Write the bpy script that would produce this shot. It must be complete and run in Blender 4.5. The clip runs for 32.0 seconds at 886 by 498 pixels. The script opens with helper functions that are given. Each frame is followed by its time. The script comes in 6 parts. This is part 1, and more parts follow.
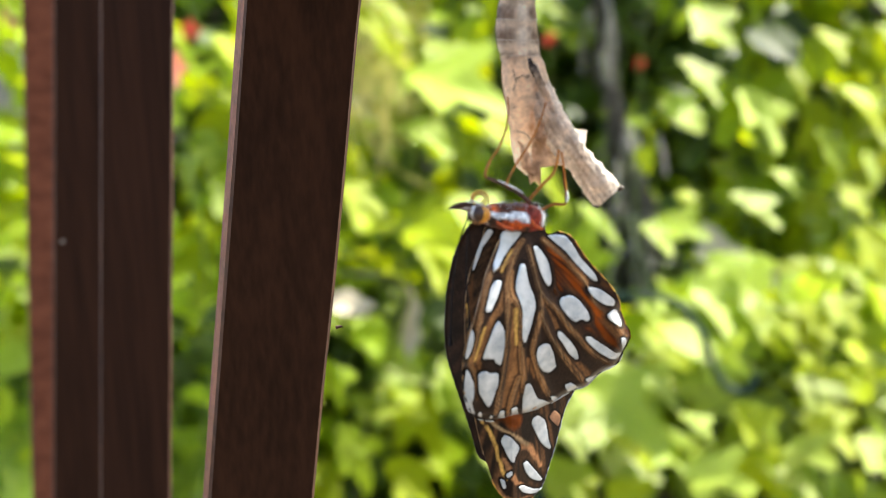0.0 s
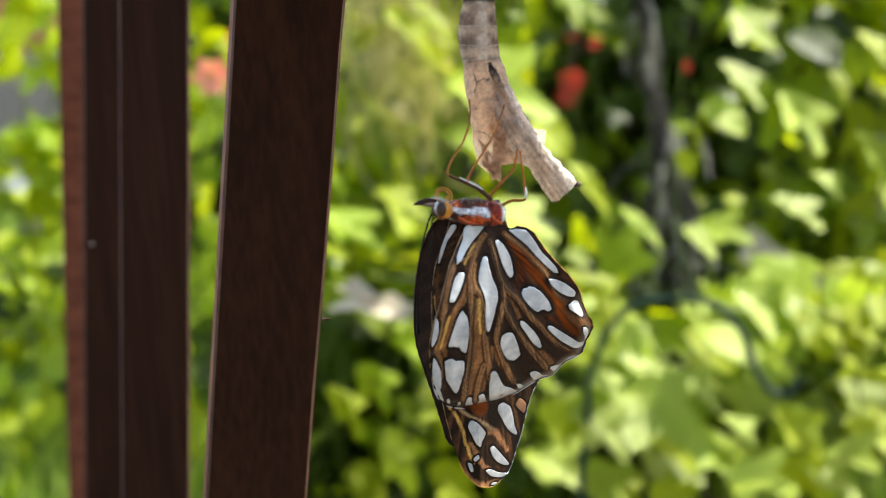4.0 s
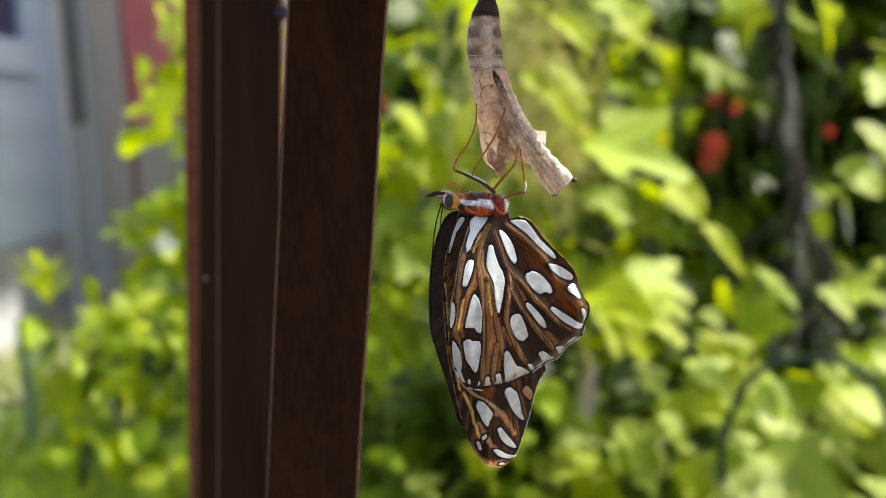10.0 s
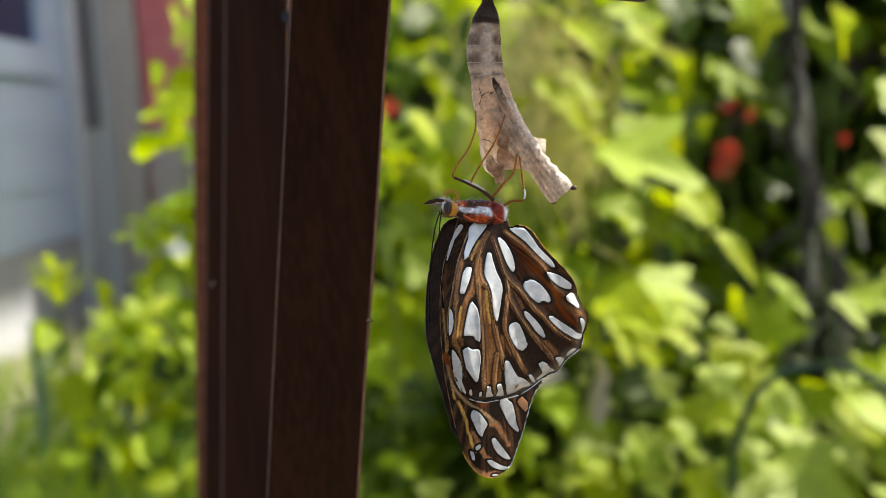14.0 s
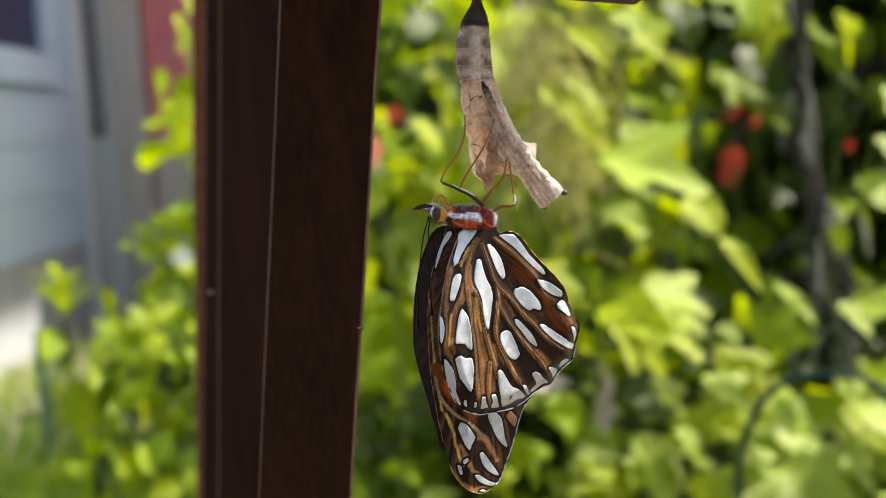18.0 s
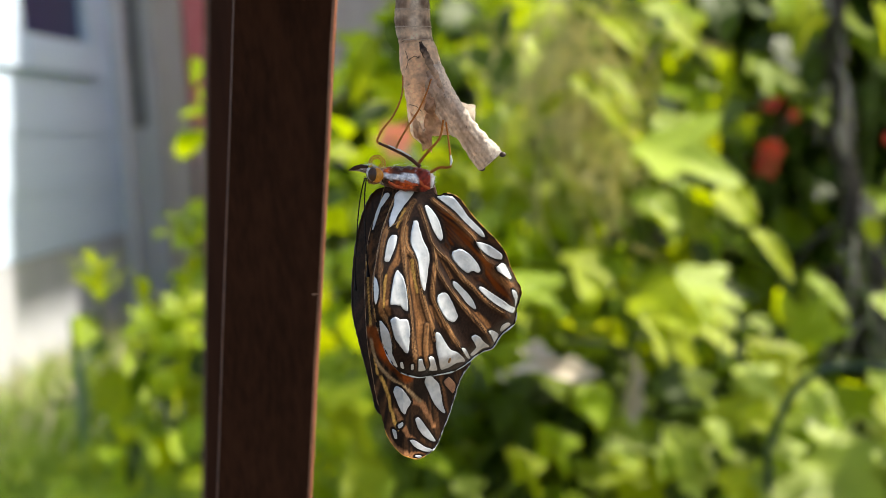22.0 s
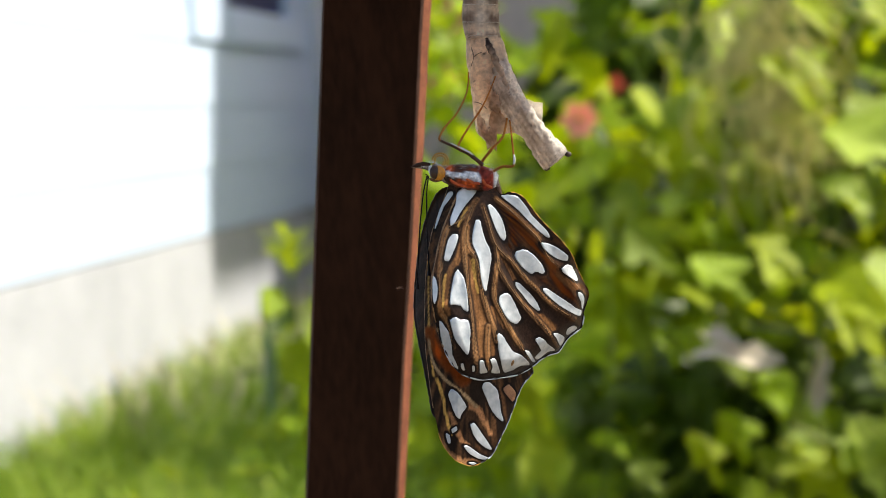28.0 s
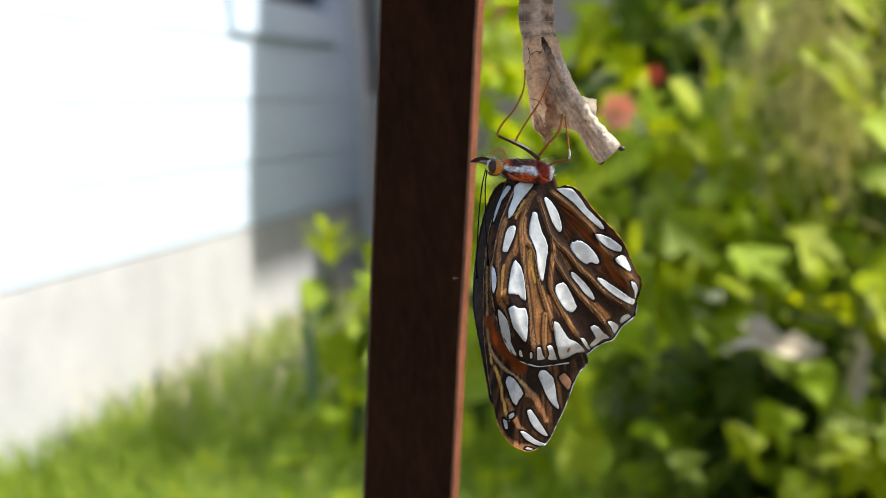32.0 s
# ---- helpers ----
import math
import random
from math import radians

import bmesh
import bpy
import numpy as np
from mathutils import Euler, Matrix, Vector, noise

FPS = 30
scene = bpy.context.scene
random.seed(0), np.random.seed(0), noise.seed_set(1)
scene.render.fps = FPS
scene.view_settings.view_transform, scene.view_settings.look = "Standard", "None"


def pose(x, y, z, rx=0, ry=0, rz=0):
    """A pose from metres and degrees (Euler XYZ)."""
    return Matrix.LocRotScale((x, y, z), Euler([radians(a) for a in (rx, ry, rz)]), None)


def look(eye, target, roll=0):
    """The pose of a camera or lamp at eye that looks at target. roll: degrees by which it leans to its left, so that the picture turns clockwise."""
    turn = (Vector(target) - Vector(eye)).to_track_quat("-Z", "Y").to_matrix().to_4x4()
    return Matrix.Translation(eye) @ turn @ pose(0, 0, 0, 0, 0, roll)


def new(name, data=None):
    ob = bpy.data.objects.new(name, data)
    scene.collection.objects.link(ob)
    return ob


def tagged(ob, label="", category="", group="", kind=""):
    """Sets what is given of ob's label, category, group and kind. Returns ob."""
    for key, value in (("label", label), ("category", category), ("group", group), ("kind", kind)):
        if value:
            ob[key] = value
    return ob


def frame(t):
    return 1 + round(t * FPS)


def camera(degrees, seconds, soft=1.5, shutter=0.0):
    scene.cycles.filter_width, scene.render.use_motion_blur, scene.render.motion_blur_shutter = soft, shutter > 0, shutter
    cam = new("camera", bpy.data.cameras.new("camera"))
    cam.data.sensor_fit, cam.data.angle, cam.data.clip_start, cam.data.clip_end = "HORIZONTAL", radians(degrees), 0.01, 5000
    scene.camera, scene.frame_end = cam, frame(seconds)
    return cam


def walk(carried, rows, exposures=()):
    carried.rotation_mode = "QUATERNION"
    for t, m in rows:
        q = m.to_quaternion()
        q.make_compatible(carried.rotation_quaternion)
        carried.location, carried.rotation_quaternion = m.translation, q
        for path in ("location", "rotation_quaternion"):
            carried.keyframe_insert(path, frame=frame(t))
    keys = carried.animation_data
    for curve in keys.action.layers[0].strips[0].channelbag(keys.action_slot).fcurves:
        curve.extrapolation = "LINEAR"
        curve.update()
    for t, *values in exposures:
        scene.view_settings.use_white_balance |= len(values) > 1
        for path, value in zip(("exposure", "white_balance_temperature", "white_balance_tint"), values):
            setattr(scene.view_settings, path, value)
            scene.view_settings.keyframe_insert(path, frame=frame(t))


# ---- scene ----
# The camera: a phone held about 26 cm from the butterfly, seconds, eye, turn to the left, tilt, roll.
cam = camera(29.1, 32.0, soft=0.6)
cam.data.dof.use_dof = True
cam.data.dof.focus_distance = 0.262
cam.data.dof.aperture_fstop = 28.0
PATH = [
    (0, -0.02448, 0.03890, 0.81201, -6.549, -7.393, -3.817),
    (0.5, -0.02281, 0.04065, 0.81202, -6.667, -7.319, -4.381),
    (1, -0.02148, 0.03318, 0.81520, -6.347, -7.533, -4.774),
    (1.5, -0.02218, 0.03066, 0.81432, -6.177, -7.309, -4.716),
    (2, -0.02177, 0.02815, 0.81534, -6.161, -7.427, -4.546),
    (2.5, -0.01964, 0.02721, 0.81547, -6.135, -7.480, -4.486),
    (4.5, -0.01080, 0.02357, 0.81030, -4.195, -6.996, -4.539),
    (5, -0.00689, 0.02670, 0.80965, -3.733, -6.958, -4.930),
    (5.5, -0.00640, 0.02540, 0.80393, -3.052, -6.264, -4.738),
    (6, -0.00224, 0.01118, 0.80041, -2.271, -5.701, -5.296),
    (6.5, 0.00308, -0.00092, 0.79954, -1.602, -5.526, -5.030),
    (7, 0.00267, -0.00318, 0.79797, -1.073, -4.915, -5.160),
    (7.5, 0.00306, -0.00243, 0.79808, -0.775, -4.523, -5.220),
    (8, 0.00169, -0.00104, 0.79946, -0.612, -4.393, -4.953),
    (8.5, 0.00191, 0.00009, 0.80006, -0.490, -4.329, -4.522),
    (9, 0.00342, 0.00012, 0.80062, -0.211, -4.366, -4.717),
    (9.5, 0.00603, -0.00507, 0.80196, 0.072, -4.467, -4.649),
    (10, 0.00449, -0.00580, 0.80050, 0.181, -4.344, -4.569),
    (10.5, 0.00547, -0.00438, 0.80011, 0.454, -4.319, -4.571),
    (11, 0.00585, -0.00400, 0.80037, 0.603, -4.334, -4.408),
    (11.5, 0.00431, -0.00475, 0.79990, 0.708, -4.237, -4.354),
    (12, 0.00311, -0.00151, 0.80038, 0.707, -4.243, -4.385),
    (12.5, 0.00245, -0.00161, 0.80089, 0.477, -4.204, -4.324),
    (13, 0.00318, -0.00166, 0.80145, 0.449, -4.168, -4.366),
    (13.5, 0.00397, -0.00247, 0.80156, 0.548, -4.183, -4.235),
    (14, 0.00687, -0.00491, 0.80053, 0.636, -4.123, -4.287),
    (14.5, 0.00433, -0.00379, 0.79902, 0.500, -4.031, -4.387),
    (16.5, 0.00285, 0.00313, 0.80073, 0.395, -3.664, -4.689),
    (17, 0.00397, 0.00140, 0.80232, 0.544, -3.823, -4.577),
    (17.5, 0.00740, -0.00207, 0.80125, 0.643, -3.788, -4.432),
    (18, 0.00949, -0.00099, 0.79982, 0.839, -3.844, -4.429),
    (18.5, 0.01159, -0.00488, 0.79862, 1.076, -3.784, -4.588),
    (19, 0.01171, -0.00110, 0.79750, 1.269, -3.552, -4.738),
    (19.5, 0.01339, -0.00264, 0.79885, 1.493, -3.579, -4.865),
    (20, 0.01364, 0.00104, 0.79865, 1.392, -3.436, -4.697),
    (20.5, 0.01390, 0.00040, 0.79788, 1.631, -3.343, -4.692),
    (21, 0.01627, 0.00191, 0.79640, 2.127, -3.468, -4.454),
    (21.5, 0.02094, -0.00082, 0.79478, 2.016, -3.735, -4.259),
    (22, 0.02530, 0.00042, 0.79373, 2.343, -3.958, -4.131),
    (22.5, 0.02976, -0.00117, 0.79448, 3.282, -4.113, -3.995),
    (23, 0.03257, -0.00401, 0.79753, 4.309, -4.242, -4.206),
    (23.5, 0.03435, -0.00567, 0.79902, 5.170, -4.071, -4.098),
    (24, 0.03669, -0.00226, 0.79846, 6.011, -4.123, -4.098),
    (24.5, 0.03968, -0.00072, 0.79784, 6.712, -4.111, -3.794),
    (25, 0.04016, -0.00028, 0.79767, 7.060, -4.216, -3.635),
    (25.5, 0.04182, -0.00040, 0.79671, 7.473, -4.247, -3.467),
    (27.5, 0.04438, 0.00262, 0.79681, 8.831, -4.412, -3.141),
    (28, 0.04565, 0.00643, 0.79563, 9.105, -4.330, -3.264),
    (28.5, 0.04802, 0.00456, 0.79425, 9.388, -4.251, -3.062),
    (29, 0.05048, 0.00326, 0.79432, 9.636, -4.280, -3.184),
    (29.5, 0.05065, 0.00232, 0.79420, 9.771, -4.274, -3.244),
    (30, 0.05033, 0.00132, 0.79414, 9.951, -4.232, -3.280),
    (30.5, 0.05011, -0.00177, 0.79522, 10.096, -4.313, -3.346),
    (31, 0.04978, -0.00452, 0.79565, 10.395, -4.423, -3.402),
    (31.5, 0.04547, -0.00139, 0.79579, 10.371, -4.416, -3.545),
    (32, 0.04402, -0.00430, 0.79656, 10.355, -4.533, -3.591),
]


def aim(x, y, z, turn, tilt, roll):
    a, b = radians(turn), radians(tilt)
    ahead = Vector((-math.sin(a) * math.cos(b), math.cos(a) * math.cos(b), math.sin(b)))
    return look((x, y, z), Vector((x, y, z)) + ahead, roll)


EXPOSURE = [(0, 1.60, 6420, 6), (2.5, 1.56, 6420, 6), (4.5, 1.14, 6420, 6), (5, 1.14, 6420, 6), (6, 1.3, 6400, 8), (7, 0.84, 6540, 8), (8, 0.90, 6580, 8), (9, 0.97, 6620, 8), (13, 0.88, 6650, 8), (17, 0.81, 6700, 8), (19, 0.94, 6700, 8), (25, 0.70, 6600, 8), (32, 0.64, 6520, 8)]
walk(cam, [(t, aim(*row)) for t, *row in PATH], EXPOSURE)

# ---- light ----
SUN_AZ, SUN_EL = 67.0, 46.0  # degrees from +y towards +x, and above the horizon
world = bpy.data.worlds.new("world")
scene.world = world
world.use_nodes = True
wn = world.node_tree.nodes
sky = wn.new("ShaderNodeTexSky")
sky.sky_type, sky.sun_disc = "NISHITA", False
sky.dust_density, sky.ozone_density = 3.0, 0.4
sky.sun_elevation, sky.sun_rotation = radians(SUN_EL), radians(SUN_AZ)
wn["Background"].inputs["Strength"].default_value = 0.12
world.node_tree.links.new(sky.outputs["Color"], wn["Background"].inputs["Color"])
sun = new("sun", bpy.data.lights.new("sun", "SUN"))
sun.data.energy, sun.data.angle, sun.data.color = 5.0, radians(0.53), (1.0, 0.93, 0.80)
_s = Vector((math.sin(radians(SUN_AZ)) * math.cos(radians(SUN_EL)), math.cos(radians(SUN_AZ)) * math.cos(radians(SUN_EL)), math.sin(radians(SUN_EL))))
sun.matrix_world = look(_s * 20, (0, 0, 0))


# ---- materials ----
def material(name, low, high, rough=0.6, scale=40.0, stretch=(1, 1, 1), bump=0.0, fine=6.0, metal=0.0, spec=0.5, vary=0.0, trans=None, sheen=0.0, coords="Object"):
    """Two colours mixed by noise at two scales, with relief; vary: brightness from piece to piece; trans: colour of light let through."""
    m = bpy.data.materials.new(name)
    m.use_nodes = True
    n, link = m.node_tree.nodes, m.node_tree.links.new
    b, out = n["Principled BSDF"], n["Material Output"]
    tc, mp = n.new("ShaderNodeTexCoord"), n.new("ShaderNodeMapping")
    mp.inputs["Scale"].default_value = stretch
    link(tc.outputs[coords], mp.inputs["Vector"])
    n1, n2 = n.new("ShaderNodeTexNoise"), n.new("ShaderNodeTexNoise")
    n1.inputs["Scale"].default_value, n1.inputs["Detail"].default_value = scale, 5
    n2.inputs["Scale"].default_value, n2.inputs["Detail"].default_value = scale * fine, 4
    link(mp.outputs["Vector"], n1.inputs["Vector"])
    link(mp.outputs["Vector"], n2.inputs["Vector"])
    add = n.new("ShaderNodeMath")
    add.operation = "MULTIPLY_ADD"
    add.inputs[1].default_value, add.inputs[2].default_value = 0.5, 0.0
    link(n2.outputs["Fac"], add.inputs[0])
    half = n.new("ShaderNodeMath")
    half.operation = "MULTIPLY_ADD"
    half.inputs[1].default_value = 0.5
    link(n1.outputs["Fac"], half.inputs[0])
    link(add.outputs[0], half.inputs[2])
    ramp = n.new("ShaderNodeValToRGB")
    ramp.color_ramp.elements[0].position, ramp.color_ramp.elements[1].position = 0.36, 0.64
    ramp.color_ramp.elements[0].color, ramp.color_ramp.elements[1].color = (*low, 1), (*high, 1)
    link(half.outputs[0], ramp.inputs["Fac"])
    colour = ramp.outputs["Color"]
    if vary:
        info, hsv = n.new("ShaderNodeObjectInfo"), n.new("ShaderNodeHueSaturation")
        rng = n.new("ShaderNodeMapRange")
        rng.inputs["To Min"].default_value, rng.inputs["To Max"].default_value = 1 - vary, 1 + vary
        link(info.outputs["Random"], rng.inputs["Value"])
        link(rng.outputs["Result"], hsv.inputs["Value"])
        link(colour, hsv.inputs["Color"])
        colour = hsv.outputs["Color"]
    link(colour, b.inputs["Base Color"])
    b.inputs["Roughness"].default_value, b.inputs["Metallic"].default_value = rough, metal
    b.inputs["Specular IOR Level"].default_value = spec
    if sheen:
        b.inputs["Sheen Weight"].default_value = sheen
    if bump:
        bp = n.new("ShaderNodeBump")
        bp.inputs["Strength"].default_value, bp.inputs["Distance"].default_value = 0.6, bump
        link(half.outputs[0], bp.inputs["Height"])
        link(bp.outputs["Normal"], b.inputs["Normal"])
    if trans:
        tr, mix = n.new("ShaderNodeBsdfTranslucent"), n.new("ShaderNodeMixShader")
        mul = n.new("ShaderNodeMix")
        mul.data_type, mul.blend_type = "RGBA", "MULTIPLY"
        mul.inputs["Factor"].default_value = 1.0
        link(colour, mul.inputs["A"])
        mul.inputs["B"].default_value = (*trans[0], 1)
        link(mul.outputs["Result"], tr.inputs["Color"])
        mix.inputs["Fac"].default_value = trans[1]
        link(b.outputs["BSDF"], mix.inputs[1])
        link(tr.outputs["BSDF"], mix.inputs[2])
        link(mix.outputs["Shader"], out.inputs["Surface"])
    return m


# slat fronts: brown stain with their shade put into the colour; sawn sides lighter
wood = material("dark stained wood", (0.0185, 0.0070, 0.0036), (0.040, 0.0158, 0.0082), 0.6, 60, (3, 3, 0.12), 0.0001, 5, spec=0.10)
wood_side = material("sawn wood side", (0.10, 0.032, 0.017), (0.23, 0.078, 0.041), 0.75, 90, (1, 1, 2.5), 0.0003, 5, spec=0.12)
wood_bar = material("weathered stained bar", (0.020, 0.008, 0.007), (0.07, 0.032, 0.026), 0.7, 60, (0.5, 2, 2), 0.0003, 6)
wood_edge = material("worn wood edge", (0.035, 0.013, 0.007), (0.11, 0.046, 0.024), 0.7, 140, (1, 1, 0.5), 0.0002, 5)
pale_wood = material("bare wood chip", (0.45, 0.36, 0.30), (0.75, 0.66, 0.58), 0.7, 600)
iron = material("dull iron", (0.02, 0.02, 0.03), (0.06, 0.06, 0.08), 0.5, 300, metal=0.6)
siding_paint = material("white siding paint", (0.52, 0.63, 0.82), (0.60, 0.71, 0.89), 0.55, 9, (1, 0.3, 3), 0.0006, 12)
trim_paint = material("grey trim paint", (0.66, 0.65, 0.70), (0.78, 0.77, 0.81), 0.6, 9, (3, 3, 0.5), 0.0006, 8)
concrete = material("painted concrete footing", (0.375, 0.385, 0.43), (0.485, 0.495, 0.545), 0.85, 7, bump=0.004, fine=12)
glass_dark = material("window glass", (0.018, 0.030, 0.085), (0.028, 0.042, 0.11), 0.35, 3, spec=0.15)
slit_glass = material("dusty grey glass", (0.27, 0.245, 0.245), (0.36, 0.33, 0.33), 0.5, 6, spec=0.4)
brown_panel = material("brown grey boards", (0.58, 0.47, 0.42), (0.70, 0.59, 0.53), 0.7, 8, (4, 4, 0.4), 0.001)
panel_paint = material("pale lilac grey paint", (0.86, 0.80, 0.81), (0.92, 0.87, 0.87), 0.6, 9, (3, 3, 0.5), 0.0006, 8)
red_paint = material("red painted wood", (0.72, 0.15, 0.16), (0.84, 0.24, 0.24), 0.5, 10)
earth = material("dry earth and litter", (0.06, 0.045, 0.03), (0.20, 0.16, 0.11), 0.95, 14, bump=0.02, fine=9)
grass_green = material("grass", (0.135, 0.215, 0.009), (0.30, 0.38, 0.020), 0.6, 12, trans=((1.0, 1.3, 0.5), 0.35))
dry_grass = material("straw grass", (0.45, 0.38, 0.24), (0.68, 0.60, 0.42), 0.8, 12)
leaf_mid = material("vine leaf", (0.150, 0.25, 0.006), (0.335, 0.445, 0.012), 0.45, 30, bump=0.001, spec=0.25, vary=0.35, trans=((1.8, 1.5, 0.22), 0.45))
leaf_yellow = material("young yellow-green leaf", (0.255, 0.345, 0.006), (0.46, 0.54, 0.010), 0.46, 30, bump=0.001, spec=0.25, vary=0.3, trans=((1.35, 1.2, 0.35), 0.45))
leaf_pale = material("pale blue-green leaf", (0.235, 0.335, 0.028), (0.44, 0.53, 0.075), 0.42, 30, bump=0.001, spec=0.35, vary=0.25, trans=((1.2, 1.2, 0.6), 0.4))
# deep green, darkened further so the colour carries the shade of foliage gaps
leaf_shaded = material("deep green leaf", (0.028, 0.055, 0.003), (0.070, 0.112, 0.006), 0.42, 30, bump=0.001, spec=0.3, vary=0.35, trans=((1.4, 1.4, 0.4), 0.35))
leaf_dry = material("dry curled leaf", (0.34, 0.29, 0.215), (0.60, 0.53, 0.42), 0.8, 30, bump=0.002, vary=0.2)
bark = material("grey vine bark", (0.010, 0.008, 0.007), (0.085, 0.076, 0.066), 0.9, 40, (1, 1, 0.4), 0.004)
# same bark, made pale so the colour carries the sun on its strands
bark_sunlit = material("weathered pale bark", (0.16, 0.145, 0.128), (0.58, 0.54, 0.49), 0.9, 40, (1, 1, 0.4), 0.004)
stem_green = material("green stem", (0.045, 0.08, 0.012), (0.10, 0.15, 0.025), 0.7, 30, spec=0.2)
stake_green = material("faded green stake", (0.09, 0.15, 0.085), (0.15, 0.23, 0.13), 0.7, 20)
hose_green = material("dark green rubber hose", (0.010, 0.028, 0.018), (0.020, 0.048, 0.030), 0.6, 20, spec=0.2)
petal_red = material("red petal", (0.42, 0.045, 0.03), (0.66, 0.10, 0.06), 0.55, 40, trans=((1.1, 0.7, 0.6), 0.3))
petal_pink = material("salmon pink petal", (0.72, 0.27, 0.17), (0.85, 0.42, 0.29), 0.55, 40, trans=((1.1, 0.7, 0.6), 0.3))
tuft_straw = material("pale yellow-green seed stalk", (0.50, 0.47, 0.16), (0.78, 0.72, 0.34), 0.7, 20, trans=((1.1, 1.1, 0.6), 0.35))
petal_magenta = material("magenta petal", (0.34, 0.05, 0.10), (0.52, 0.11, 0.17), 0.55, 40)
petal_white = material("white petal", (0.75, 0.70, 0.68), (0.90, 0.86, 0.84), 0.55, 40)

MM = 0.001
silver = material("silver wing scales", (0.40, 0.46, 0.53), (0.76, 0.80, 0.85), 0.27, 150, bump=0.00008, fine=5, metal=0.25, spec=0.8)
pupa_shell = material("papery chrysalis skin", (0.50, 0.37, 0.27), (0.88, 0.76, 0.62), 0.6, 330, bump=0.0003, fine=4, trans=((1.2, 1.0, 0.8), 0.55))
pupa_dark = material("dark chrysalis markings", (0.018, 0.012, 0.010), (0.085, 0.058, 0.046), 0.6, 500, bump=0.0002)
pupa_film = material("thin white chrysalis film", (0.62, 0.54, 0.46), (0.86, 0.80, 0.72), 0.4, 300, bump=0.0002, trans=((1, 1, 1), 0.5))
silk = material("white silk pad", (0.30, 0.25, 0.23), (0.62, 0.56, 0.53), 0.8, 500, bump=0.0003)
fur_white = material("white body scales", (0.60, 0.62, 0.66), (0.86, 0.88, 0.90), 0.6, 900, (1, 1, 1), 0.0002, spec=0.3)
fur_red = material("rust red body scales", (0.34, 0.045, 0.018), (0.66, 0.15, 0.045), 0.55, 900, bump=0.0002, spec=0.15)
fur_brown = material("orange brown fur", (0.10, 0.045, 0.018), (0.34, 0.16, 0.06), 0.7, 900, bump=0.0002)
fur_dark = material("dark brown body scales", (0.020, 0.010, 0.007), (0.065, 0.030, 0.018), 0.55, 900, bump=0.0002, spec=0.15)
head_fur = material("grey brown head fur", (0.05, 0.028, 0.018), (0.44, 0.38, 0.34), 0.6, 800, bump=0.0003, spec=0.2)
eye_amber = material("amber compound eye", (0.40, 0.15, 0.012), (0.74, 0.33, 0.03), 0.3, 1500, spec=0.5)
eye_pupil = material("dark eye spot", (0.026, 0.011, 0.006), (0.075, 0.030, 0.011), 0.3, 900, spec=0.5)
leg_orange = material("orange leg", (0.28, 0.095, 0.016), (0.62, 0.27, 0.055), 0.4, 500, spec=0.3, trans=((1.2, 0.9, 0.5), 0.3))
leg_dark = material("dark leg", (0.018, 0.010, 0.009), (0.10, 0.036, 0.020), 0.4, 500, spec=0.3)
tongue_gold = material("golden coiled tongue", (0.55, 0.28, 0.04), (0.80, 0.46, 0.08), 0.35, 500, trans=((1.1, 0.9, 0.5), 0.3))
antenna_black = material("black antenna", (0.006, 0.005, 0.006), (0.014, 0.012, 0.013), 0.6, 500, spec=0.1)
margin_black = material("black wing margin", (0.006, 0.005, 0.006), (0.02, 0.016, 0.016), 0.45, 700)
wing_tan = material("tan wing patch", (0.20, 0.09, 0.05), (0.38, 0.19, 0.10), 0.4, 700)
vein_brown = material("wing vein", (0.10, 0.048, 0.018), (0.34, 0.19, 0.07), 0.4, 500)
vein_black = material("black wing vein", (0.008, 0.006, 0.006), (0.022, 0.016, 0.014), 0.4, 500)


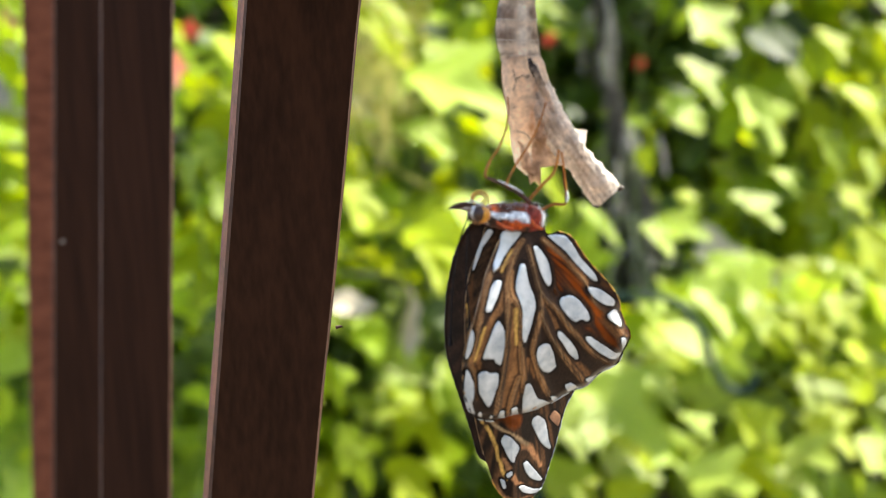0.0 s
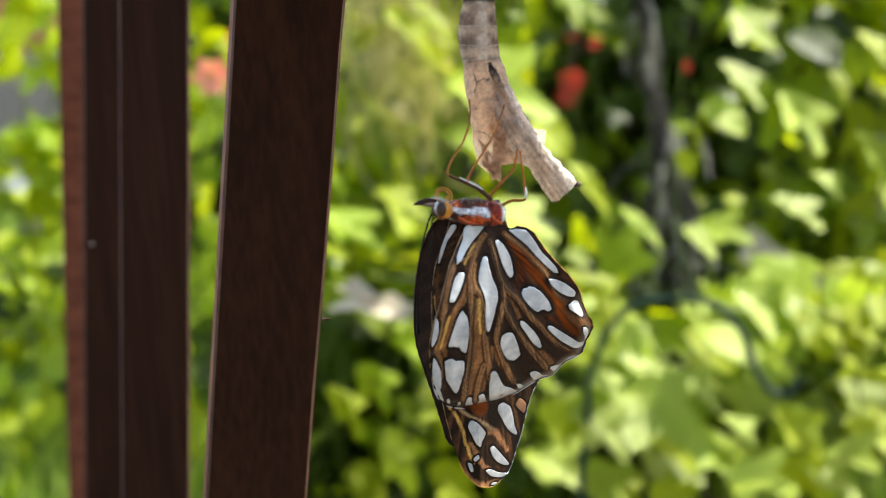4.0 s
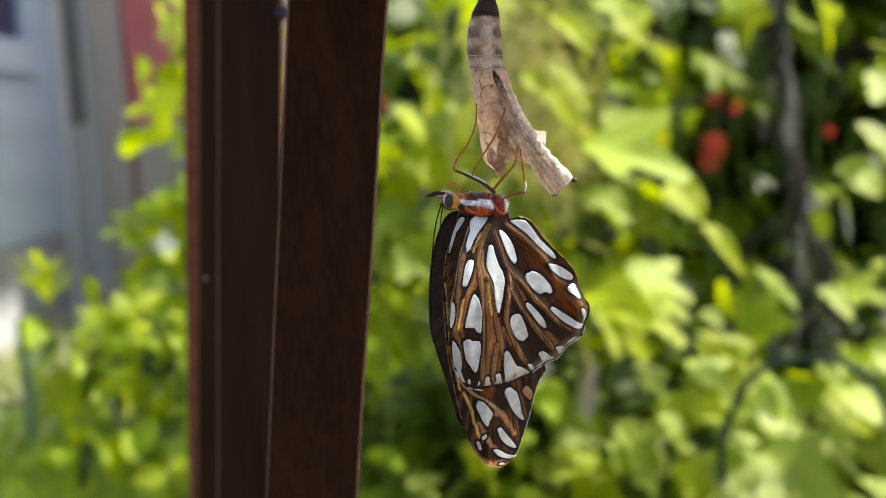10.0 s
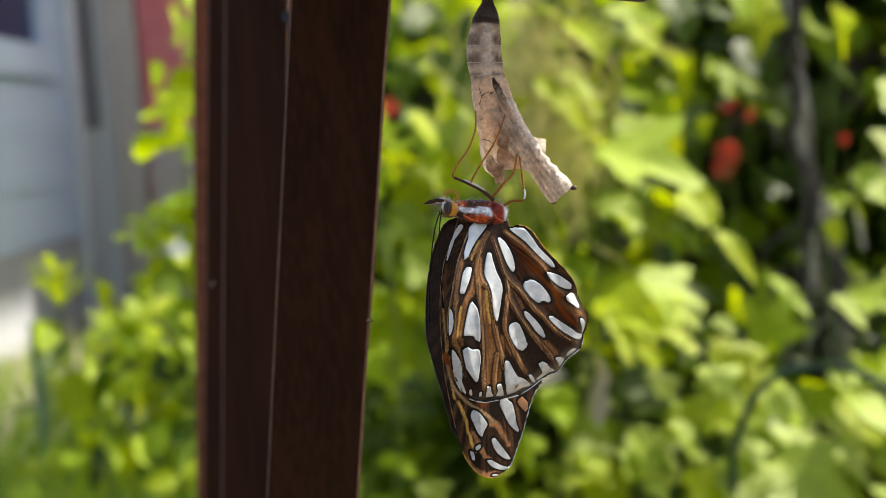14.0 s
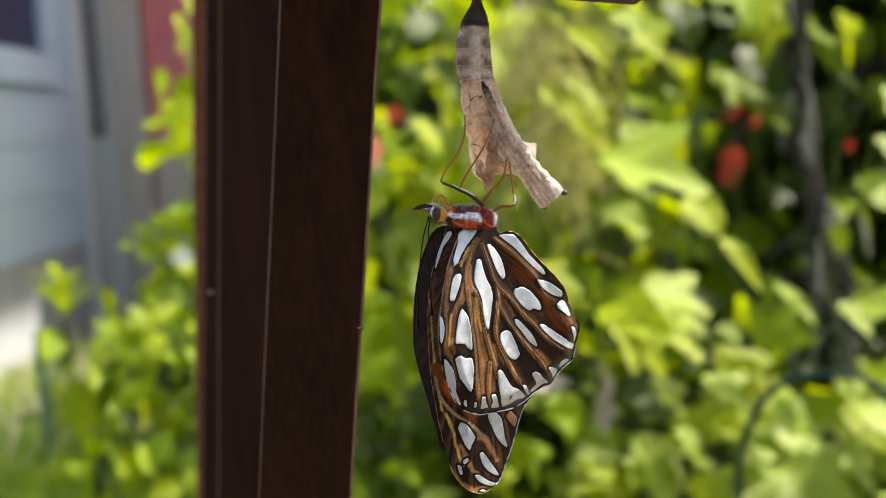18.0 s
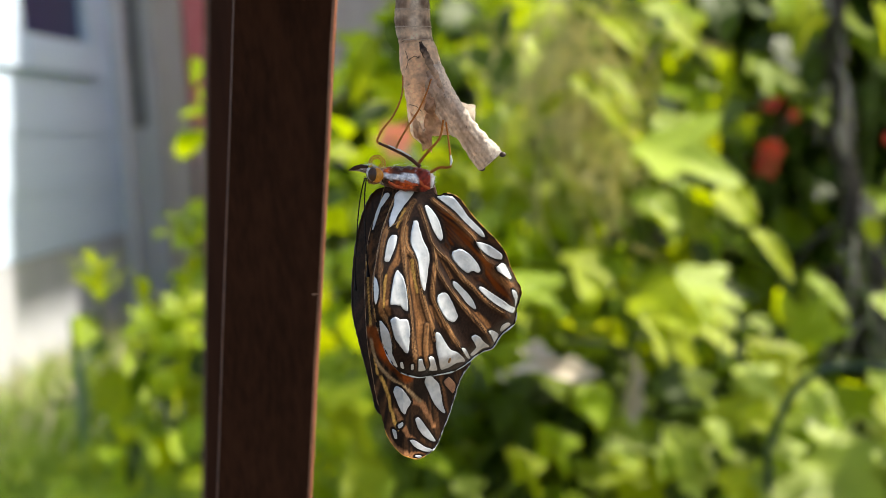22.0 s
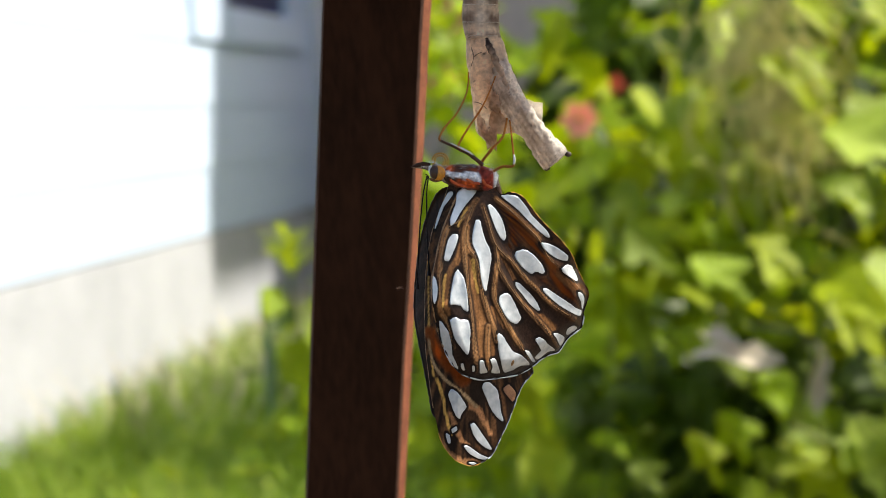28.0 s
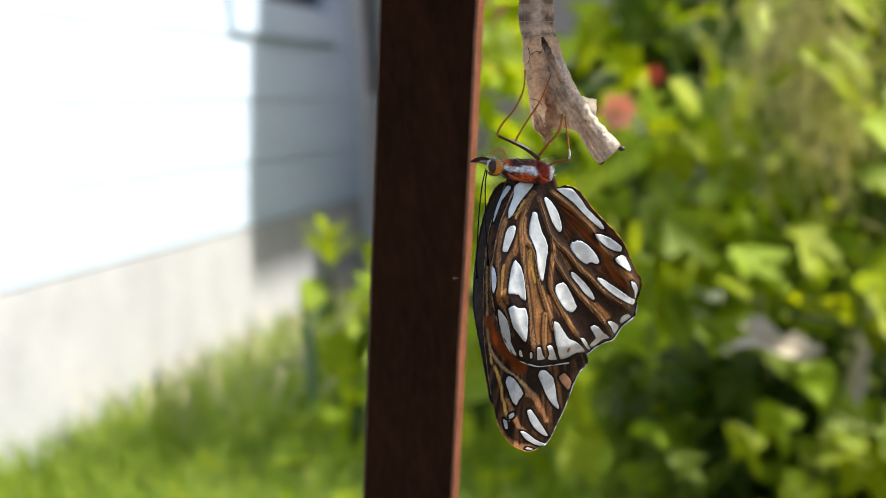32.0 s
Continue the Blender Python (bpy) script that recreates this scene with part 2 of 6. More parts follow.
def painted_material(name, rough, thin, sheer="", grain=(2600, 420), relief=0.00006, spec=0.5, grit=(0.55, 1.5)):
    """Wing scales: the colour pattern lies on the mesh; fine ribs and scale grain are added."""
    m = bpy.data.materials.new(name)
    m.use_nodes = True
    n, link = m.node_tree.nodes, m.node_tree.links.new
    b, out = n["Principled BSDF"], n["Material Output"]
    at = n.new("ShaderNodeAttribute")
    at.attribute_name = "pattern"
    tc = n.new("ShaderNodeTexCoord")
    n1, n2 = n.new("ShaderNodeTexNoise"), n.new("ShaderNodeTexNoise")
    n1.inputs["Scale"].default_value, n2.inputs["Scale"].default_value = grain
    link(tc.outputs["Object"], n1.inputs["Vector"])
    link(tc.outputs["Object"], n2.inputs["Vector"])
    mul = n.new("ShaderNodeMath")
    mul.operation = "MULTIPLY"
    link(n1.outputs["Fac"], mul.inputs[0])
    link(n2.outputs["Fac"], mul.inputs[1])
    rng = n.new("ShaderNodeMapRange")
    rng.inputs["From Min"].default_value, rng.inputs["From Max"].default_value = 0.1, 0.4
    rng.inputs["To Min"].default_value, rng.inputs["To Max"].default_value = grit
    link(mul.outputs[0], rng.inputs["Value"])
    hsv = n.new("ShaderNodeHueSaturation")
    link(rng.outputs["Result"], hsv.inputs["Value"])
    link(at.outputs["Color"], hsv.inputs["Color"])
    link(hsv.outputs["Color"], b.inputs["Base Color"])
    b.inputs["Roughness"].default_value, b.inputs["Specular IOR Level"].default_value = rough, spec
    bp = n.new("ShaderNodeBump")
    bp.inputs["Strength"].default_value, bp.inputs["Distance"].default_value = 0.6, relief
    link(n1.outputs["Fac"], bp.inputs["Height"])
    link(bp.outputs["Normal"], b.inputs["Normal"])
    tr, mix = n.new("ShaderNodeBsdfTranslucent"), n.new("ShaderNodeMixShader")
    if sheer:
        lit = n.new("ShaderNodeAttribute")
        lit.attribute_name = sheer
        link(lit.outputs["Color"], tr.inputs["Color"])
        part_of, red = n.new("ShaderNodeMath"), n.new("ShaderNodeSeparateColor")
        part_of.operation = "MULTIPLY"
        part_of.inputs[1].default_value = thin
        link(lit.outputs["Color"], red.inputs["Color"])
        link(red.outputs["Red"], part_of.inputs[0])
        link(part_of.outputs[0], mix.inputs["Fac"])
    else:
        link(hsv.outputs["Color"], tr.inputs["Color"])
    mix.inputs["Fac"].default_value = thin
    link(b.outputs["BSDF"], mix.inputs[1])
    link(tr.outputs["BSDF"], mix.inputs[2])
    link(mix.outputs["Shader"], out.inputs["Surface"])
    return m


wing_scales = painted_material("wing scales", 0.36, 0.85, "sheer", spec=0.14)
body_fur = painted_material("striped body fur", 0.45, 0.0, "", (3000, 700), 0.00010, spec=0.22)
pupa_skin = painted_material("mottled papery chrysalis skin", 0.5, 0.6, "", (1900, 700), 0.0003, grit=(0.72, 1.28))


# ---- building helpers ----
def mesh_of(name, bm, mat, smooth=True):
    me = bpy.data.meshes.new(name)
    bm.to_mesh(me)
    bm.free()
    for p in me.polygons:
        p.use_smooth = smooth
    for m in mat if isinstance(mat, (list, tuple)) else [mat]:
        me.materials.append(m)
    return me


def part(name, bm, mat, parent, label="", smooth=True):
    ob = new(name, mesh_of(name, bm, mat, smooth))
    ob.parent = parent
    return tagged(ob, label) if label else ob


def thing(name, label, category, group="", kind="", m=None):
    ob = new(name)
    ob.empty_display_size = 0.01
    if m is not None:
        ob.matrix_world = m
    return tagged(ob, label, category, group, kind)


def setting(name, bm, mat, label, category, smooth=False):
    ob = new(name, mesh_of(name, bm, mat, smooth))
    return tagged(ob, label, category, kind="structure")


def box(bm, lo, hi, bevel=0.0, turn=None):
    made = bmesh.ops.create_cube(bm, size=1.0)["verts"]
    lo, hi = Vector(lo), Vector(hi)
    for v in made:
        v.co = Vector(((lo[k] + hi[k]) / 2 + v.co[k] * (hi[k] - lo[k])) for k in range(3))
    if bevel:
        edges = list({e for v in made for e in v.link_edges})
        made = bmesh.ops.bevel(bm, geom=edges, offset=bevel, segments=2, affect="EDGES", profile=0.6)["verts"]
    if turn is not None:
        bmesh.ops.transform(bm, matrix=turn, verts=[v for v in made])
    return bm


def spline(points, count, closed=False):
    """Points along a Catmull-Rom curve through the given ones."""
    pts = [Vector(p) for p in points]
    n, out = len(pts), []
    spans = n if closed else n - 1
    for k in range(count):
        s = k / count * spans if closed else k / (count - 1) * spans
        i = min(int(s), spans - 1)
        u = s - i
        g = [pts[(i + d) % n] if closed else pts[max(0, min(n - 1, i + d))] for d in (-1, 0, 1, 2)]
        out.append(0.5 * (2 * g[1] + (g[2] - g[0]) * u + (2 * g[0] - 5 * g[1] + 4 * g[2] - g[3]) * u * u + (3 * g[1] - g[0] - 3 * g[2] + g[3]) * u**3))
    return out


def tube(bm, points, radii, seg=8, flat=1.0, rough=0.0, caps=True, seed=0, side=(0, 1, 0)):
    """A tube along the points; radii: one a point; flat: depth over width; side: the way in which it is flattened."""
    pts, rng, rings = [Vector(p) for p in points], random.Random(seed), []
    for i, p in enumerate(pts):
        d = (pts[min(i + 1, len(pts) - 1)] - pts[max(i - 1, 0)]).normalized()
        b = Vector(side) - d * d.dot(Vector(side))
        b = b.normalized() if b.length > 1e-6 else d.orthogonal().normalized()
        a = b.cross(d)
        r = radii[i] if isinstance(radii, (list, tuple)) else radii
        rings.append([bm.verts.new(p + (a * math.cos(q) + b * flat * math.sin(q)) * r * (1 + rng.uniform(-rough, rough))) for q in (2 * math.pi * k / seg for k in range(seg))])
    for one, two in zip(rings, rings[1:]):
        for k in range(seg):
            bm.faces.new((one[k], one[(k + 1) % seg], two[(k + 1) % seg], two[k]))
    if caps:
        bm.faces.new(rings[0])
        bm.faces.new(reversed(rings[-1]))
    return bm


def ball(bm, at, radii, turn=None, sub=3):
    made = bmesh.ops.create_icosphere(bm, subdivisions=sub, radius=1.0)["verts"]
    m = Matrix.Translation(at) @ (turn.to_4x4() if turn is not None else Matrix.Identity(4)) @ Matrix.Diagonal((*radii, 1))
    bmesh.ops.transform(bm, matrix=m, verts=made)
    return bm


# ---- the slatted wooden stand ----
SLAT_W, SLAT_D, SLAT_YAW = 0.0185, 0.0142, 4.0
stand = thing("wooden_slat_stand", "dark brown stained wooden stand with four slim slats and a crossbar", "wooden stand")


def slat(top, bottom, low_z, front=0):
    """A slim bar from above the view to the ground; top and bottom: two places on its front's leading edge."""
    a, b = Vector(top), Vector(bottom)
    d = (b - a) / (a.z - b.z)
    high, low = a - d * 0.02, a + d * (a.z - low_z)
    q = Matrix.Rotation(radians(SLAT_YAW), 3, "Z")
    across, back = q @ Vector((1, 0, 0)), q @ Vector((0, 1, 0))
    bm = bmesh.new()
    steps = 40
    rng = random.Random(int(abs(a.x) * 1e5))
    rings = []
    c = 0.0005
    for k in range(steps + 1):
        p = high.lerp(low, k / steps)
        w = SLAT_W + rng.uniform(-1, 1) * 0.00012
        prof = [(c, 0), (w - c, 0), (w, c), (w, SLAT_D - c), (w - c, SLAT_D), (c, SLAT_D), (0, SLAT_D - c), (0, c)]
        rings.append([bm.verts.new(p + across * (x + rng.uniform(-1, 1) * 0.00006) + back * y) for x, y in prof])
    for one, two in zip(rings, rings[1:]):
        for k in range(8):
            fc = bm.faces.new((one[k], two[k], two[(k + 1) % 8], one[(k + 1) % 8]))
            # fronts take the shade-darkened wood, sides the lighter one
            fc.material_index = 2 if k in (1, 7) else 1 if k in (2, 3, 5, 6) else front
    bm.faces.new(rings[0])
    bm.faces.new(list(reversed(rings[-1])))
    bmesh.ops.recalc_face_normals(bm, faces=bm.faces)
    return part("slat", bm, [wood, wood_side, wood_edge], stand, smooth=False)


GROUND = 0.10
slat((-0.0140, 0.2950, 0.8699), (-0.0368, 0.3300, 0.7210), GROUND)
slat((-0.0481, 0.4810, 0.9159), (-0.0691, 0.4815, 0.6848), GROUND)
slat((-0.0711, 0.6300, 0.9504), (-0.1005, 0.6364, 0.6465), GROUND)
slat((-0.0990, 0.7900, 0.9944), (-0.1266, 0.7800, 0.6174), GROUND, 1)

# small marks on the slats: a bolt, splinters and pale chips
bm = bmesh.new()
at = Vector((-0.037, 0.4797, 0.8341))
for k, (r, h) in enumerate(((0.0022, 0.0), (0.0016, -0.0016))):
    ring = bmesh.ops.create_cone(bm, cap_ends=True, segments=6 if k else 16, radius1=r, radius2=r * 0.9, depth=0.0016)["verts"]
    bmesh.ops.transform(bm, matrix=Matrix.Translation(at + Vector((0, h, 0))) @ Matrix.Rotation(radians(90), 4, "X"), verts=ring)
part("bolt", bm, iron, stand, "small dark iron bolt", smooth=False)
for k, (x, y, z, r) in enumerate(((-0.0871, 0.6299, 0.748, 0.00045), (-0.113, 0.7973, 0.7587, 0.0006))):
    bm = bmesh.new()
    ball(bm, (x, y, z), (r, r * 0.5, r * 1.4), sub=2)
    for v in bm.verts:
        v.co += Vector((1, 0, 1)) * r * 0.5 * noise.noise(v.co * 2500)
    part("chip", bm, pale_wood, stand, "pale bare wood chip")
bm = bmesh.new()
x, y, z = (-0.0106, 0.3085, 0.7656)
tube(bm, [(x - 0.001, y, z), (x - 0.0001, y, z + 0.0001), (x + 0.0002, y, z - 0.0001)], [0.0003, 0.0002, 0.00005], 6)
part("splinter", bm, wood, stand)


# ---- the butterfly ----
# Its space: millimetres, x along the body from head to tail, y into the picture's depth, z up; the origin lies on the head.
BUTTERFLY = Matrix(((0.98407, -0.17234, 0.04362, 0.0052), (0.16837, 0.98227, 0.08244, 0.2556), (-0.05706, -0.07379, 0.99564, 0.7878), (0, 0, 0, 1)))
butterfly = thing("butterfly", "orange-brown butterfly with black veins and silver spots, hanging with closed wings", "butterfly", m=BUTTERFLY)

HIND_OUTLINE = ((3.31, -3.49), (1.89, -6.38), (0.75, -9.16), (-0.04, -12.45), (-0.64, -15.2), (-0.87, -17.34), (-0.72, -19.49), (0, -21.87), (0.52, -23.8), (1.22, -25.74), (2.12, -27.53), (3.31, -29.17), (4.34, -29.94), (5.67, -30.47), (7.38, -30.93), (9.32, -30.89), (11.47, -30.76), (13.23, -30.6), (14.69, -30.13), (15.95, -29.46), (17.13, -28.61), (18.64, -27.87), (20.24, -27.54), (20.99, -26.64), (21.97, -25.39), (23.32, -24.42), (24.14, -23.79), (24.39, -22.59), (24.53, -21.02), (25.05, -19.56), (25.19, -18.27), (24.62, -17.17), (23.8, -15.69), (23.09, -14.4), (22.05, -12.84), (21.01, -11.38), (19.84, -10.02), (18.5, -8.76), (17.37, -7.68), (16.14, -6.43), (14.93, -4.91), (14.01, -3.76), (12.9, -3.05), (11.53, -2.78), (10.15, -3.05), (8.77, -1.41), (7.4, -1.33), (5.77, -0.98), (4.32, -0.8))
FORE_OUTLINE = ((5.62, -1.94), (8.46, -13), (11.35, -22.89), (15.33, -30.31), (15.18, -31.66), (14.11, -32.78), (13.16, -34.72), (12.56, -36.49), (11.71, -38.7), (10.85, -40.53), (10.07, -42.19), (9.47, -43.31), (8.24, -44.29), (6.48, -44.85), (4.7, -44.15), (3.37, -43.21), (2.18, -41.78), (1.34, -40.08), (0.65, -37.21), (0.05, -34.43), (-0.47, -30.93), (-1.02, -26.54), (-1.21, -22.13), (-1.21, -17.69), (-0.95, -13.24), (-0.22, -8.93), (1.06, -5.6), (2.61, -1.2))
FAR_FORE_OUTLINE = ((1.0, -2.96), (-1.0, -6.6), (-2.2, -11.7), (-2.8, -17.3), (-2.9, -22.2), (-2.2, -26.3), (-1.2, -30.7), (-0.36, -34.6), (0.5, -37.65), (3.55, -38.31), (6.17, -35.37), (7.39, -26.48), (6.34, -13.11), (3.99, -3.8))
FAR_HIND_OUTLINE = ((5.98, -3.6), (7.6, -11.79), (8.2, -21.19), (7.2, -26.5), (4.27, -28.6), (1.2, -27.0), (-0.6, -23.6), (-1.2, -19.0), (-0.6, -11.79), (1.2, -5.0), (3.2, -3.2))
HIND_SPOTS, FORE_SPOTS = [], []
HIND_SPOTS.append(((3.32, -2.88), (4.51, -2), (6.33, -1.73), (6.69, -2.35), (5.85, -3.49), (4.83, -4.63), (3.71, -6.12), (2.96, -7.43), (2.22, -7.95), (2.15, -6.99), (2.63, -5.68), (3.11, -4.46)))
HIND_SPOTS.append(((3.02, -8.83), (3.56, -9.18), (3.17, -10.66), (2.51, -12.05), (1.94, -13.08), (1.13, -12.9), (1.34, -11.51), (1.82, -9.86), (2.47, -9)))
HIND_SPOTS.append(((6.25, -6.57), (6.89, -6.66), (7.15, -7.71), (7.77, -9.83), (8.49, -11.24), (8.75, -12.74), (8.45, -14.5), (8.16, -16.25), (7.86, -17.74), (7.49, -17.82), (7.03, -16.67), (6.78, -14.73), (6.62, -12.98), (6.08, -11.57), (5.47, -10.07), (5.68, -8.32), (5.97, -7.27)))
HIND_SPOTS.append(((8.02, -4.64), (8.57, -4.55), (9.39, -5.26), (10.3, -6.58), (10.75, -7.73), (11.11, -9.5), (10.82, -10.21), (10.27, -9.94), (9.44, -8.61), (8.73, -6.84), (8.28, -5.52)))
HIND_SPOTS.append(((10.05, -3.23), (11.07, -2.96), (12.44, -3.14), (13.08, -3.58), (14.28, -5), (15.21, -6.34), (16.62, -7.68), (17.84, -8.84), (18.33, -9.83), (17.57, -9.73), (16.15, -8.65), (14.56, -7.22), (12.89, -5.53), (11.79, -4.64), (10.87, -3.93)))
HIND_SPOTS.append(((16.35, -10.35), (17.58, -10.45), (19.19, -11.09), (20.79, -12.19), (21.27, -12.74), (21.08, -13.29), (19.88, -13.17), (18.35, -12.43), (16.92, -11.34)))
HIND_SPOTS.append(((19.95, -14.26), (21.07, -13.75), (21.98, -14.04), (22.66, -15.05), (23.18, -16.16), (22.74, -16.53), (21.5, -15.85), (20.17, -14.99)))
HIND_SPOTS.append(((12.21, -12.17), (12.68, -11.47), (14, -11.3), (15.51, -12.21), (16.94, -13.75), (17.43, -14.92), (16.95, -15.27), (15.99, -14.9), (15.04, -15.24), (13.81, -14.41), (12.58, -13.06)))
HIND_SPOTS.append(((12.39, -16.26), (13.05, -16.36), (14.77, -17.91), (16.02, -19.38), (16.71, -20.75), (16.23, -20.91), (14.77, -19.7), (13.53, -18.15), (12.57, -17.06)))
HIND_SPOTS.append(((16.68, -17.33), (17.45, -17.26), (19.6, -18.57), (21.77, -19.94), (23.29, -20.95), (24.28, -21.21), (24.12, -21.95), (23.3, -21.97), (21.48, -21.12), (19.33, -19.83), (17.36, -18.25)))
HIND_SPOTS.append(((22.87, -17.99), (23.8, -18.29), (24.37, -19.11), (24.45, -20.02), (24.19, -21.02), (23.94, -20.66), (23.71, -19.85), (23.02, -18.73)))
HIND_SPOTS.append(((9.83, -18.23), (10.68, -17.81), (11.62, -18.1), (12.57, -19.64), (13.34, -21.27), (13.63, -21.99), (12.86, -22.77), (11.61, -22.36), (10.47, -20.99), (9.72, -19.38)))
HIND_SPOTS.append(((-0.55, -14.94), (-0.11, -15.47), (0.14, -16.94), (0.02, -18.22), (-0.36, -19.33), (-0.62, -18.63), (-0.68, -16.92), (-0.65, -15.63)))
HIND_SPOTS.append(((3.38, -14.06), (4.19, -15.12), (4.71, -17.05), (4.95, -19.24), (4.93, -20.63), (4.2, -20.34), (3.65, -19.72), (2.55, -19.51), (1.91, -19.4), (2.03, -17.85), (2.44, -15.69), (2.92, -14.4)))
HIND_SPOTS.append(((1.92, -21.5), (2.8, -21.07), (3.72, -21.54), (4.92, -21.67), (5.27, -23.43), (5.04, -26.64), (4.5, -26.89), (3.69, -25.9), (2.71, -24.56), (2.27, -23.07)))
HIND_SPOTS.append(((0.4, -21.59), (0.83, -21.77), (1.84, -23.33), (2.39, -25.72), (2.64, -27.8), (3.57, -29.08), (3.31, -29.25), (2.34, -28.47), (1.36, -26.6), (0.68, -23.97)))
HIND_SPOTS.append(((9.32, -23.96), (10.17, -23.9), (11.22, -25.46), (12.19, -26.76), (13.56, -27.37), (15.1, -28.66), (15.43, -29.38), (13.79, -29.29), (12.17, -30.03), (10.91, -30.23), (10.25, -29.02), (9.68, -26.89)))
HIND_SPOTS.append(((8.34, -27.7), (9.2, -27.66), (9.85, -28.99), (10.31, -30.19), (8.72, -29.97), (8.78, -28.92)))
HIND_SPOTS.append(((6.63, -27.87), (7.29, -27.82), (7.63, -28.84), (8.12, -29.83), (6.9, -29.94), (6.7, -28.98)))
HIND_SPOTS.append(((3.77, -28.24), (4.11, -28.15), (4.44, -29.08), (4.38, -29.37), (3.91, -28.99)))
HIND_SPOTS.append(((5.48, -28.64), (5.84, -28.56), (6.01, -29.42), (5.66, -29.6)))
HIND_SPOTS.append(((14.04, -26.67), (14.87, -26.92), (15.94, -28.27), (16.45, -28.95), (15.68, -28.73), (14.5, -27.45)))
HIND_SPOTS.append(((15.78, -25.13), (16.46, -24.71), (17.48, -25.22), (18.2, -26.02), (19.84, -27.19), (18.5, -27.43), (17.36, -28.27), (16.5, -28.61), (16.02, -28.09), (17.01, -27.5), (16.86, -26.7)))
HIND_SPOTS.append(((18.79, -24.38), (19.7, -24.36), (21.36, -25.31), (20.83, -26.56), (20.33, -26.39), (19.46, -25.19)))
HIND_SPOTS.append(((21.54, -23.75), (22.63, -23.36), (23.46, -23.8), (22.97, -24.33), (21.76, -24.95), (21.35, -24.6)))
FORE_SPOTS.append(((2.89, -32.55), (3.78, -32.96), (4.5, -33.88), (5.41, -35.54), (4.73, -36.56), (4.31, -37.42), (3.68, -36.78), (3.03, -35.3), (2.46, -33.56)))
FORE_SPOTS.append(((7.8, -31.95), (8.69, -31.92), (10.06, -33.35), (10.56, -35.45), (10.77, -37), (11.26, -38.66), (10.53, -38.34), (9.24, -36.71), (8.21, -34.4), (7.55, -32.74)))
FORE_SPOTS.append(((5.9, -38.26), (6.6, -38.14), (7.7, -39.75), (8.62, -41.17), (9.55, -42.78), (8.65, -42.52), (7.29, -41.33), (6.38, -39.91)))
FORE_SPOTS.append(((4.91, -41.48), (5.8, -41.65), (7.6, -43.15), (8.95, -43.9), (8.51, -44.22), (7.34, -43.85), (5.82, -42.82)))
FORE_SPOTS.append(((5.76, -44.24), (6.47, -44.22), (7.09, -44.55), (6.48, -44.67)))
FORE_SPOTS.append(((3.1, -38.86), (3.89, -38.38), (3.99, -39), (3.29, -39.47)))
FORE_SPOTS.append(((2.23, -39.54), (2.85, -39.76), (3.05, -41), (2.61, -41.03)))
FORE_SPOTS.append(((2.61, -3), (2.79, -3.43), (1.75, -4.69), (0.81, -6.67), (0.14, -8.91), (-0.04, -8.75), (0.54, -6.42), (1.39, -4.27), (2.07, -3.1)))
ORANGE_SPOT = ((10.87, -33.4), (11.85, -32.74), (12.96, -34.07), (12.89, -35.16), (12.45, -35.58), (11.62, -34.62))
HIND_BANDS, HIND_VEINS = [], []
HIND_BANDS.append((((2.62, -6.12), (1.67, -8.3), (0.61, -11.76), (0.08, -15.21), (0.28, -18.66), (1.24, -21.32), (2.19, -23.95)), 0.56, 0.4))
HIND_BANDS.append((((5.75, -3.93), (4.42, -7), (4.09, -10.06), (3.6, -12.24), (2.47, -13.96), (1.7, -16.11), (1.47, -18.7), (1.66, -20.88)), 0.65, 0.48))
HIND_BANDS.append((((4.77, -7.88), (5.07, -11.82), (5.67, -14.45), (6.19, -17.09), (6.81, -19.73), (7.15, -22.37), (7.32, -25.01), (7.39, -27.47)), 0.56, 1.38))
HIND_BANDS.append((((8.59, -20.22), (8.85, -22.44), (8.55, -25.07), (8.34, -27.26)), 0.48, 0.73))
HIND_BANDS.append((((9.49, -13.64), (9.18, -16.28), (9.35, -19.37), (10.18, -21.78), (11.71, -23.7), (12.86, -25.45)), 0.33, 0.73))
HIND_BANDS.append((((9.69, -11.87), (11.73, -14.73), (13.24, -17.52), (14.77, -19.79), (16.72, -21.83), (18.72, -23.45)), 0.25, 0.88))
HIND_BANDS.append((((9.68, -3.84), (11.51, -5.26), (13.81, -7.48), (15.68, -9.27)), 0.4, 0.48))
HIND_BANDS.append((((16.16, -9.72), (17.4, -11.97), (18.18, -14.22), (20.43, -16.25), (22.69, -17.35)), 0.4, 0.81))
HIND_BANDS.append((((11.46, -12.78), (13.81, -15.75), (16.2, -17.32), (18.16, -19.62)), 0.33, 0.4))
HIND_VEINS.append(((4.86, -7.88), (4.73, -10.07), (5.08, -11.29), (6.07, -12.44), (6.77, -15.08), (7.21, -17.72), (8.02, -20.65), (9.03, -23.33), (9.5, -25.11)))
HIND_VEINS.append(((7.38, -4.81), (8.08, -7.01), (9.33, -10.72), (11.93, -13.23), (13.52, -15.21), (16.2, -17.77), (18.84, -20.09), (22.55, -22.32)))
HIND_VEINS.append(((9.33, -10.72), (9.58, -13.37), (10.04, -14.79), (12.38, -18.12), (13.53, -19.49), (15.56, -21.61), (17.73, -23.86), (20.14, -26.66)))
HIND_VEINS.append(((9.58, -13.37), (9.29, -14.78), (8.98, -18.03), (9.44, -19.37), (10.66, -21.62), (11.9, -23.89), (13.54, -26.2), (14.8, -28.14)))
HIND_VEINS.append(((6.02, -4.37), (4.59, -7.88), (4.43, -11.81), (4.71, -16.79), (5.13, -19.68), (5.55, -23.44), (6.28, -29.43)))
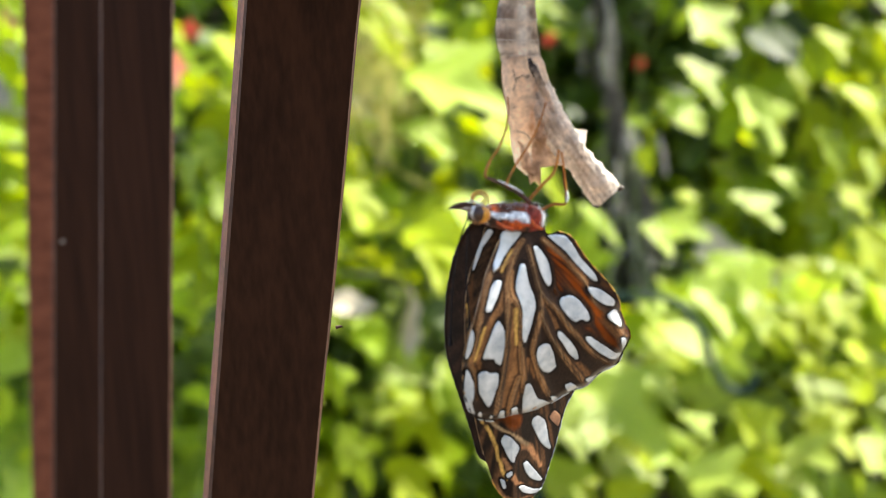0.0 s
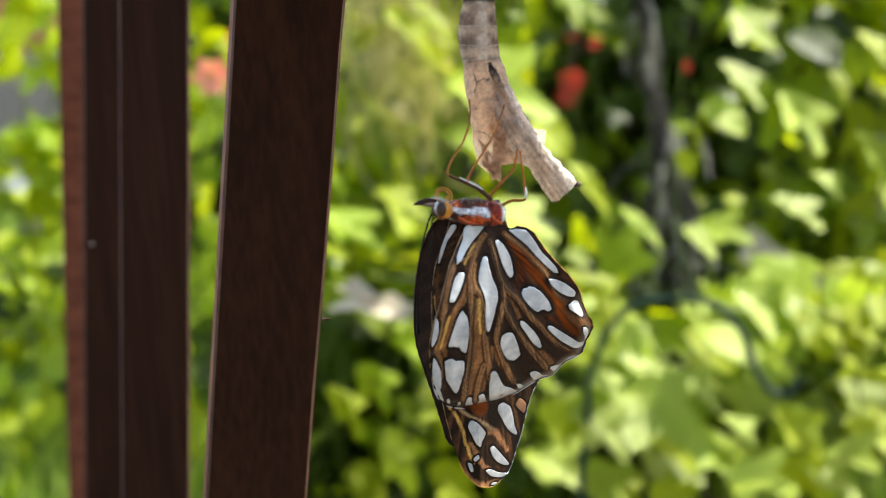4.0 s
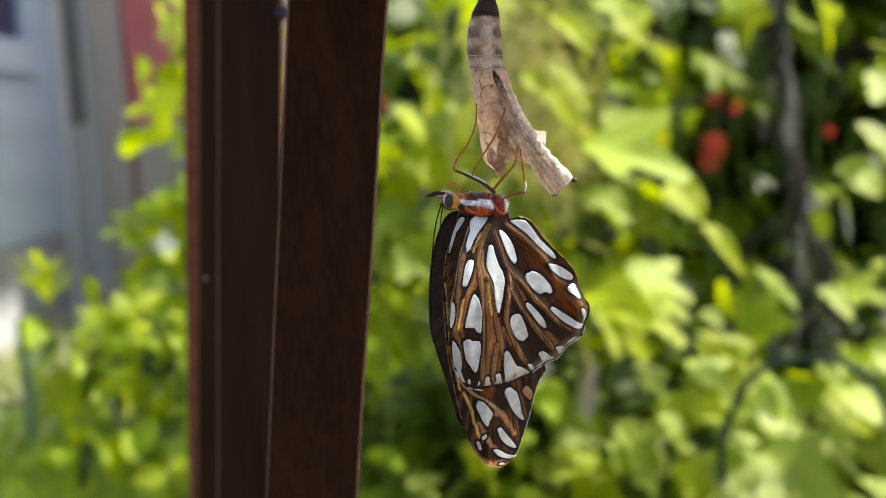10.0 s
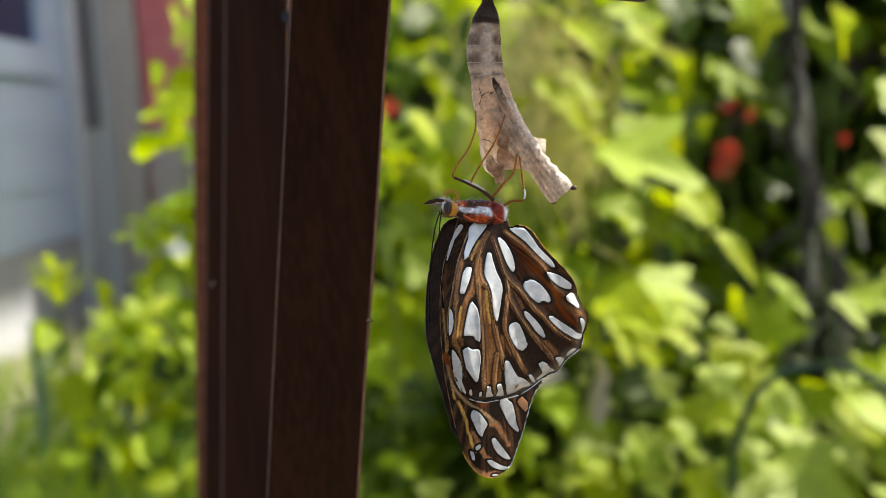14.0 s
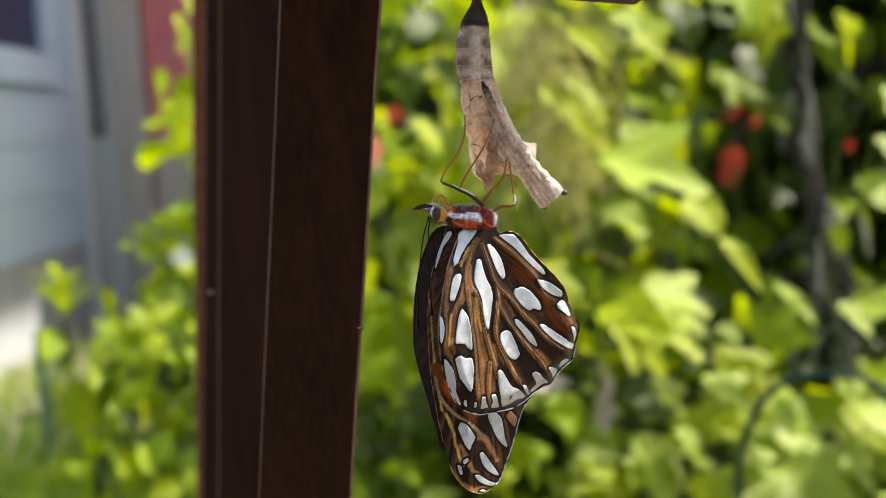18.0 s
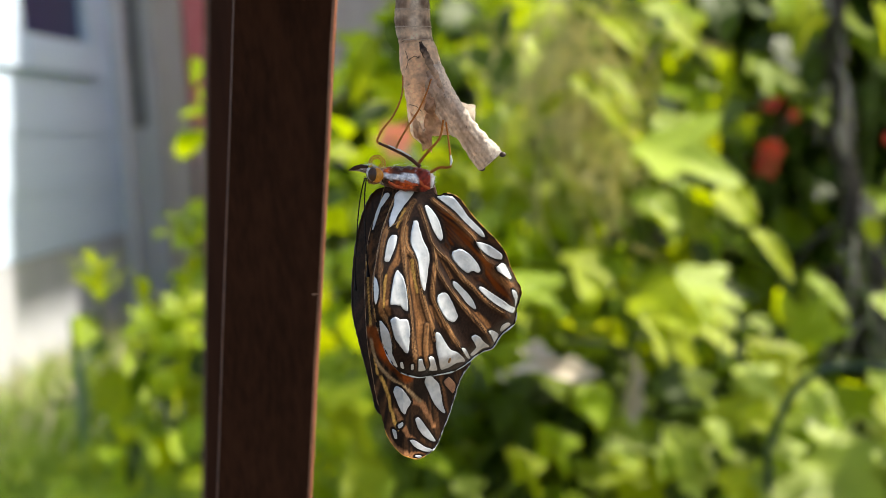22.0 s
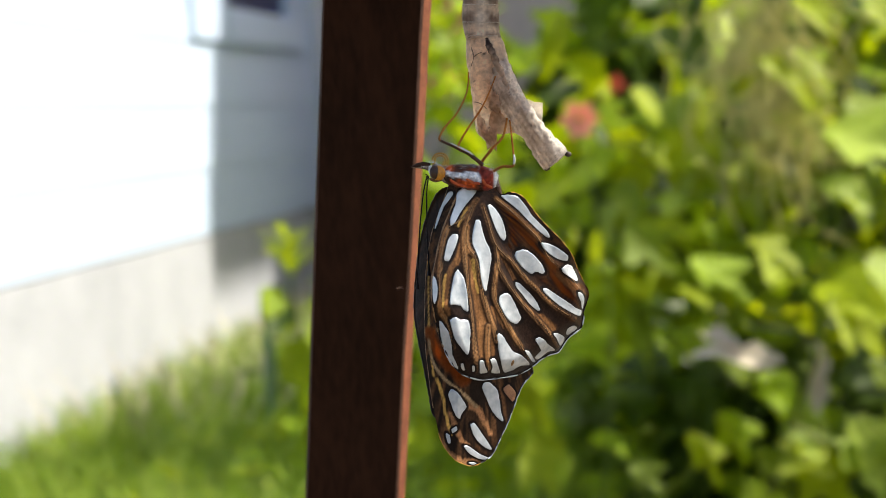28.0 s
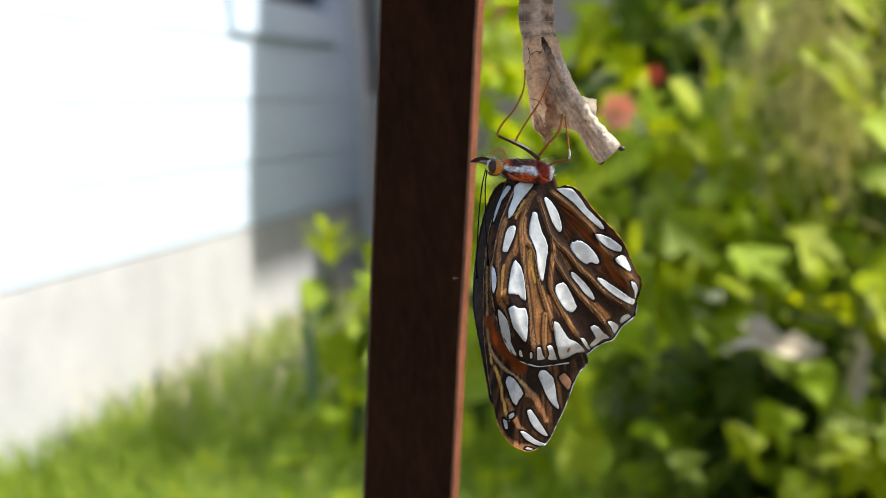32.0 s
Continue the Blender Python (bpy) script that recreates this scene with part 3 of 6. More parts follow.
HIND_VEINS.append(((6.48, -3.93), (3.69, -7), (2.04, -7.86), (1.09, -10.03), (0.57, -13.49), (0.32, -16.94), (0.48, -19.98), (1.67, -22.2), (2.56, -25.72)))
HIND_VEINS.append(((9.5, -3.84), (11.96, -5.79), (14.28, -8.02), (16.16, -9.81), (18.07, -13.05), (20.75, -14.92), (23.17, -17.55)))
HIND_VEINS.append(((8.09, -22.85), (7.88, -25.92), (8.18, -29.54)))
RUST_BAND = ((-0.35, -24.34), (0.22, -26.12), (1.25, -27.75), (2.81, -29.35), (4.93, -31.34))
CREAM_LINE = ((-0.55, -25.67), (0.11, -28.8), (1.63, -30.94), (4.32, -33.09), (6.82, -35.68))
GOLD_LINES = [((1.35, -15.06), (1.04, -17.39), (0.91, -19.55)), ((5.7, -12.88), (6.03, -15.33), (6.46, -17.7)), ((4.82, -5.25), (3.88, -7), (3.5, -7.87))]
FORE_BANDS = [(((0.83, -31.5), (1.75, -34.06), (2.23, -36.7), (3.15, -39.7)), 0.35, 0.3, "gold"), (((6.0, -35.5), (7.07, -36.2), (8.25, -38.3), (9.08, -40.2)), 0.75, 0.45, "tan"), (((-0.8, -14.0), (-0.7, -20.0), (-0.4, -26.0), (0.3, -31.0)), 0.22, 0.25, "gold"), (((0.6, -40.0), (2.6, -42.6), (5.2, -44.0), (7.6, -43.9)), 0.9, 0.5, "tan"), (((3.0, -36.5), (4.4, -40.0), (6.4, -42.3)), 0.5, 0.4, "tan"), (((0.5, -6.0), (-0.3, -12.0), (-0.3, -18.0), (0.2, -24.0)), 0.3, 0.3, "brown")]
ROOT = (6.5, -3.0)


def course(points, count=60):
    return [(p.x, p.y) for p in spline(points, count)]


_hind_veins = np.array([p for line in HIND_VEINS for p in course(line)])


def vein_near(u, v):
    return float(np.sqrt(((_hind_veins - (u, v)) ** 2).sum(1).min()))


def saddle(u, v):
    """Depth of the near wings' twisted sheet, in millimetres."""
    p, q = (u - 6.0) / 10, v / 20
    return 1.87 + 2.4 * p + 1.82 * q - 0.3 * p * p - 3.0 * p * q + 0.48 * q * q


_hind_edge = np.array([(p.x, p.y) for p in spline(HIND_OUTLINE[7:34], 210)])


def near_face(u, v):
    """The hindwing: a twisted sheet, pleated along the veins, with its soft outer margin curled back."""
    far = min(1.0, math.hypot(u - ROOT[0], v - ROOT[1]) / 9.0)
    rim = max(0.0, 1.0 - float(np.sqrt(((_hind_edge - (u, v)) ** 2).sum(1).min())) / 3.0) ** 1.6
    return saddle(u, v) + 2.8 * rim + 0.08 * math.sin(u * 0.9 + v * 0.2) - 0.28 * far * math.exp(-(vein_near(u, v) / 0.7) ** 2)


def fore_face(u, v):
    """The forewing behind it, which rolls back at its leading edge."""
    return saddle(max(u, 4.0), max(v, -26.0)) + 1.3 + 0.10 * max(0.0, 4.0 - u) ** 2


def far_face(u, v):
    return fore_face(u, v) + 2.2


def far_hind_face(u, v):
    return fore_face(u, v) + 3.2


def wing_mesh(name, outline, face, paint, pivot, sheer=None, count=420, rings=110, wave=0.0, waves=0):
    """A thin sheet inside an outline, with its colours on the points."""
    edge = [Vector((p.x, p.y)) for p in spline(outline, count, True)]
    cx, cz = sum(p.x for p in edge) / count, sum(p.y for p in edge) / count
    front, back, cols, lit, faces = [], [], [], [], []
    for r in range(rings + 1):
        k = r / rings
        for i, p in enumerate(edge):
            s = k
            if wave and r == rings:
                s = k + wave * abs(math.sin(i / count * waves * math.pi)) * (1.0 if p.y < -17 else 0.25)
            u, v = cx + (p.x - cx) * s, cz + (p.y - cz) * s
            y = face(u, v)
            front.append(((u - pivot[0]) * MM, (y - pivot[1]) * MM, (v - pivot[2]) * MM))
            back.append(((u - pivot[0]) * MM, (y + (0.10 if r < rings else 0.05) - pivot[1]) * MM, (v - pivot[2]) * MM))
            cols.append((*paint(u, v, k), 1.0))
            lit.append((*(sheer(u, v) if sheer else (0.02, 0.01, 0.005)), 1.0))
    o = (rings + 1) * count
    for r in range(rings):
        for i in range(count):
            j = (i + 1) % count
            q = (r * count + i, r * count + j, (r + 1) * count + j, (r + 1) * count + i)
            faces += [q, tuple(o + n for n in reversed(q))]
    for i in range(count):
        j = (i + 1) % count
        faces.append((rings * count + j, rings * count + i, o + rings * count + i, o + rings * count + j))
    verts = front + back
    me = bpy.data.meshes.new(name)
    me.from_pydata(verts, [], faces)
    at = me.color_attributes.new("pattern", "FLOAT_COLOR", "POINT")
    at.data.foreach_set("color", np.array(cols + cols, dtype=np.float32).ravel())
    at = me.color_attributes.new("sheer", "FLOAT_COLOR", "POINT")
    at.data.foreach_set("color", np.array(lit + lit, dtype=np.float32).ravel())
    me.materials.append(wing_scales)
    for p in me.polygons:
        p.use_smooth = True
    return me


def spot_part(name, shape, face, mat, pivot, parent, lift=0.055):
    """A patch of scales that lies on a wing's face, with a slightly uneven rim."""
    n = 60
    soft, hard = spline(shape, n, True), []
    for i in range(n):
        s = i / n * len(shape)
        k = int(s)
        a, b = Vector(shape[k % len(shape)]), Vector(shape[(k + 1) % len(shape)])
        hard.append(a.lerp(b, s - k))
    cx, cz = sum(p.x for p in soft) / n, sum(p.y for p in soft) / n
    edge = []
    for a, b in zip(soft, hard):
        p = Vector((a.x, a.y)).lerp(Vector((b.x, b.y)), 0.25)
        q = 0.94 + 0.04 * noise.noise(Vector((p.x * 2.6, p.y * 2.6, 1.0)))
        edge.append(Vector((cx + (p.x - cx) * q, cz + (p.y - cz) * q)))
    bm = bmesh.new()
    rings = []
    for k, up in ((1.0, -0.01), (0.97, lift), (0.85, lift), (0.7, lift * 1.1), (0.55, lift * 1.2), (0.4, lift * 1.2), (0.2, lift * 1.2)):
        rings.append([bm.verts.new(((cx + (p.x - cx) * k - pivot[0]) * MM, (face(cx + (p.x - cx) * k, cz + (p.y - cz) * k) - up - pivot[1]) * MM, (cz + (p.y - cz) * k - pivot[2]) * MM)) for p in edge])
    for one, two in zip(rings, rings[1:]):
        for i in range(n):
            bm.faces.new((one[i], one[(i + 1) % n], two[(i + 1) % n], two[i]))
    bm.faces.new(rings[-1])
    bmesh.ops.recalc_face_normals(bm, faces=bm.faces)
    return part(name, bm, mat, parent)


def vein_part(points, face, pivot, parent, mat, r0=0.15, r1=0.09):
    pts = spline(points, 20)
    path = [((p.x - pivot[0]) * MM, (face(p.x, p.y) + 0.025 - pivot[1]) * MM, (p.y - pivot[2]) * MM) for p in pts]
    bm = bmesh.new()
    tube(bm, path, [(r0 + (r1 - r0) * k / 19) * MM for k in range(20)], 6, 0.35)
    return part("vein", bm, mat, parent)


def nearest(shapes):
    """A function: how far a place lies from the rims of the shapes, in millimetres."""
    rim = np.array([(p.x, p.y) for s in shapes for p in spline(s, 40, True)])
    return lambda u, v: float(np.sqrt(((rim - (u, v)) ** 2).sum(1).min()))


def blend(a, b, k):
    k = max(0.0, min(1.0, k))
    return tuple(x + (y - x) * k for x, y in zip(a, b))


BLACK, TAN, GOLD = (0.008, 0.005, 0.005), (0.40, 0.19, 0.085), (0.62, 0.36, 0.09)
UMBER_BROWN, FAWN, RUST_ORANGE, CREAM = (0.10, 0.042, 0.015), (0.275, 0.127, 0.048), (0.26, 0.065, 0.012), (0.42, 0.28, 0.15)


def streak(u, v, fine=26.0):
    """Rays of scales that run out from the wing's root."""
    a = math.atan2(u - ROOT[0], -(v - ROOT[1]))
    r = math.hypot(u - ROOT[0], v - ROOT[1])
    return noise.noise(Vector((a * fine, r * 0.12, 3.0)))


def band_field(bands):
    """A function: how deep a place lies inside the bands, from 1 on their middle to 0 and below outside."""
    pts = np.array([(*p, w0 + (w1 - w0) * k / 39) for line, w0, w1 in bands for k, p in enumerate(course(line, 40))])
    return lambda u, v: float((1.0 - np.hypot(pts[:, 0] - u, pts[:, 1] - v) / pts[:, 2]).max())


_hind_rim, _fore_rim = nearest(HIND_SPOTS), nearest(FORE_SPOTS + [ORANGE_SPOT])
_hind_band, _gold_line = band_field(HIND_BANDS), band_field([(line, 0.32, 0.22) for line in GOLD_LINES])
_rust, _cream = band_field([(RUST_BAND, 1.0, 1.3)]), band_field([(CREAM_LINE, 0.30, 0.45)])
_fore_bands = [(band_field([(line, w0, w1)]), {"gold": GOLD, "tan": TAN, "brown": UMBER_BROWN}[tone]) for line, w0, w1, tone in FORE_BANDS]


def hind_paint(u, v, k):
    """Brown rays along the veins on a black ground, with black about every spot and a few gold streaks."""
    s, f = streak(u, v, 22.0), streak(u, v, 70.0)
    brown = blend(UMBER_BROWN, FAWN, (0.62 if u < 10.5 else 0.30) + 0.9 * s + 0.7 * f)
    inside = _hind_band(u, v)
    c = blend((0.022, 0.011, 0.008), brown, 0.05 + 1.9 * (inside + (0.12 if u < 10.5 else -0.05)) + 0.35 * f)
    vein = vein_near(u, v)
    c = blend(c, (0.40, 0.21, 0.09), (0.5 + 0.8 * f) * math.exp(-((vein - 0.28) / 0.16) ** 2) * (1.0 if inside > -0.6 else 0.35))
    c = blend(c, (0.022, 0.011, 0.007), 0.9 * math.exp(-((vein - 0.55) / 0.15) ** 2))
    c = blend(c, GOLD, 2.2 * (_gold_line(u, v) + 0.6 * f))
    flush = max(0.0, min(1.0, (u - 9.0) / 4)) * math.exp(-((v + 8.8 + 0.9 * (u - 13.5)) / 4.2) ** 2)
    c = blend(c, (0.14, 0.058, 0.02), flush * (0.35 + 1.2 * s + 0.5 * f))
    c = blend(BLACK, c, (_hind_rim(u, v) - 0.20 - 0.12 * f) / 0.16)
    if k > 0.955 and v < -15:
        c = blend(c, BLACK, (k - 0.955) / 0.02)
    return c


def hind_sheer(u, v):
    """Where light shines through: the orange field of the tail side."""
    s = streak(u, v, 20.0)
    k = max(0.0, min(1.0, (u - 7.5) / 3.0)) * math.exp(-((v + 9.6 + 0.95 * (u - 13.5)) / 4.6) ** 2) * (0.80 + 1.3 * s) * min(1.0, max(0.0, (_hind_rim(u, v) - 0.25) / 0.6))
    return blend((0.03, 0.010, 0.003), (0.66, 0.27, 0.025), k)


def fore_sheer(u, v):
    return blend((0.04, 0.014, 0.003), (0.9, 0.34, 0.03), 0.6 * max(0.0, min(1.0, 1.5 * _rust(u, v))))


def fore_paint(u, v, k):
    s, f = streak(u, v, 40.0), streak(u, v, 90.0)
    c = blend((0.014, 0.008, 0.006), (0.13, 0.060, 0.026), 0.25 + 1.3 * s + 0.6 * f)
    for field, tone in _fore_bands:
        c = blend(c, tone, 1.6 * (field(u, v) + 0.5 * f))
    c = blend(c, RUST_ORANGE, 2.2 * _rust(u, v) * (0.9 + 0.8 * s))
    c = blend(c, CREAM, 1.4 * (_cream(u, v) + 0.3 * f))
    return blend(BLACK, c, (_fore_rim(u, v) - 0.20 - 0.1 * f) / 0.16)


def far_paint(u, v, k):
    return blend(BLACK, (0.045, 0.02, 0.012), 0.3 + 0.8 * streak(u, v, 30.0))


def wing(name, outline, face, paint, pivot, label, **more):
    ob = new(name, wing_mesh(name, outline, face, paint, pivot, **more))
    ob.parent = butterfly
    ob.location = Vector(pivot) * MM
    return tagged(ob, label)


HIND_PIVOT = (6.0, -1.2, -1.0)
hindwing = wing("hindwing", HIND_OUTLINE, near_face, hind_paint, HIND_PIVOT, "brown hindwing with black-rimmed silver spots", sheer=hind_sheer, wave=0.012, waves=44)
for shape in HIND_SPOTS:
    spot_part("silver_spot", shape, near_face, silver, HIND_PIVOT, hindwing)
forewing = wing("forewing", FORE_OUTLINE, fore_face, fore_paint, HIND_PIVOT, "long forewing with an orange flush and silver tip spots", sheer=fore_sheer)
for shape in FORE_SPOTS:
    spot_part("silver_spot", shape, fore_face, silver, HIND_PIVOT, forewing)
far_forewing = wing("far_forewing", FAR_FORE_OUTLINE, far_face, far_paint, HIND_PIVOT, "dark folded forewing behind", count=90, rings=16)
far_hindwing = wing("far_hindwing", FAR_HIND_OUTLINE, far_hind_face, far_paint, HIND_PIVOT, "dark hindwing behind", count=90, rings=16)


def mm_path(points, depth):
    """Millimetres in the picture's plane, with a depth for each point, to the butterfly's space."""
    return [(p[0] * MM, (depth[i] if isinstance(depth, (list, tuple)) else depth) * MM, p[1] * MM) for i, p in enumerate(points)]


def smooth_path(points, depth, count):
    return spline(mm_path(points, depth), count)


# head, eyes, palps, tongue, antennae
bm = bmesh.new()
ball(bm, (-0.2 * MM, 0.6 * MM, 0.25 * MM), (1.2 * MM, 1.25 * MM, 1.2 * MM))
head = part("head", bm, head_fur, butterfly, "white and brown furry head")
for y, sgn in ((-0.55, -1), (1.75, 1)):
    bm = bmesh.new()
    ball(bm, (0.0, y * MM, 0.0), (1.02 * MM, 0.72 * MM, 1.12 * MM))
    eye = part("eye", bm, eye_amber, head, "glossy amber brown eye")
    bm = bmesh.new()
    ball(bm, (-0.55 * MM, (y + sgn * 0.20) * MM, 0.10 * MM), (0.80 * MM, 0.62 * MM, 1.02 * MM), sub=3)
    part("eye_spot", bm, eye_pupil, head)
for y in (-0.1, 1.2):
    bm = bmesh.new()
    tube(bm, mm_path([(-0.6, 0.5), (-1.5, 0.85), (-2.4, 1.0), (-3.2, 0.95), (-4.0, 0.85)], y), [0.40 * MM, 0.42 * MM, 0.30 * MM, 0.16 * MM, 0.04 * MM], 10)
    part("palp", bm, head_fur, head, "pale furred palp")
    bm = bmesh.new()
    tube(bm, mm_path([(-1.2, 1.25), (-2.2, 1.35), (-3.2, 1.15), (-4.1, 0.9)], y - 0.12), [0.22 * MM, 0.36 * MM, 0.34 * MM, 0.05 * MM], 8)
    part("palp_ridge", bm, fur_dark, head, "dark tip of the palp")
bm = bmesh.new()
coil = [(0.20 + (1.42 - 0.07 * k / 5) * math.cos(k * 0.26 + 3.6), 1.85 + (1.42 - 0.07 * k / 5) * math.sin(k * 0.26 + 3.6)) for k in range(60)]
tube(bm, mm_path(coil, [1.3 + 0.006 * k for k in range(60)]), 0.13 * MM, 7)
part("tongue", bm, tongue_gold, head, "golden tongue rolled into a coil")
head.location.x = 0.5 * MM
for pts, dep in ((((-1.7, -0.4), (-2.2, -2.6), (-2.6, -6.0), (-2.95, -11.0), (-3.1, -15.0), (-3.15, -17.2)), (0.4, 2.0, 3.6, 4.6, 5.0, 5.2)), (((-1.5, -0.4), (-1.75, -2.6), (-1.75, -6.0), (-1.7, -9.5), (-1.5, -12.5), (-1.4, -15.2)), (0.0, 0.8, 1.6, 2.0, 2.2, 2.2))):
    bm = bmesh.new()
    path = smooth_path(pts, list(dep), 30)
    tube(bm, path, [(0.10 if k < 25 else 0.10 + 0.045 * (k - 24)) * MM for k in range(30)], 6)
    part("antenna", bm, antenna_black, head, "thin black clubbed antenna")

bm = bmesh.new()
ball(bm, (-1.15 * MM, -0.25 * MM, 0.55 * MM), (0.42 * MM, 0.55 * MM, 0.62 * MM), sub=3)
for v in bm.verts:
    v.co += v.co.normalized() * 0.10 * MM * noise.noise(v.co / MM * 4.0)
part("face_tuft", bm, fur_white, head, "white tuft on the face")
bm = bmesh.new()
ball(bm, (-0.35 * MM, 0.2 * MM, -0.85 * MM), (0.95 * MM, 0.8 * MM, 0.45 * MM), sub=3)
for v in bm.verts:
    v.co += Vector((1, 0, 1)) * 0.12 * MM * noise.noise(v.co / MM * 5.0)
part("throat", bm, fur_brown, head, "orange brown fur under the eye")

# thorax with its stripes, abdomen between the wings
def painted_tube(name, points, depth, radii, paint, mat, parent, label, n=60, seg=40, flat=1.0, lumps=0.0, scale=1.0, seed=0.0):
    """A tube with uneven skin, whose colours lie on its points."""
    bm = bmesh.new()
    r = spline([(x, 0, 0) for x in radii], n)
    tube(bm, smooth_path(points, depth, n), [max(0.04, q.x) * MM for q in r], seg, flat)
    bm.normal_update()
    for v in bm.verts:
        p = v.co / MM * scale
        v.co += v.normal * lumps * MM * (noise.noise(p + Vector((seed, 0, 0))) + 0.5 * noise.noise(p * 2.7 + Vector((0, seed, 0))))
    cols = [(*paint(v.co.x / MM, v.co.y / MM, v.co.z / MM), 1.0) for v in bm.verts]
    me = mesh_of(name, bm, mat)
    at = me.color_attributes.new("pattern", "FLOAT_COLOR", "POINT")
    at.data.foreach_set("color", np.array(cols, dtype=np.float32).ravel())
    ob = new(name, me)
    ob.parent = parent
    return tagged(ob, label)


WHITE, RUST, DARK, ORANGE_RED = (0.80, 0.82, 0.86), (0.26, 0.030, 0.016), (0.020, 0.011, 0.009), (0.70, 0.13, 0.022)


def thorax_paint(x, y, z):
    """A dark back with red flecks, a silver white band that widens to the tail, orange-red below it, dark red and white at the end."""
    f = noise.noise(Vector((x * 2.4, y * 2.4, z * 2.4)))
    w = 0.3 * noise.noise(Vector((x * 0.9, y, z * 0.9)))
    h = z + 0.11 * x + w
    c = blend(DARK, (0.15, 0.05, 0.028), 0.35 + f)
    if h > 0.3:
        c = blend(c, ORANGE_RED, 1.2 * math.exp(-((x - 2.0) / 0.6) ** 2 - ((h - 1.0) / 0.6) ** 2) + 0.35 * math.exp(-((x - 6.0) / 0.9) ** 2 - ((h - 1.1) / 0.35) ** 2))
    wide = 0.28 + 0.10 * max(0.0, min(5.0, x - 0.8))
    c = blend(c, blend(WHITE, (0.42, 0.46, 0.54), 0.25 + f), (wide - abs(h - 0.10)) / 0.18 if 0.7 < x < 7.2 else 0.0)
    c = blend(c, blend(ORANGE_RED, RUST, 0.2 + f), 1.6 * math.exp(-((h + 1.05) / 0.45) ** 2 - ((x - 4.6) / 1.3) ** 4))
    if x > 6.5 - 0.3 * h + w:
        c = blend(c, blend(RUST, (0.12, 0.018, 0.012), 0.4 + f), (x - 6.5 + 0.3 * h - w) / 0.3)
        c = blend(c, WHITE, (x - 8.5) / 0.4)
    return blend(c, blend(DARK, WHITE, 0.35 + 1.8 * f), max(0.0, 1.9 - x) / 1.2)


thorax = painted_tube("thorax", [(0.6, 0.0), (2.0, -0.15), (4.0, -0.4), (6.0, -0.6), (8.0, -0.85), (9.2, -1.15)], 0.9, [0.9, 1.4, 1.75, 1.85, 1.65, 0.8], thorax_paint, body_fur, butterfly, "furry thorax striped white and rust red", lumps=0.16, scale=1.2)
bm = bmesh.new()
tube(bm, smooth_path([(8.6 - HIND_PIVOT[0], -0.8 - HIND_PIVOT[2]), (9.4 - HIND_PIVOT[0], -4.0), (9.4 - HIND_PIVOT[0], -8.0), (9.0 - HIND_PIVOT[0], -12.0), (8.6 - HIND_PIVOT[0], -15.0)], 4.6, 24), [(0.5 + 0.6 * math.sin(math.pi * (k + 3) / 30)) * MM for k in range(24)], 12, 0.6)
abdomen = part("abdomen", bm, fur_dark, butterfly, "slim dark abdomen between the wings")
abdomen.location = Vector(HIND_PIVOT) * MM
for pts, dep in ((((2.2, -1.0), (3.2, -1.7), (4.4, -2.0)), (-0.95, -1.15, -1.3)), (((4.6, -0.9), (5.6, -1.5), (6.6, -1.6)), (-1.05, -1.3, -1.4)), (((7.0, -0.9), (7.4, -1.7), (8.4, -2.2)), (-0.8, -1.0, -1.1))):
    bm = bmesh.new()
    tube(bm, smooth_path(pts, list(dep), 12), [(0.24 - 0.1 * abs(k - 6) / 6) * MM for k in range(12)], 8, 0.7, 0.25)
    part("wing_root", bm, fur_red, butterfly, "rust red wing root")

# hairs of the head and the thorax
rng = random.Random(5)
for hairs, mat, label in ((460, fur_white, "fine white hairs"), (160, fur_red, "rust red hairs"), (200, fur_dark, "dark hairs")):
    bm = bmesh.new()
    for k in range(hairs):
        kind = rng.random()
        if mat is fur_white and kind < 0.34:
            q = rng.uniform(0.2, 2.9)
            o, d = Vector((-0.5 + 1.2 * math.cos(q), rng.uniform(-0.6, 1.4), 0.4 + 1.15 * math.sin(q))), Vector((math.cos(q) - 0.5, rng.uniform(-0.7, 0.2), math.sin(q)))
        elif mat is fur_white and kind < 0.66:
            o = Vector((rng.uniform(7.9, 9.3), rng.uniform(-0.8, 1.5), rng.uniform(-1.9, 0.7)))
            d = Vector((0.9, rng.uniform(-0.6, 0.3), rng.uniform(-0.5, 0.6)))
        elif mat is fur_dark:
            q = rng.uniform(3.4, 6.0)
            o, d = Vector((-0.1 + 1.1 * math.cos(q), rng.uniform(-0.6, 1.2), 0.2 + 1.1 * math.sin(q))), Vector((math.cos(q), rng.uniform(-0.6, 0.2), math.sin(q)))
        else:
            x, q = rng.uniform(1.0, 8.6), rng.uniform(-0.4, 3.3) if mat is fur_white else rng.uniform(-0.9, 0.2)
            r = 1.0 + 0.8 * math.sin(math.pi * x / 9.5)
            o = Vector((x, 0.9 - r * 0.95 * max(0.1, math.cos(q - 0.8)), -0.2 + r * math.sin(q)))
            d = Vector((rng.uniform(0.5, 1.4), -0.3, 0.5 * math.sin(q)))
        d = d.normalized() * rng.uniform(0.25, 0.75)
        w = Vector((-d.z, 0, d.x)).normalized() * 0.017
        a, b, c = (bm.verts.new(p * MM) for p in (o - w, o + w, o + d))
        bm.faces.new((a, b, c))
    part("fur", bm, mat, thorax, label)


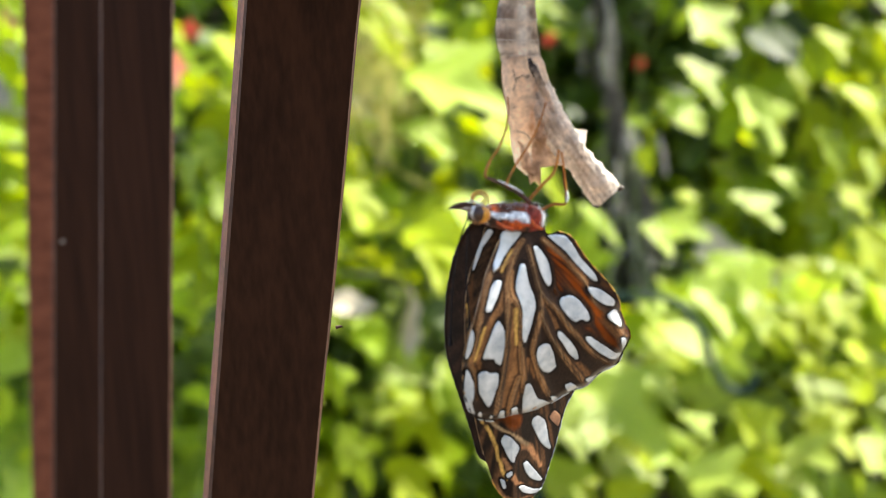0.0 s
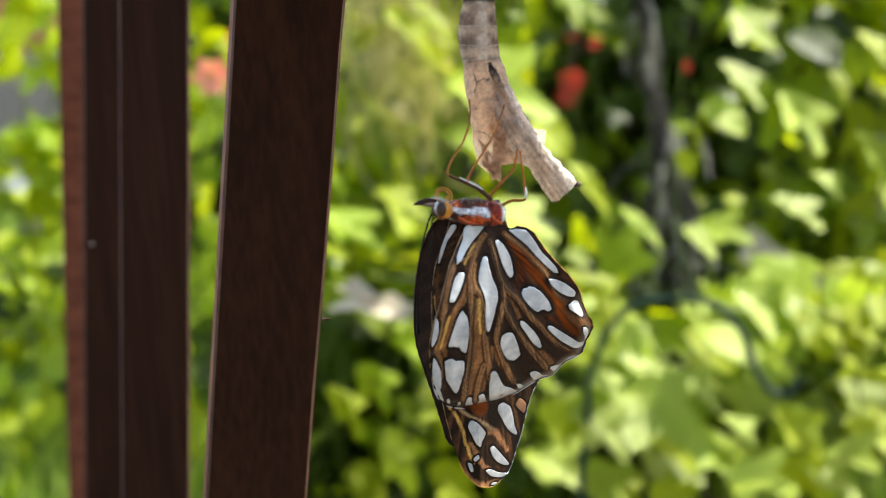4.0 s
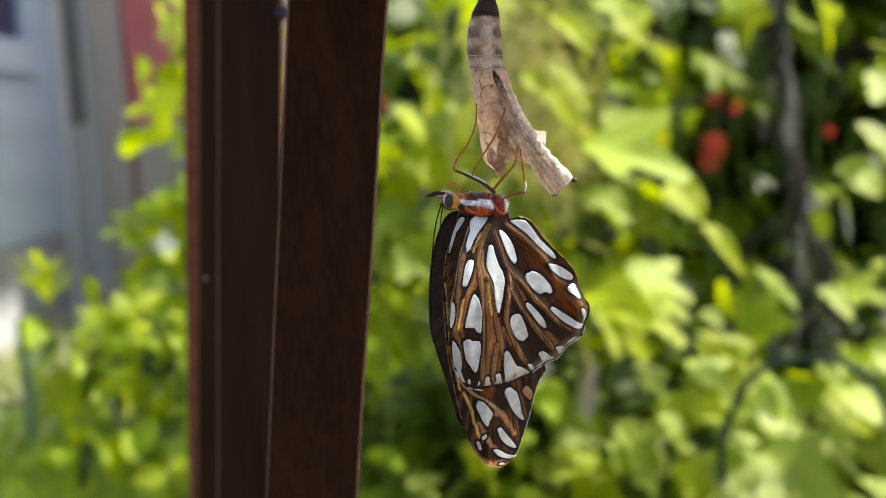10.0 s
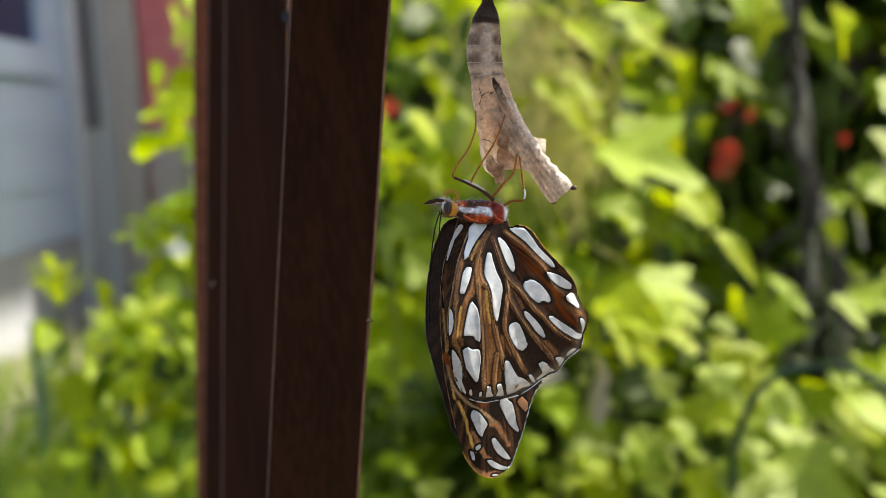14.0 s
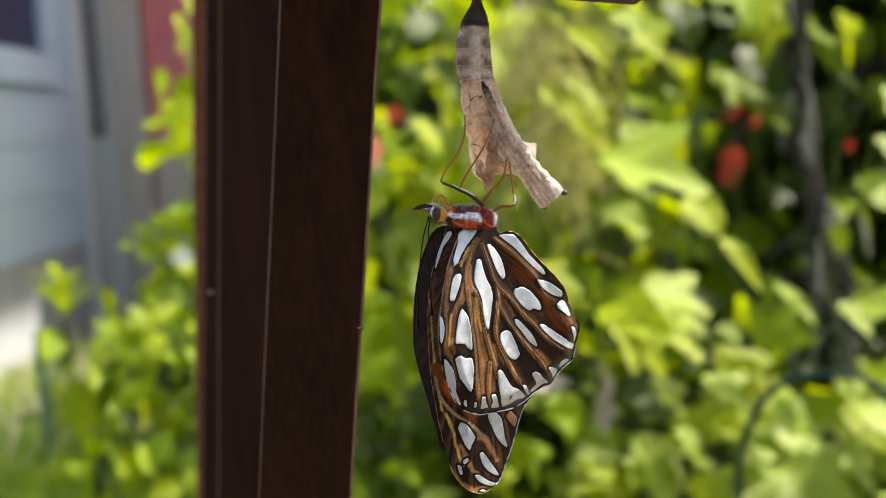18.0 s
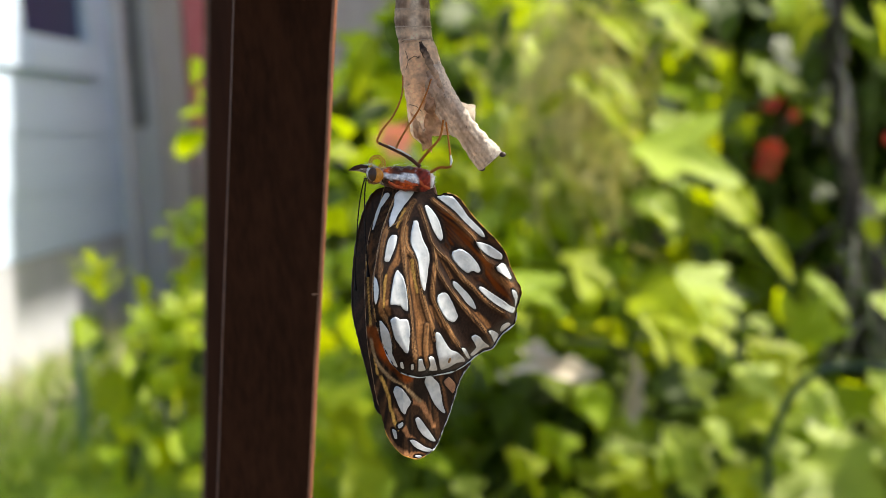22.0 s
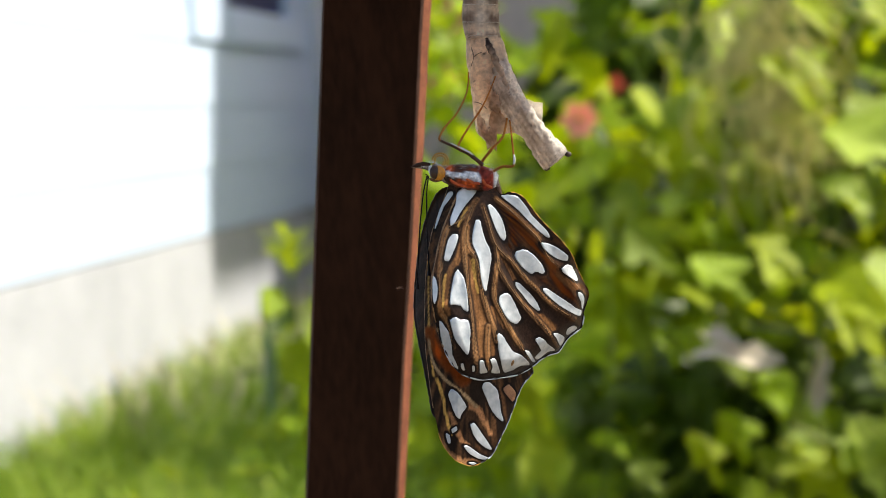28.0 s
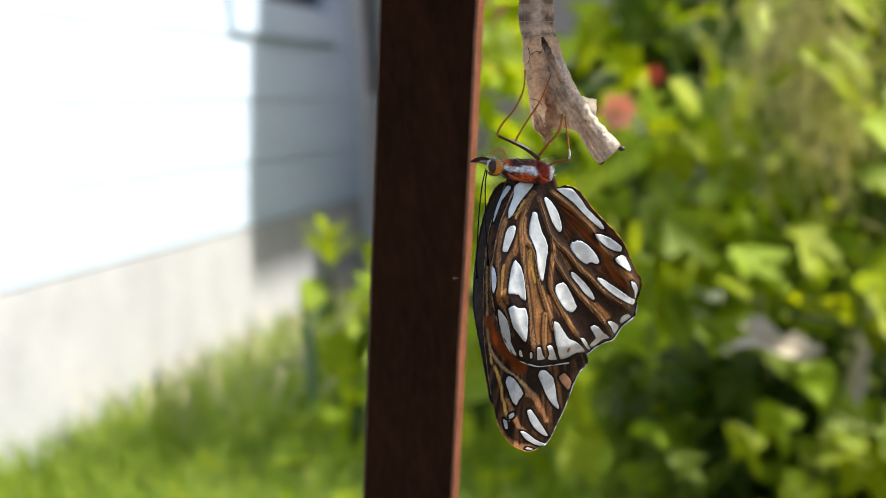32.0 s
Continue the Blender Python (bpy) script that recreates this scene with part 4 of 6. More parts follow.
def leg(points, depth, r0, r1, label, mat):
    bm = bmesh.new()
    n = 28
    tube(bm, smooth_path(points, depth, n), [0.78 * (r0 + (r1 - r0) * k / (n - 1)) * MM * (1.25 if k % 9 == 8 else 1.0) for k in range(n)], 7)
    return part("leg", bm, mat, butterfly, label)


leg([(7.0, 1.2), (5.3, 2.5), (3.5, 3.45), (0.75, 4.7)], [-0.6, -1.4, -1.8, -1.9], 0.42, 0.24, "dark brown upper leg", leg_dark)
leg([(0.75, 4.7), (0.6, 5.2), (1.5, 6.83), (3.1, 8.7), (4.45, 11.3), (4.9, 13.3), (4.95, 15.1)], [-1.9, -1.8, -1.2, -0.4, 0.4, 0.9, 1.2], 0.24, 0.13, "orange brown leg", leg_orange)
leg([(6.8, 1.6), (8.3, 3.5), (9.9, 5.3), (10.5, 8.0)], [-0.6, -1.6, -2.2, -2.4], 0.3, 0.2, "brown leg", leg_orange)
leg([(5.4, 2.4), (3.7, 3.6), (3.4, 4.1), (4.66, 6.3), (6.8, 9.5), (8.0, 12.0), (8.8, 14.1)], [-1.2, -1.9, -2.1, -2.3, -2.7, -2.8, -2.7], 0.26, 0.13, "orange leg", leg_orange)
leg([(8.6, 0.3), (9.9, 0.95), (11.3, 0.95), (11.55, 1.7), (11.24, 4.7), (10.9, 7.7)], [-0.4, -1.0, -1.6, -1.9, -2.2, -2.3], 0.3, 0.15, "orange leg", leg_orange)

# the femur's highlight laid on as a white strip, and a white knee patch
for pts, dep, r in ((((2.2, 4.35), (4.2, 3.4), (5.6, 2.6)), (-2.15, -2.05, -1.75), 0.16), (((11.45, 1.2), (11.6, 1.8), (11.5, 2.7)), (-2.0, -2.15, -2.3), 0.20)):
    bm = bmesh.new()
    tube(bm, smooth_path(pts, list(dep), 10), [r * MM * (1 - 0.5 * abs(k - 4.5) / 4.5) for k in range(10)], 7)
    part("leg_scales", bm, fur_white, butterfly, "white patch and painted highlight on a leg")

# wing veins and the pale fringe of the margins
for line in HIND_VEINS:
    vein_part(line, near_face, HIND_PIVOT, hindwing, vein_brown, 0.11, 0.07)
ring = [(12.15 + 0.26 * math.cos(a) + 0.10 * math.sin(a), -28.57 + 0.50 * math.sin(a)) for a in (2 * math.pi * k / 10 for k in range(10))]
spot_part("dark_dot", ring, near_face, vein_brown, HIND_PIVOT, hindwing, 0.10)


def fringe(outline, face, lo, hi, parent, mat, r, out=0.0):
    edge = spline(outline, 150, True)
    cx, cz = sum(p.x for p in edge) / 150, sum(p.y for p in edge) / 150
    pts = [p + (p - Vector((cx, cz))).normalized() * out for p in edge[int(lo * 150):int(hi * 150)]]
    bm = bmesh.new()
    tube(bm, [((p.x - HIND_PIVOT[0]) * MM, (face(p.x, p.y) + 0.05 - HIND_PIVOT[1]) * MM, (p.y - HIND_PIVOT[2]) * MM) for p in pts], [r * MM * (0.7 + 0.3 * math.sin(k * 1.7)) if not out else r * MM * max(0.15, 0.75 + 0.9 * noise.noise(Vector((k * 0.31, 2.0, 0.0)))) for k in range(len(pts))], 6)
    part("margin", bm, mat, parent)


fringe(HIND_OUTLINE, near_face, 0.20, 0.63, hindwing, margin_black, 0.17)
fringe(HIND_OUTLINE, near_face, 0.24, 0.57, hindwing, silver, 0.14, 0.12)
fringe(HIND_OUTLINE, near_face, 0.62, 0.88, hindwing, tongue_gold, 0.10)
fringe(HIND_OUTLINE, near_face, 0.0, 0.21, hindwing, vein_brown, 0.14)
fringe(FORE_OUTLINE, fore_face, 0.10, 0.45, forewing, margin_black, 0.18)
fringe(FORE_OUTLINE, fore_face, 0.14, 0.42, forewing, silver, 0.15, 0.12)
fringe(FORE_OUTLINE, fore_face, 0.42, 0.62, forewing, tongue_gold, 0.12)
fringe(FORE_OUTLINE, fore_face, 0.66, 0.98, forewing, vein_brown, 0.10)
fringe(FAR_FORE_OUTLINE, far_face, 0.02, 0.60, far_forewing, vein_black, 0.12)
spot_part("tan_patch", ORANGE_SPOT, fore_face, wing_tan, HIND_PIVOT, forewing)

# the soft lower half of the hindwing curls: it is cut into strips, each stiff, that turn on hinges across the wing
STRIP, STRIPS = 1.5, 5


def hinge_height(u, k):
    return -12.8 - 0.25 * (u - 8.0) - STRIP * k


def strip_of(u, v):
    """0 above the first hinge, then the number of the strip; the last one holds all the rest."""
    return max(0, min(STRIPS, math.floor((hinge_height(u, 0) - v) / STRIP) + 1))


def curl(i, degrees):
    """The turn of strip i, when the wing curls by so many degrees in all."""
    m = Matrix.Identity(4)
    for k in range(i):
        a, b = (Vector((u - HIND_PIVOT[0], near_face(u, hinge_height(u, k)) - HIND_PIVOT[1], hinge_height(u, k) - HIND_PIVOT[2])) * MM for u in (3.0, 17.0))
        at = Matrix.Translation(a)
        m = m @ at @ Matrix.Rotation(radians(degrees / STRIPS), 4, b - a) @ at.inverted()
    return m


def cut_strips(ob, name):
    """Cuts a mesh of the hindwing at the hinges; the pieces below stay parts of the wing."""
    me = ob.data
    co = np.empty(len(me.vertices) * 3, dtype=np.float32)
    me.vertices.foreach_get("co", co)
    co = co.reshape(-1, 3)
    groups = {}
    for p in me.polygons:
        ring = list(p.vertices)
        c = co[ring].mean(0) / MM
        groups.setdefault(strip_of(c[0] + HIND_PIVOT[0], c[2] + HIND_PIVOT[2]), []).append(ring)
    if set(groups) == {0}:
        return []
    paint = {}
    for at in me.color_attributes:
        cols = np.empty(len(me.vertices) * 4, dtype=np.float32)
        at.data.foreach_get("color", cols)
        paint[at.name] = cols.reshape(-1, 4)
    made = []
    for i in sorted(groups):
        used = sorted({v for ring in groups[i] for v in ring})
        back = {v: k for k, v in enumerate(used)}
        piece = bpy.data.meshes.new(name)
        piece.from_pydata([tuple(co[v]) for v in used], [], [[back[v] for v in ring] for ring in groups[i]])
        for key, cols in paint.items():
            at = piece.color_attributes.new(key, "FLOAT_COLOR", "POINT")
            at.data.foreach_set("color", cols[used].ravel())
        piece.materials.append(me.materials[0])
        for p in piece.polygons:
            p.use_smooth = True
        if not made and (i == 0 or ob is not hindwing):
            ob.data, target = piece, ob
        else:
            target = new(name, piece)
            target.parent = hindwing
        made.append((target, i))
    return [(o, i) for o, i in made if i]


SOFT_PIECES = []
for child in list(hindwing.children):
    SOFT_PIECES += cut_strips(child, child.name.split(".")[0])
SOFT_PIECES += cut_strips(hindwing, "wing_panel")

# ---- the empty chrysalis and the crossbar it hangs from ----
# Its space: millimetres from the place where it hangs, x across, y into depth, z up.
HANG = Matrix(((0.99682, -0.00947, 0.07916, 0.0137), (0.00414, 0.99773, 0.06721, 0.2613), (-0.07962, -0.06667, 0.99459, 0.8203), (0, 0, 0, 1)))
chrysalis = thing("chrysalis", "empty split grey-brown papery chrysalis hanging from a bar", "chrysalis", m=HANG)


def shell(name, points, radii, mat, label="", depth=0.0, flat=0.9, rough=0.03, seg=20, n=40, ridge=0.0, seed=1):
    bm = bmesh.new()
    r = spline([(x, 0, 0) for x in radii], n)
    rr = [max(0.05, q.x) * MM * (1 + ridge * math.sin(k * 1.35)) for k, q in enumerate(r)]
    tube(bm, smooth_path(points, depth, n), rr, seg, flat, rough, seed=seed)
    return part(name, bm, mat, chrysalis, label)


shell("stalk", [(0, 0.3), (0.05, -1.2), (0.0, -2.6), (-0.15, -3.9)], [0.5, 0.9, 1.55, 2.1], pupa_dark, "dark stalk at the top", n=16)
PALE, TAUPE, UMBER, GLOW_AMBER = (0.95, 0.84, 0.70), (0.64, 0.49, 0.37), (0.075, 0.048, 0.036), (0.93, 0.70, 0.50)


def case_paint(x, y, z):
    """Smooth taupe rings with dark flank patches beside a pale middle; below, a tan wing sheath, warmed in colour for
    the light through it, with a few dark flecks.
    """
    m = noise.noise(Vector((x * 0.5, y * 0.5, z * 0.5)))
    f = noise.noise(Vector((x * 1.6, y * 1.6, z * 1.2)))
    g = noise.noise(Vector((x * 5.5, y * 5.5, z * 5.0)))
    c = blend(PALE, TAUPE, 0.55 + 0.5 * m + 0.22 * f + 0.06 * g)
    if z > -12.8:
        row = (z + 7.2) / 3.1
        near = math.exp(-((row - round(row)) / 0.34) ** 4)
        flank = min(1.0, max(0.0, (abs(x + 0.15 + 0.3 * f) - 0.70) / 0.5))
        c = blend(c, (0.24, 0.165, 0.125), (0.85 + 0.5 * f) * flank * near)
        c = blend(c, (0.98, 0.90, 0.80), 0.95 * math.exp(-((x + 0.05) / 0.62) ** 4) * (0.35 + 0.65 * near))
        c = blend(c, UMBER, max(0.0, (z + 4.9) / 0.3))
    else:
        # warm tone down the middle: the shell's shine-through put into the colour
        c = blend(c, GLOW_AMBER, 0.85 * math.exp(-((x - 0.2) / 1.9) ** 2) * min(1.0, (-12.8 - z) / 1.5))
        c = blend(c, (0.50, 0.20, 0.07), 0.6 * math.exp(-((x - 1.4) / 0.5) ** 2) * max(0.0, min(1.0, (-16 - z) / 5)) * (0.6 + f))
        c = blend(c, PALE, max(0.0, (-22.5 - z) / 3.0))
        c = blend(c, UMBER, 2.6 * max(0.0, g + 0.5 * f - 0.56))
    return c


def head_paint(x, y, z):
    """Brown skin with crackled edges, pale with rim light put into the colour, and fine brown streaks along it."""
    f = noise.noise(Vector((x * 1.8, y * 1.8, z * 1.8)))
    g = noise.noise(Vector((x * 6.0, y * 6.0, z * 6.0)))
    along = noise.noise(Vector(((x * 0.80 + z * 0.60) * 2.2, y * 1.6, (x - z) * 0.14)))
    # across the case: the upper right edge is painted as the lit one
    side = ((x - 5.8) * 0.80 + (z + 23.8) * 0.60) / 1.9
    c = blend((0.72, 0.60, 0.49), (0.34, 0.25, 0.19), 0.5 + 1.1 * along + 0.12 * g)
    c = blend(c, (0.86, 0.80, 0.73), 1.3 * max(0.0, side - 0.30 + 0.3 * f) + 1.1 * max(0.0, -side - 0.62 + 0.3 * g) + max(0.0, (x - 9.5) / 9.0) + 0.5 * max(0.0, g))
    return blend(c, UMBER, max(0.0, g + 0.6 * f - 0.55) * 2.0 + max(0.0, (x - 12.8) / 0.8))


painted_tube("abdomen_case", [(-0.15, -3.7), (-0.38, -6.1), (-0.45, -8.5), (-0.30, -10.7), (0.1, -13.0)], 0.0, [2.0, 2.42, 2.7, 2.72, 2.55], case_paint, pupa_skin, chrysalis, "ringed grey-brown abdomen", n=50, flat=0.9, lumps=0.10, scale=0.9)
for x, z, r in ((-0.30, -5.6, 2.30), (-0.44, -8.2, 2.68), (-0.28, -10.8, 2.74), (0.08, -12.8, 2.58)):
    bm = bmesh.new()
    ring = [((x + r * math.cos(a)) * MM, r * 0.9 * math.sin(a) * MM, (z + 0.12 * math.cos(2 * a)) * MM) for a in (2 * math.pi * k / 36 for k in range(37))]
    tube(bm, ring, 0.07 * MM, 5, caps=False, side=(0, 0, 1), rough=0.5)
    part("ring", bm, pupa_film, chrysalis)
painted_tube("wing_case", [(0.05, -12.4), (0.7, -15.6), (1.15, -18.6), (0.9, -21.6), (0.75, -24.3), (0.95, -26.6), (1.5, -28.2)], [0, 0, 0.2, 0.3, 0.3, 0.2, 0.0], [2.5, 3.05, 3.0, 2.3, 1.65, 1.35, 0.5], case_paint, pupa_skin, chrysalis, "split wing case with ragged edges", n=70, flat=0.75, lumps=0.14, scale=0.8, seed=3.0)
painted_tube("head_case", [(1.8, -15.6), (2.7, -18.0), (3.9, -20.8), (5.8, -23.8), (8.5, -27.2), (10.8, -29.9), (11.8, -31.0)], [-0.3, -0.6, -0.8, -0.8, -0.8, -0.8, -0.8], [1.4, 2.0, 2.1, 2.05, 1.9, 2.2, 2.1], head_paint, pupa_skin, chrysalis, "brown veined head case, bent aside", n=110, seg=56, flat=0.8, lumps=0.26, scale=1.1, seed=7.0)
painted_tube("ridge", [(0.85, -13.2), (1.5, -14.6), (2.5, -16.6), (3.4, -18.6), (4.2, -20.4), (5.4, -22.4)], [-1.9, -2.3, -2.35, -2.2, -2.1, -1.9], [0.2, 0.48, 0.5, 0.42, 0.34, 0.2], lambda x, y, z: blend(UMBER, TAUPE, 0.15 - (z + 14.2) * 0.30 + noise.noise(Vector((x, y, z)) * 1.7)), pupa_skin, chrysalis, "dark toothed ridge", n=40, seg=14, lumps=0.25, scale=1.8)
painted_tube("head_ridge", [(6.4, -22.0), (7.8, -24.4), (9.6, -26.8), (11.6, -28.9), (12.7, -30.2)], -1.2, [0.2, 0.36, 0.42, 0.42, 0.25], lambda x, y, z: blend((0.70, 0.66, 0.60), TAUPE, 0.3 + noise.noise(Vector((x, y, z)) * 1.5)), pupa_skin, chrysalis, "pale crest", n=36, seg=12, lumps=0.3, scale=1.6)
for pts in (((-1.3, -14.6), (-0.9, -16.0), (-1.2, -17.4)), ((-0.9, -16.0), (0.1, -15.4), (0.7, -15.6)), ((-0.6, -22.6), (0.4, -22.9), (1.2, -23.6))):
    bm = bmesh.new()
    tube(bm, smooth_path(pts, -2.35 if pts[0][1] > -20 else -1.9, 12), [0.05 * MM] * 12, 5, 1.0, 0.4)
    part("crack", bm, pupa_dark, chrysalis, "thin dark crack")
for x, z in ((13.45, -29.95), (10.35, -32.1)):
    bm = bmesh.new()
    ball(bm, (x * MM, -0.8 * MM, z * MM), (0.52 * MM, 0.46 * MM, 0.42 * MM), sub=2)
    part("knob", bm, pupa_dark, chrysalis, "dark knob")


def film(points, depth, curl=0.6, rough=0.25, seed=3):
    """A torn scrap of thin skin between two curved edges."""
    rng, bm = random.Random(seed), bmesh.new()
    one, two = spline(points[0], 9), spline(points[1], 9)
    rows = [[bm.verts.new(((a.x + (b.x - a.x) * k / 5 + rng.uniform(-rough, rough) * 0.3) * MM, (depth + curl * math.sin(math.pi * k / 5) + rng.uniform(-rough, rough)) * MM, (a.y + (b.y - a.y) * k / 5 + rng.uniform(-rough, rough) * 0.3) * MM)) for k in range(6)] for a, b in zip(one, two)]
    for p, q in zip(rows, rows[1:]):
        for k in range(5):
            bm.faces.new((p[k], p[k + 1], q[k + 1], q[k]))
    bmesh.ops.solidify(bm, geom=bm.faces[:], thickness=0.06 * MM)
    part("torn_film", bm, pupa_film if seed == 3 else pupa_shell, chrysalis, "torn translucent skin")


film((((5.4, -21.4), (7.6, -22.1), (9.3, -22.4)), ((6.2, -24.5), (8.0, -25.3), (9.2, -25.6))), 1.0)
film((((-0.5, -23.6), (0.4, -24.6), (1.0, -25.6)), ((0.2, -27.4), (1.2, -28.2), (2.6, -28.9))), -1.5, -0.5, 0.4, seed=8)
film((((2.0, -20.6), (2.9, -21.2), (3.4, -22.6)), ((1.5, -23.4), (2.4, -24.0), (3.2, -24.4))), -1.9, -0.4, 0.3, seed=9)
film((((1.6, -22.6), (3.4, -23.6), (4.6, -24.6)), ((1.6, -26.6), (3.0, -27.2), (5.6, -27.0))), -0.2, -0.7, seed=4)
film((((0.6, -25.6), (1.8, -26.0), (2.8, -26.0)), ((1.4, -29.6), (2.0, -29.2), (2.8, -29.9))), -0.4, -0.6, seed=5)

cross = pose(0.0137, 0.2613, 0.8203, 0, 0, 0) @ Matrix.Rotation(radians(8.3), 4, "Y")
bm = bmesh.new()
box(bm, (-0.052, -0.0065, 0.0008), (0.0250, 0.0065, 0.0150), 0.0005)
for v in bm.verts:
    v.co += Vector((1, 1, 1)) * 0.00012 * noise.noise(v.co * 700)
bmesh.ops.transform(bm, matrix=cross, verts=bm.verts)
part("crossbar", bm, wood_bar, stand, "dark red-brown crossbar with a worn end", smooth=False)
bm = bmesh.new()
box(bm, (-0.030, 0.0066, 0.0120), (-0.014, 0.0400, 0.0240), 0.0005)
bmesh.ops.transform(bm, matrix=cross, verts=bm.verts)
part("bracket", bm, wood_bar, stand, "dark block that holds the crossbar", smooth=False)
bm = bmesh.new()
ball(bm, (0, 0, 0), (0.0052, 0.0052, 0.0006), sub=4)
for v in bm.verts:
    v.co += Vector((v.co.x, v.co.y, 0)) * 0.35 * noise.noise(v.co * 500) + Vector((0, 0, 0.00012 * noise.noise(v.co * 1500)))
bmesh.ops.transform(bm, matrix=cross @ pose(-0.002, -0.0012, 0.0007), verts=bm.verts)
tagged(new("silk_pad", mesh_of("silk_pad", bm, silk)), "small pale silk pad under the wooden crossbar", "silk pad")


# ---- ground, house, porch ----
bm = bmesh.new()
bmesh.ops.create_grid(bm, x_segments=80, y_segments=80, size=80)
for v in bm.verts:
    v.co.z = GROUND + (0.012 * noise.noise(v.co * 0.7) if v.co.length < 70 else 0)
setting("ground", bm, earth, "dry brown earth under plants and grass", "ground", smooth=True)

WALL_X, SILL, BOARD = -1.05, 0.575, 0.1395
bm = bmesh.new()
box(bm, (WALL_X - 3.2, 0.6, GROUND - 0.05), (WALL_X - 0.022, 4.74, 2.62))
wall_west = setting("wall_west", bm, siding_paint, "white house wall with lapped horizontal siding boards", "house wall")
bm = bmesh.new()
box(bm, (WALL_X - 3.25, 0.55, 2.624), (WALL_X + 0.01, 4.84, 2.76), 0.004)
setting("roof_west", bm, trim_paint, "flat grey roof of the white house", "roof")
bm = bmesh.new()
box(bm, (WALL_X - 0.021, 0.6, GROUND - 0.03), (WALL_X - 0.002, 4.78, SILL - 0.004), 0.002)
setting("trim_footing", bm, concrete, "pale painted concrete footing under the siding", "footing")


def siding_board(y0, y1):
    """One lapped board, thicker at its lower edge."""
    bm = bmesh.new()
    prof = [(-0.021, 0.0), (-0.003, 0.0), (-0.002, 0.002), (-0.006, BOARD + 0.006), (-0.021, BOARD + 0.006)]
    rings = [[bm.verts.new((WALL_X + x, y, z)) for x, z in prof] for y in (y0, y1)]
    for k in range(5):
        bm.faces.new((rings[0][k], rings[0][(k + 1) % 5], rings[1][(k + 1) % 5], rings[1][k]))
    bm.faces.new(list(reversed(rings[0])))
    bm.faces.new(rings[1])
    bmesh.ops.recalc_face_normals(bm, faces=bm.faces)
    return mesh_of("siding_board", bm, siding_paint, False)


full, short, stub = siding_board(0.6, 4.74), siding_board(0.6, 3.585), siding_board(4.53, 4.74)
for k in range(14):
    z = SILL + k * BOARD
    for me in [full] if k < 3 or k > 10 else [short, stub]:
        ob = new("siding_board", me)
        ob.parent, ob.location.z = wall_west, z
bm = bmesh.new()
for lo, hi in (((WALL_X - 0.02, 3.59, 1.0), (WALL_X + 0.008, 3.86, 2.1)), ((WALL_X - 0.02, 4.45, 1.09), (WALL_X + 0.008, 4.525, 2.1)), ((WALL_X - 0.02, 3.86, 1.0), (WALL_X + 0.012, 4.525, 1.085)), ((WALL_X - 0.02, 3.86, 2.03), (WALL_X + 0.008, 4.45, 2.1))):
    box(bm, lo, hi, 0.003)
window_1 = setting("window_1", bm, siding_paint, "house window with a white wooden frame", "window")
bm = bmesh.new()
box(bm, (WALL_X - 0.020, 3.862, 1.087), (WALL_X - 0.014, 4.448, 2.028))
part("pane", bm, glass_dark, window_1, "dark blue window pane", smooth=False)
bm = bmesh.new()
box(bm, (WALL_X - 0.22, 4.742, GROUND), (WALL_X + 0.022, 4.83, 2.62), 0.003)
setting("trim_corner", bm, trim_paint, "grey painted corner board of the house", "corner board")

# the porch behind the corner: grey panel with a dark slit, brown post, red door
bm = bmesh.new()
box(bm, (-2.6, 4.98, GROUND - 0.02), (3.4, 5.10, 2.62))
setting("wall_porch", bm, brown_panel, "brown-grey boarded porch wall", "porch wall")
for x0, x1, z0, z1, y0, mat, name, label in ((-1.20, -0.972, 0.36, 2.5, 4.948, panel_paint, "trim_panel", "pale lilac-grey upright panel on the porch"), (-0.970, -0.886, 0.3, 2.5, 4.92, brown_panel, "trim_post", "brown-grey post of the porch")):
    bm = bmesh.new()
    box(bm, (x0, y0, z0), (x1, 4.979, z1), 0.003)
    setting(name, bm, mat, label, "porch trim")
bm = bmesh.new()
box(bm, (-1.058, 4.940, 0.868), (-1.005, 4.947, 1.9), 0.002)
setting("window_2", bm, slit_glass, "narrow dusty grey window slit in the porch panel", "window")
bm = bmesh.new()
box(bm, (-0.879, 4.94, 0.42), (-0.566, 4.979, 2.3), 0.004)
door_1 = setting("door_1", bm, red_paint, "red painted porch door with a dull brown lower panel", "door")
bm = bmesh.new()
box(bm, (-0.872, 4.928, 0.44), (-0.575, 4.939, 0.855), 0.003)
part("lower_panel", bm, brown_panel, door_1, "brown lower door panel", smooth=False)
# an added, unseen flat roof cut along the sun's way: it shades the upper siding near the corner, and the sun passes
# below it
ROOF_Z = 6.0
sun_way = Vector((math.sin(radians(SUN_AZ)), math.cos(radians(SUN_AZ)), 0)) / math.tan(radians(SUN_EL))
bm = bmesh.new()
corners = [Vector((WALL_X, y, 0)) + sun_way * (ROOF_Z - z) for y, z in ((4.45, 2.9), (6.2, 2.9), (6.2, 0.45), (3.63, 0.45))]
rings = [[bm.verts.new((c.x, c.y, ROOF_Z + h)) for c in corners] for h in (0.0, 0.14)]
bm.faces.new(list(reversed(rings[0])))
bm.faces.new(rings[1])
for k in range(4):
    bm.faces.new((rings[0][k], rings[0][(k + 1) % 4], rings[1][(k + 1) % 4], rings[1][k]))
bmesh.ops.recalc_face_normals(bm, faces=bm.faces)
setting("roof_east", bm, trim_paint, "unseen flat roof added to cast the shade on the siding", "roof")
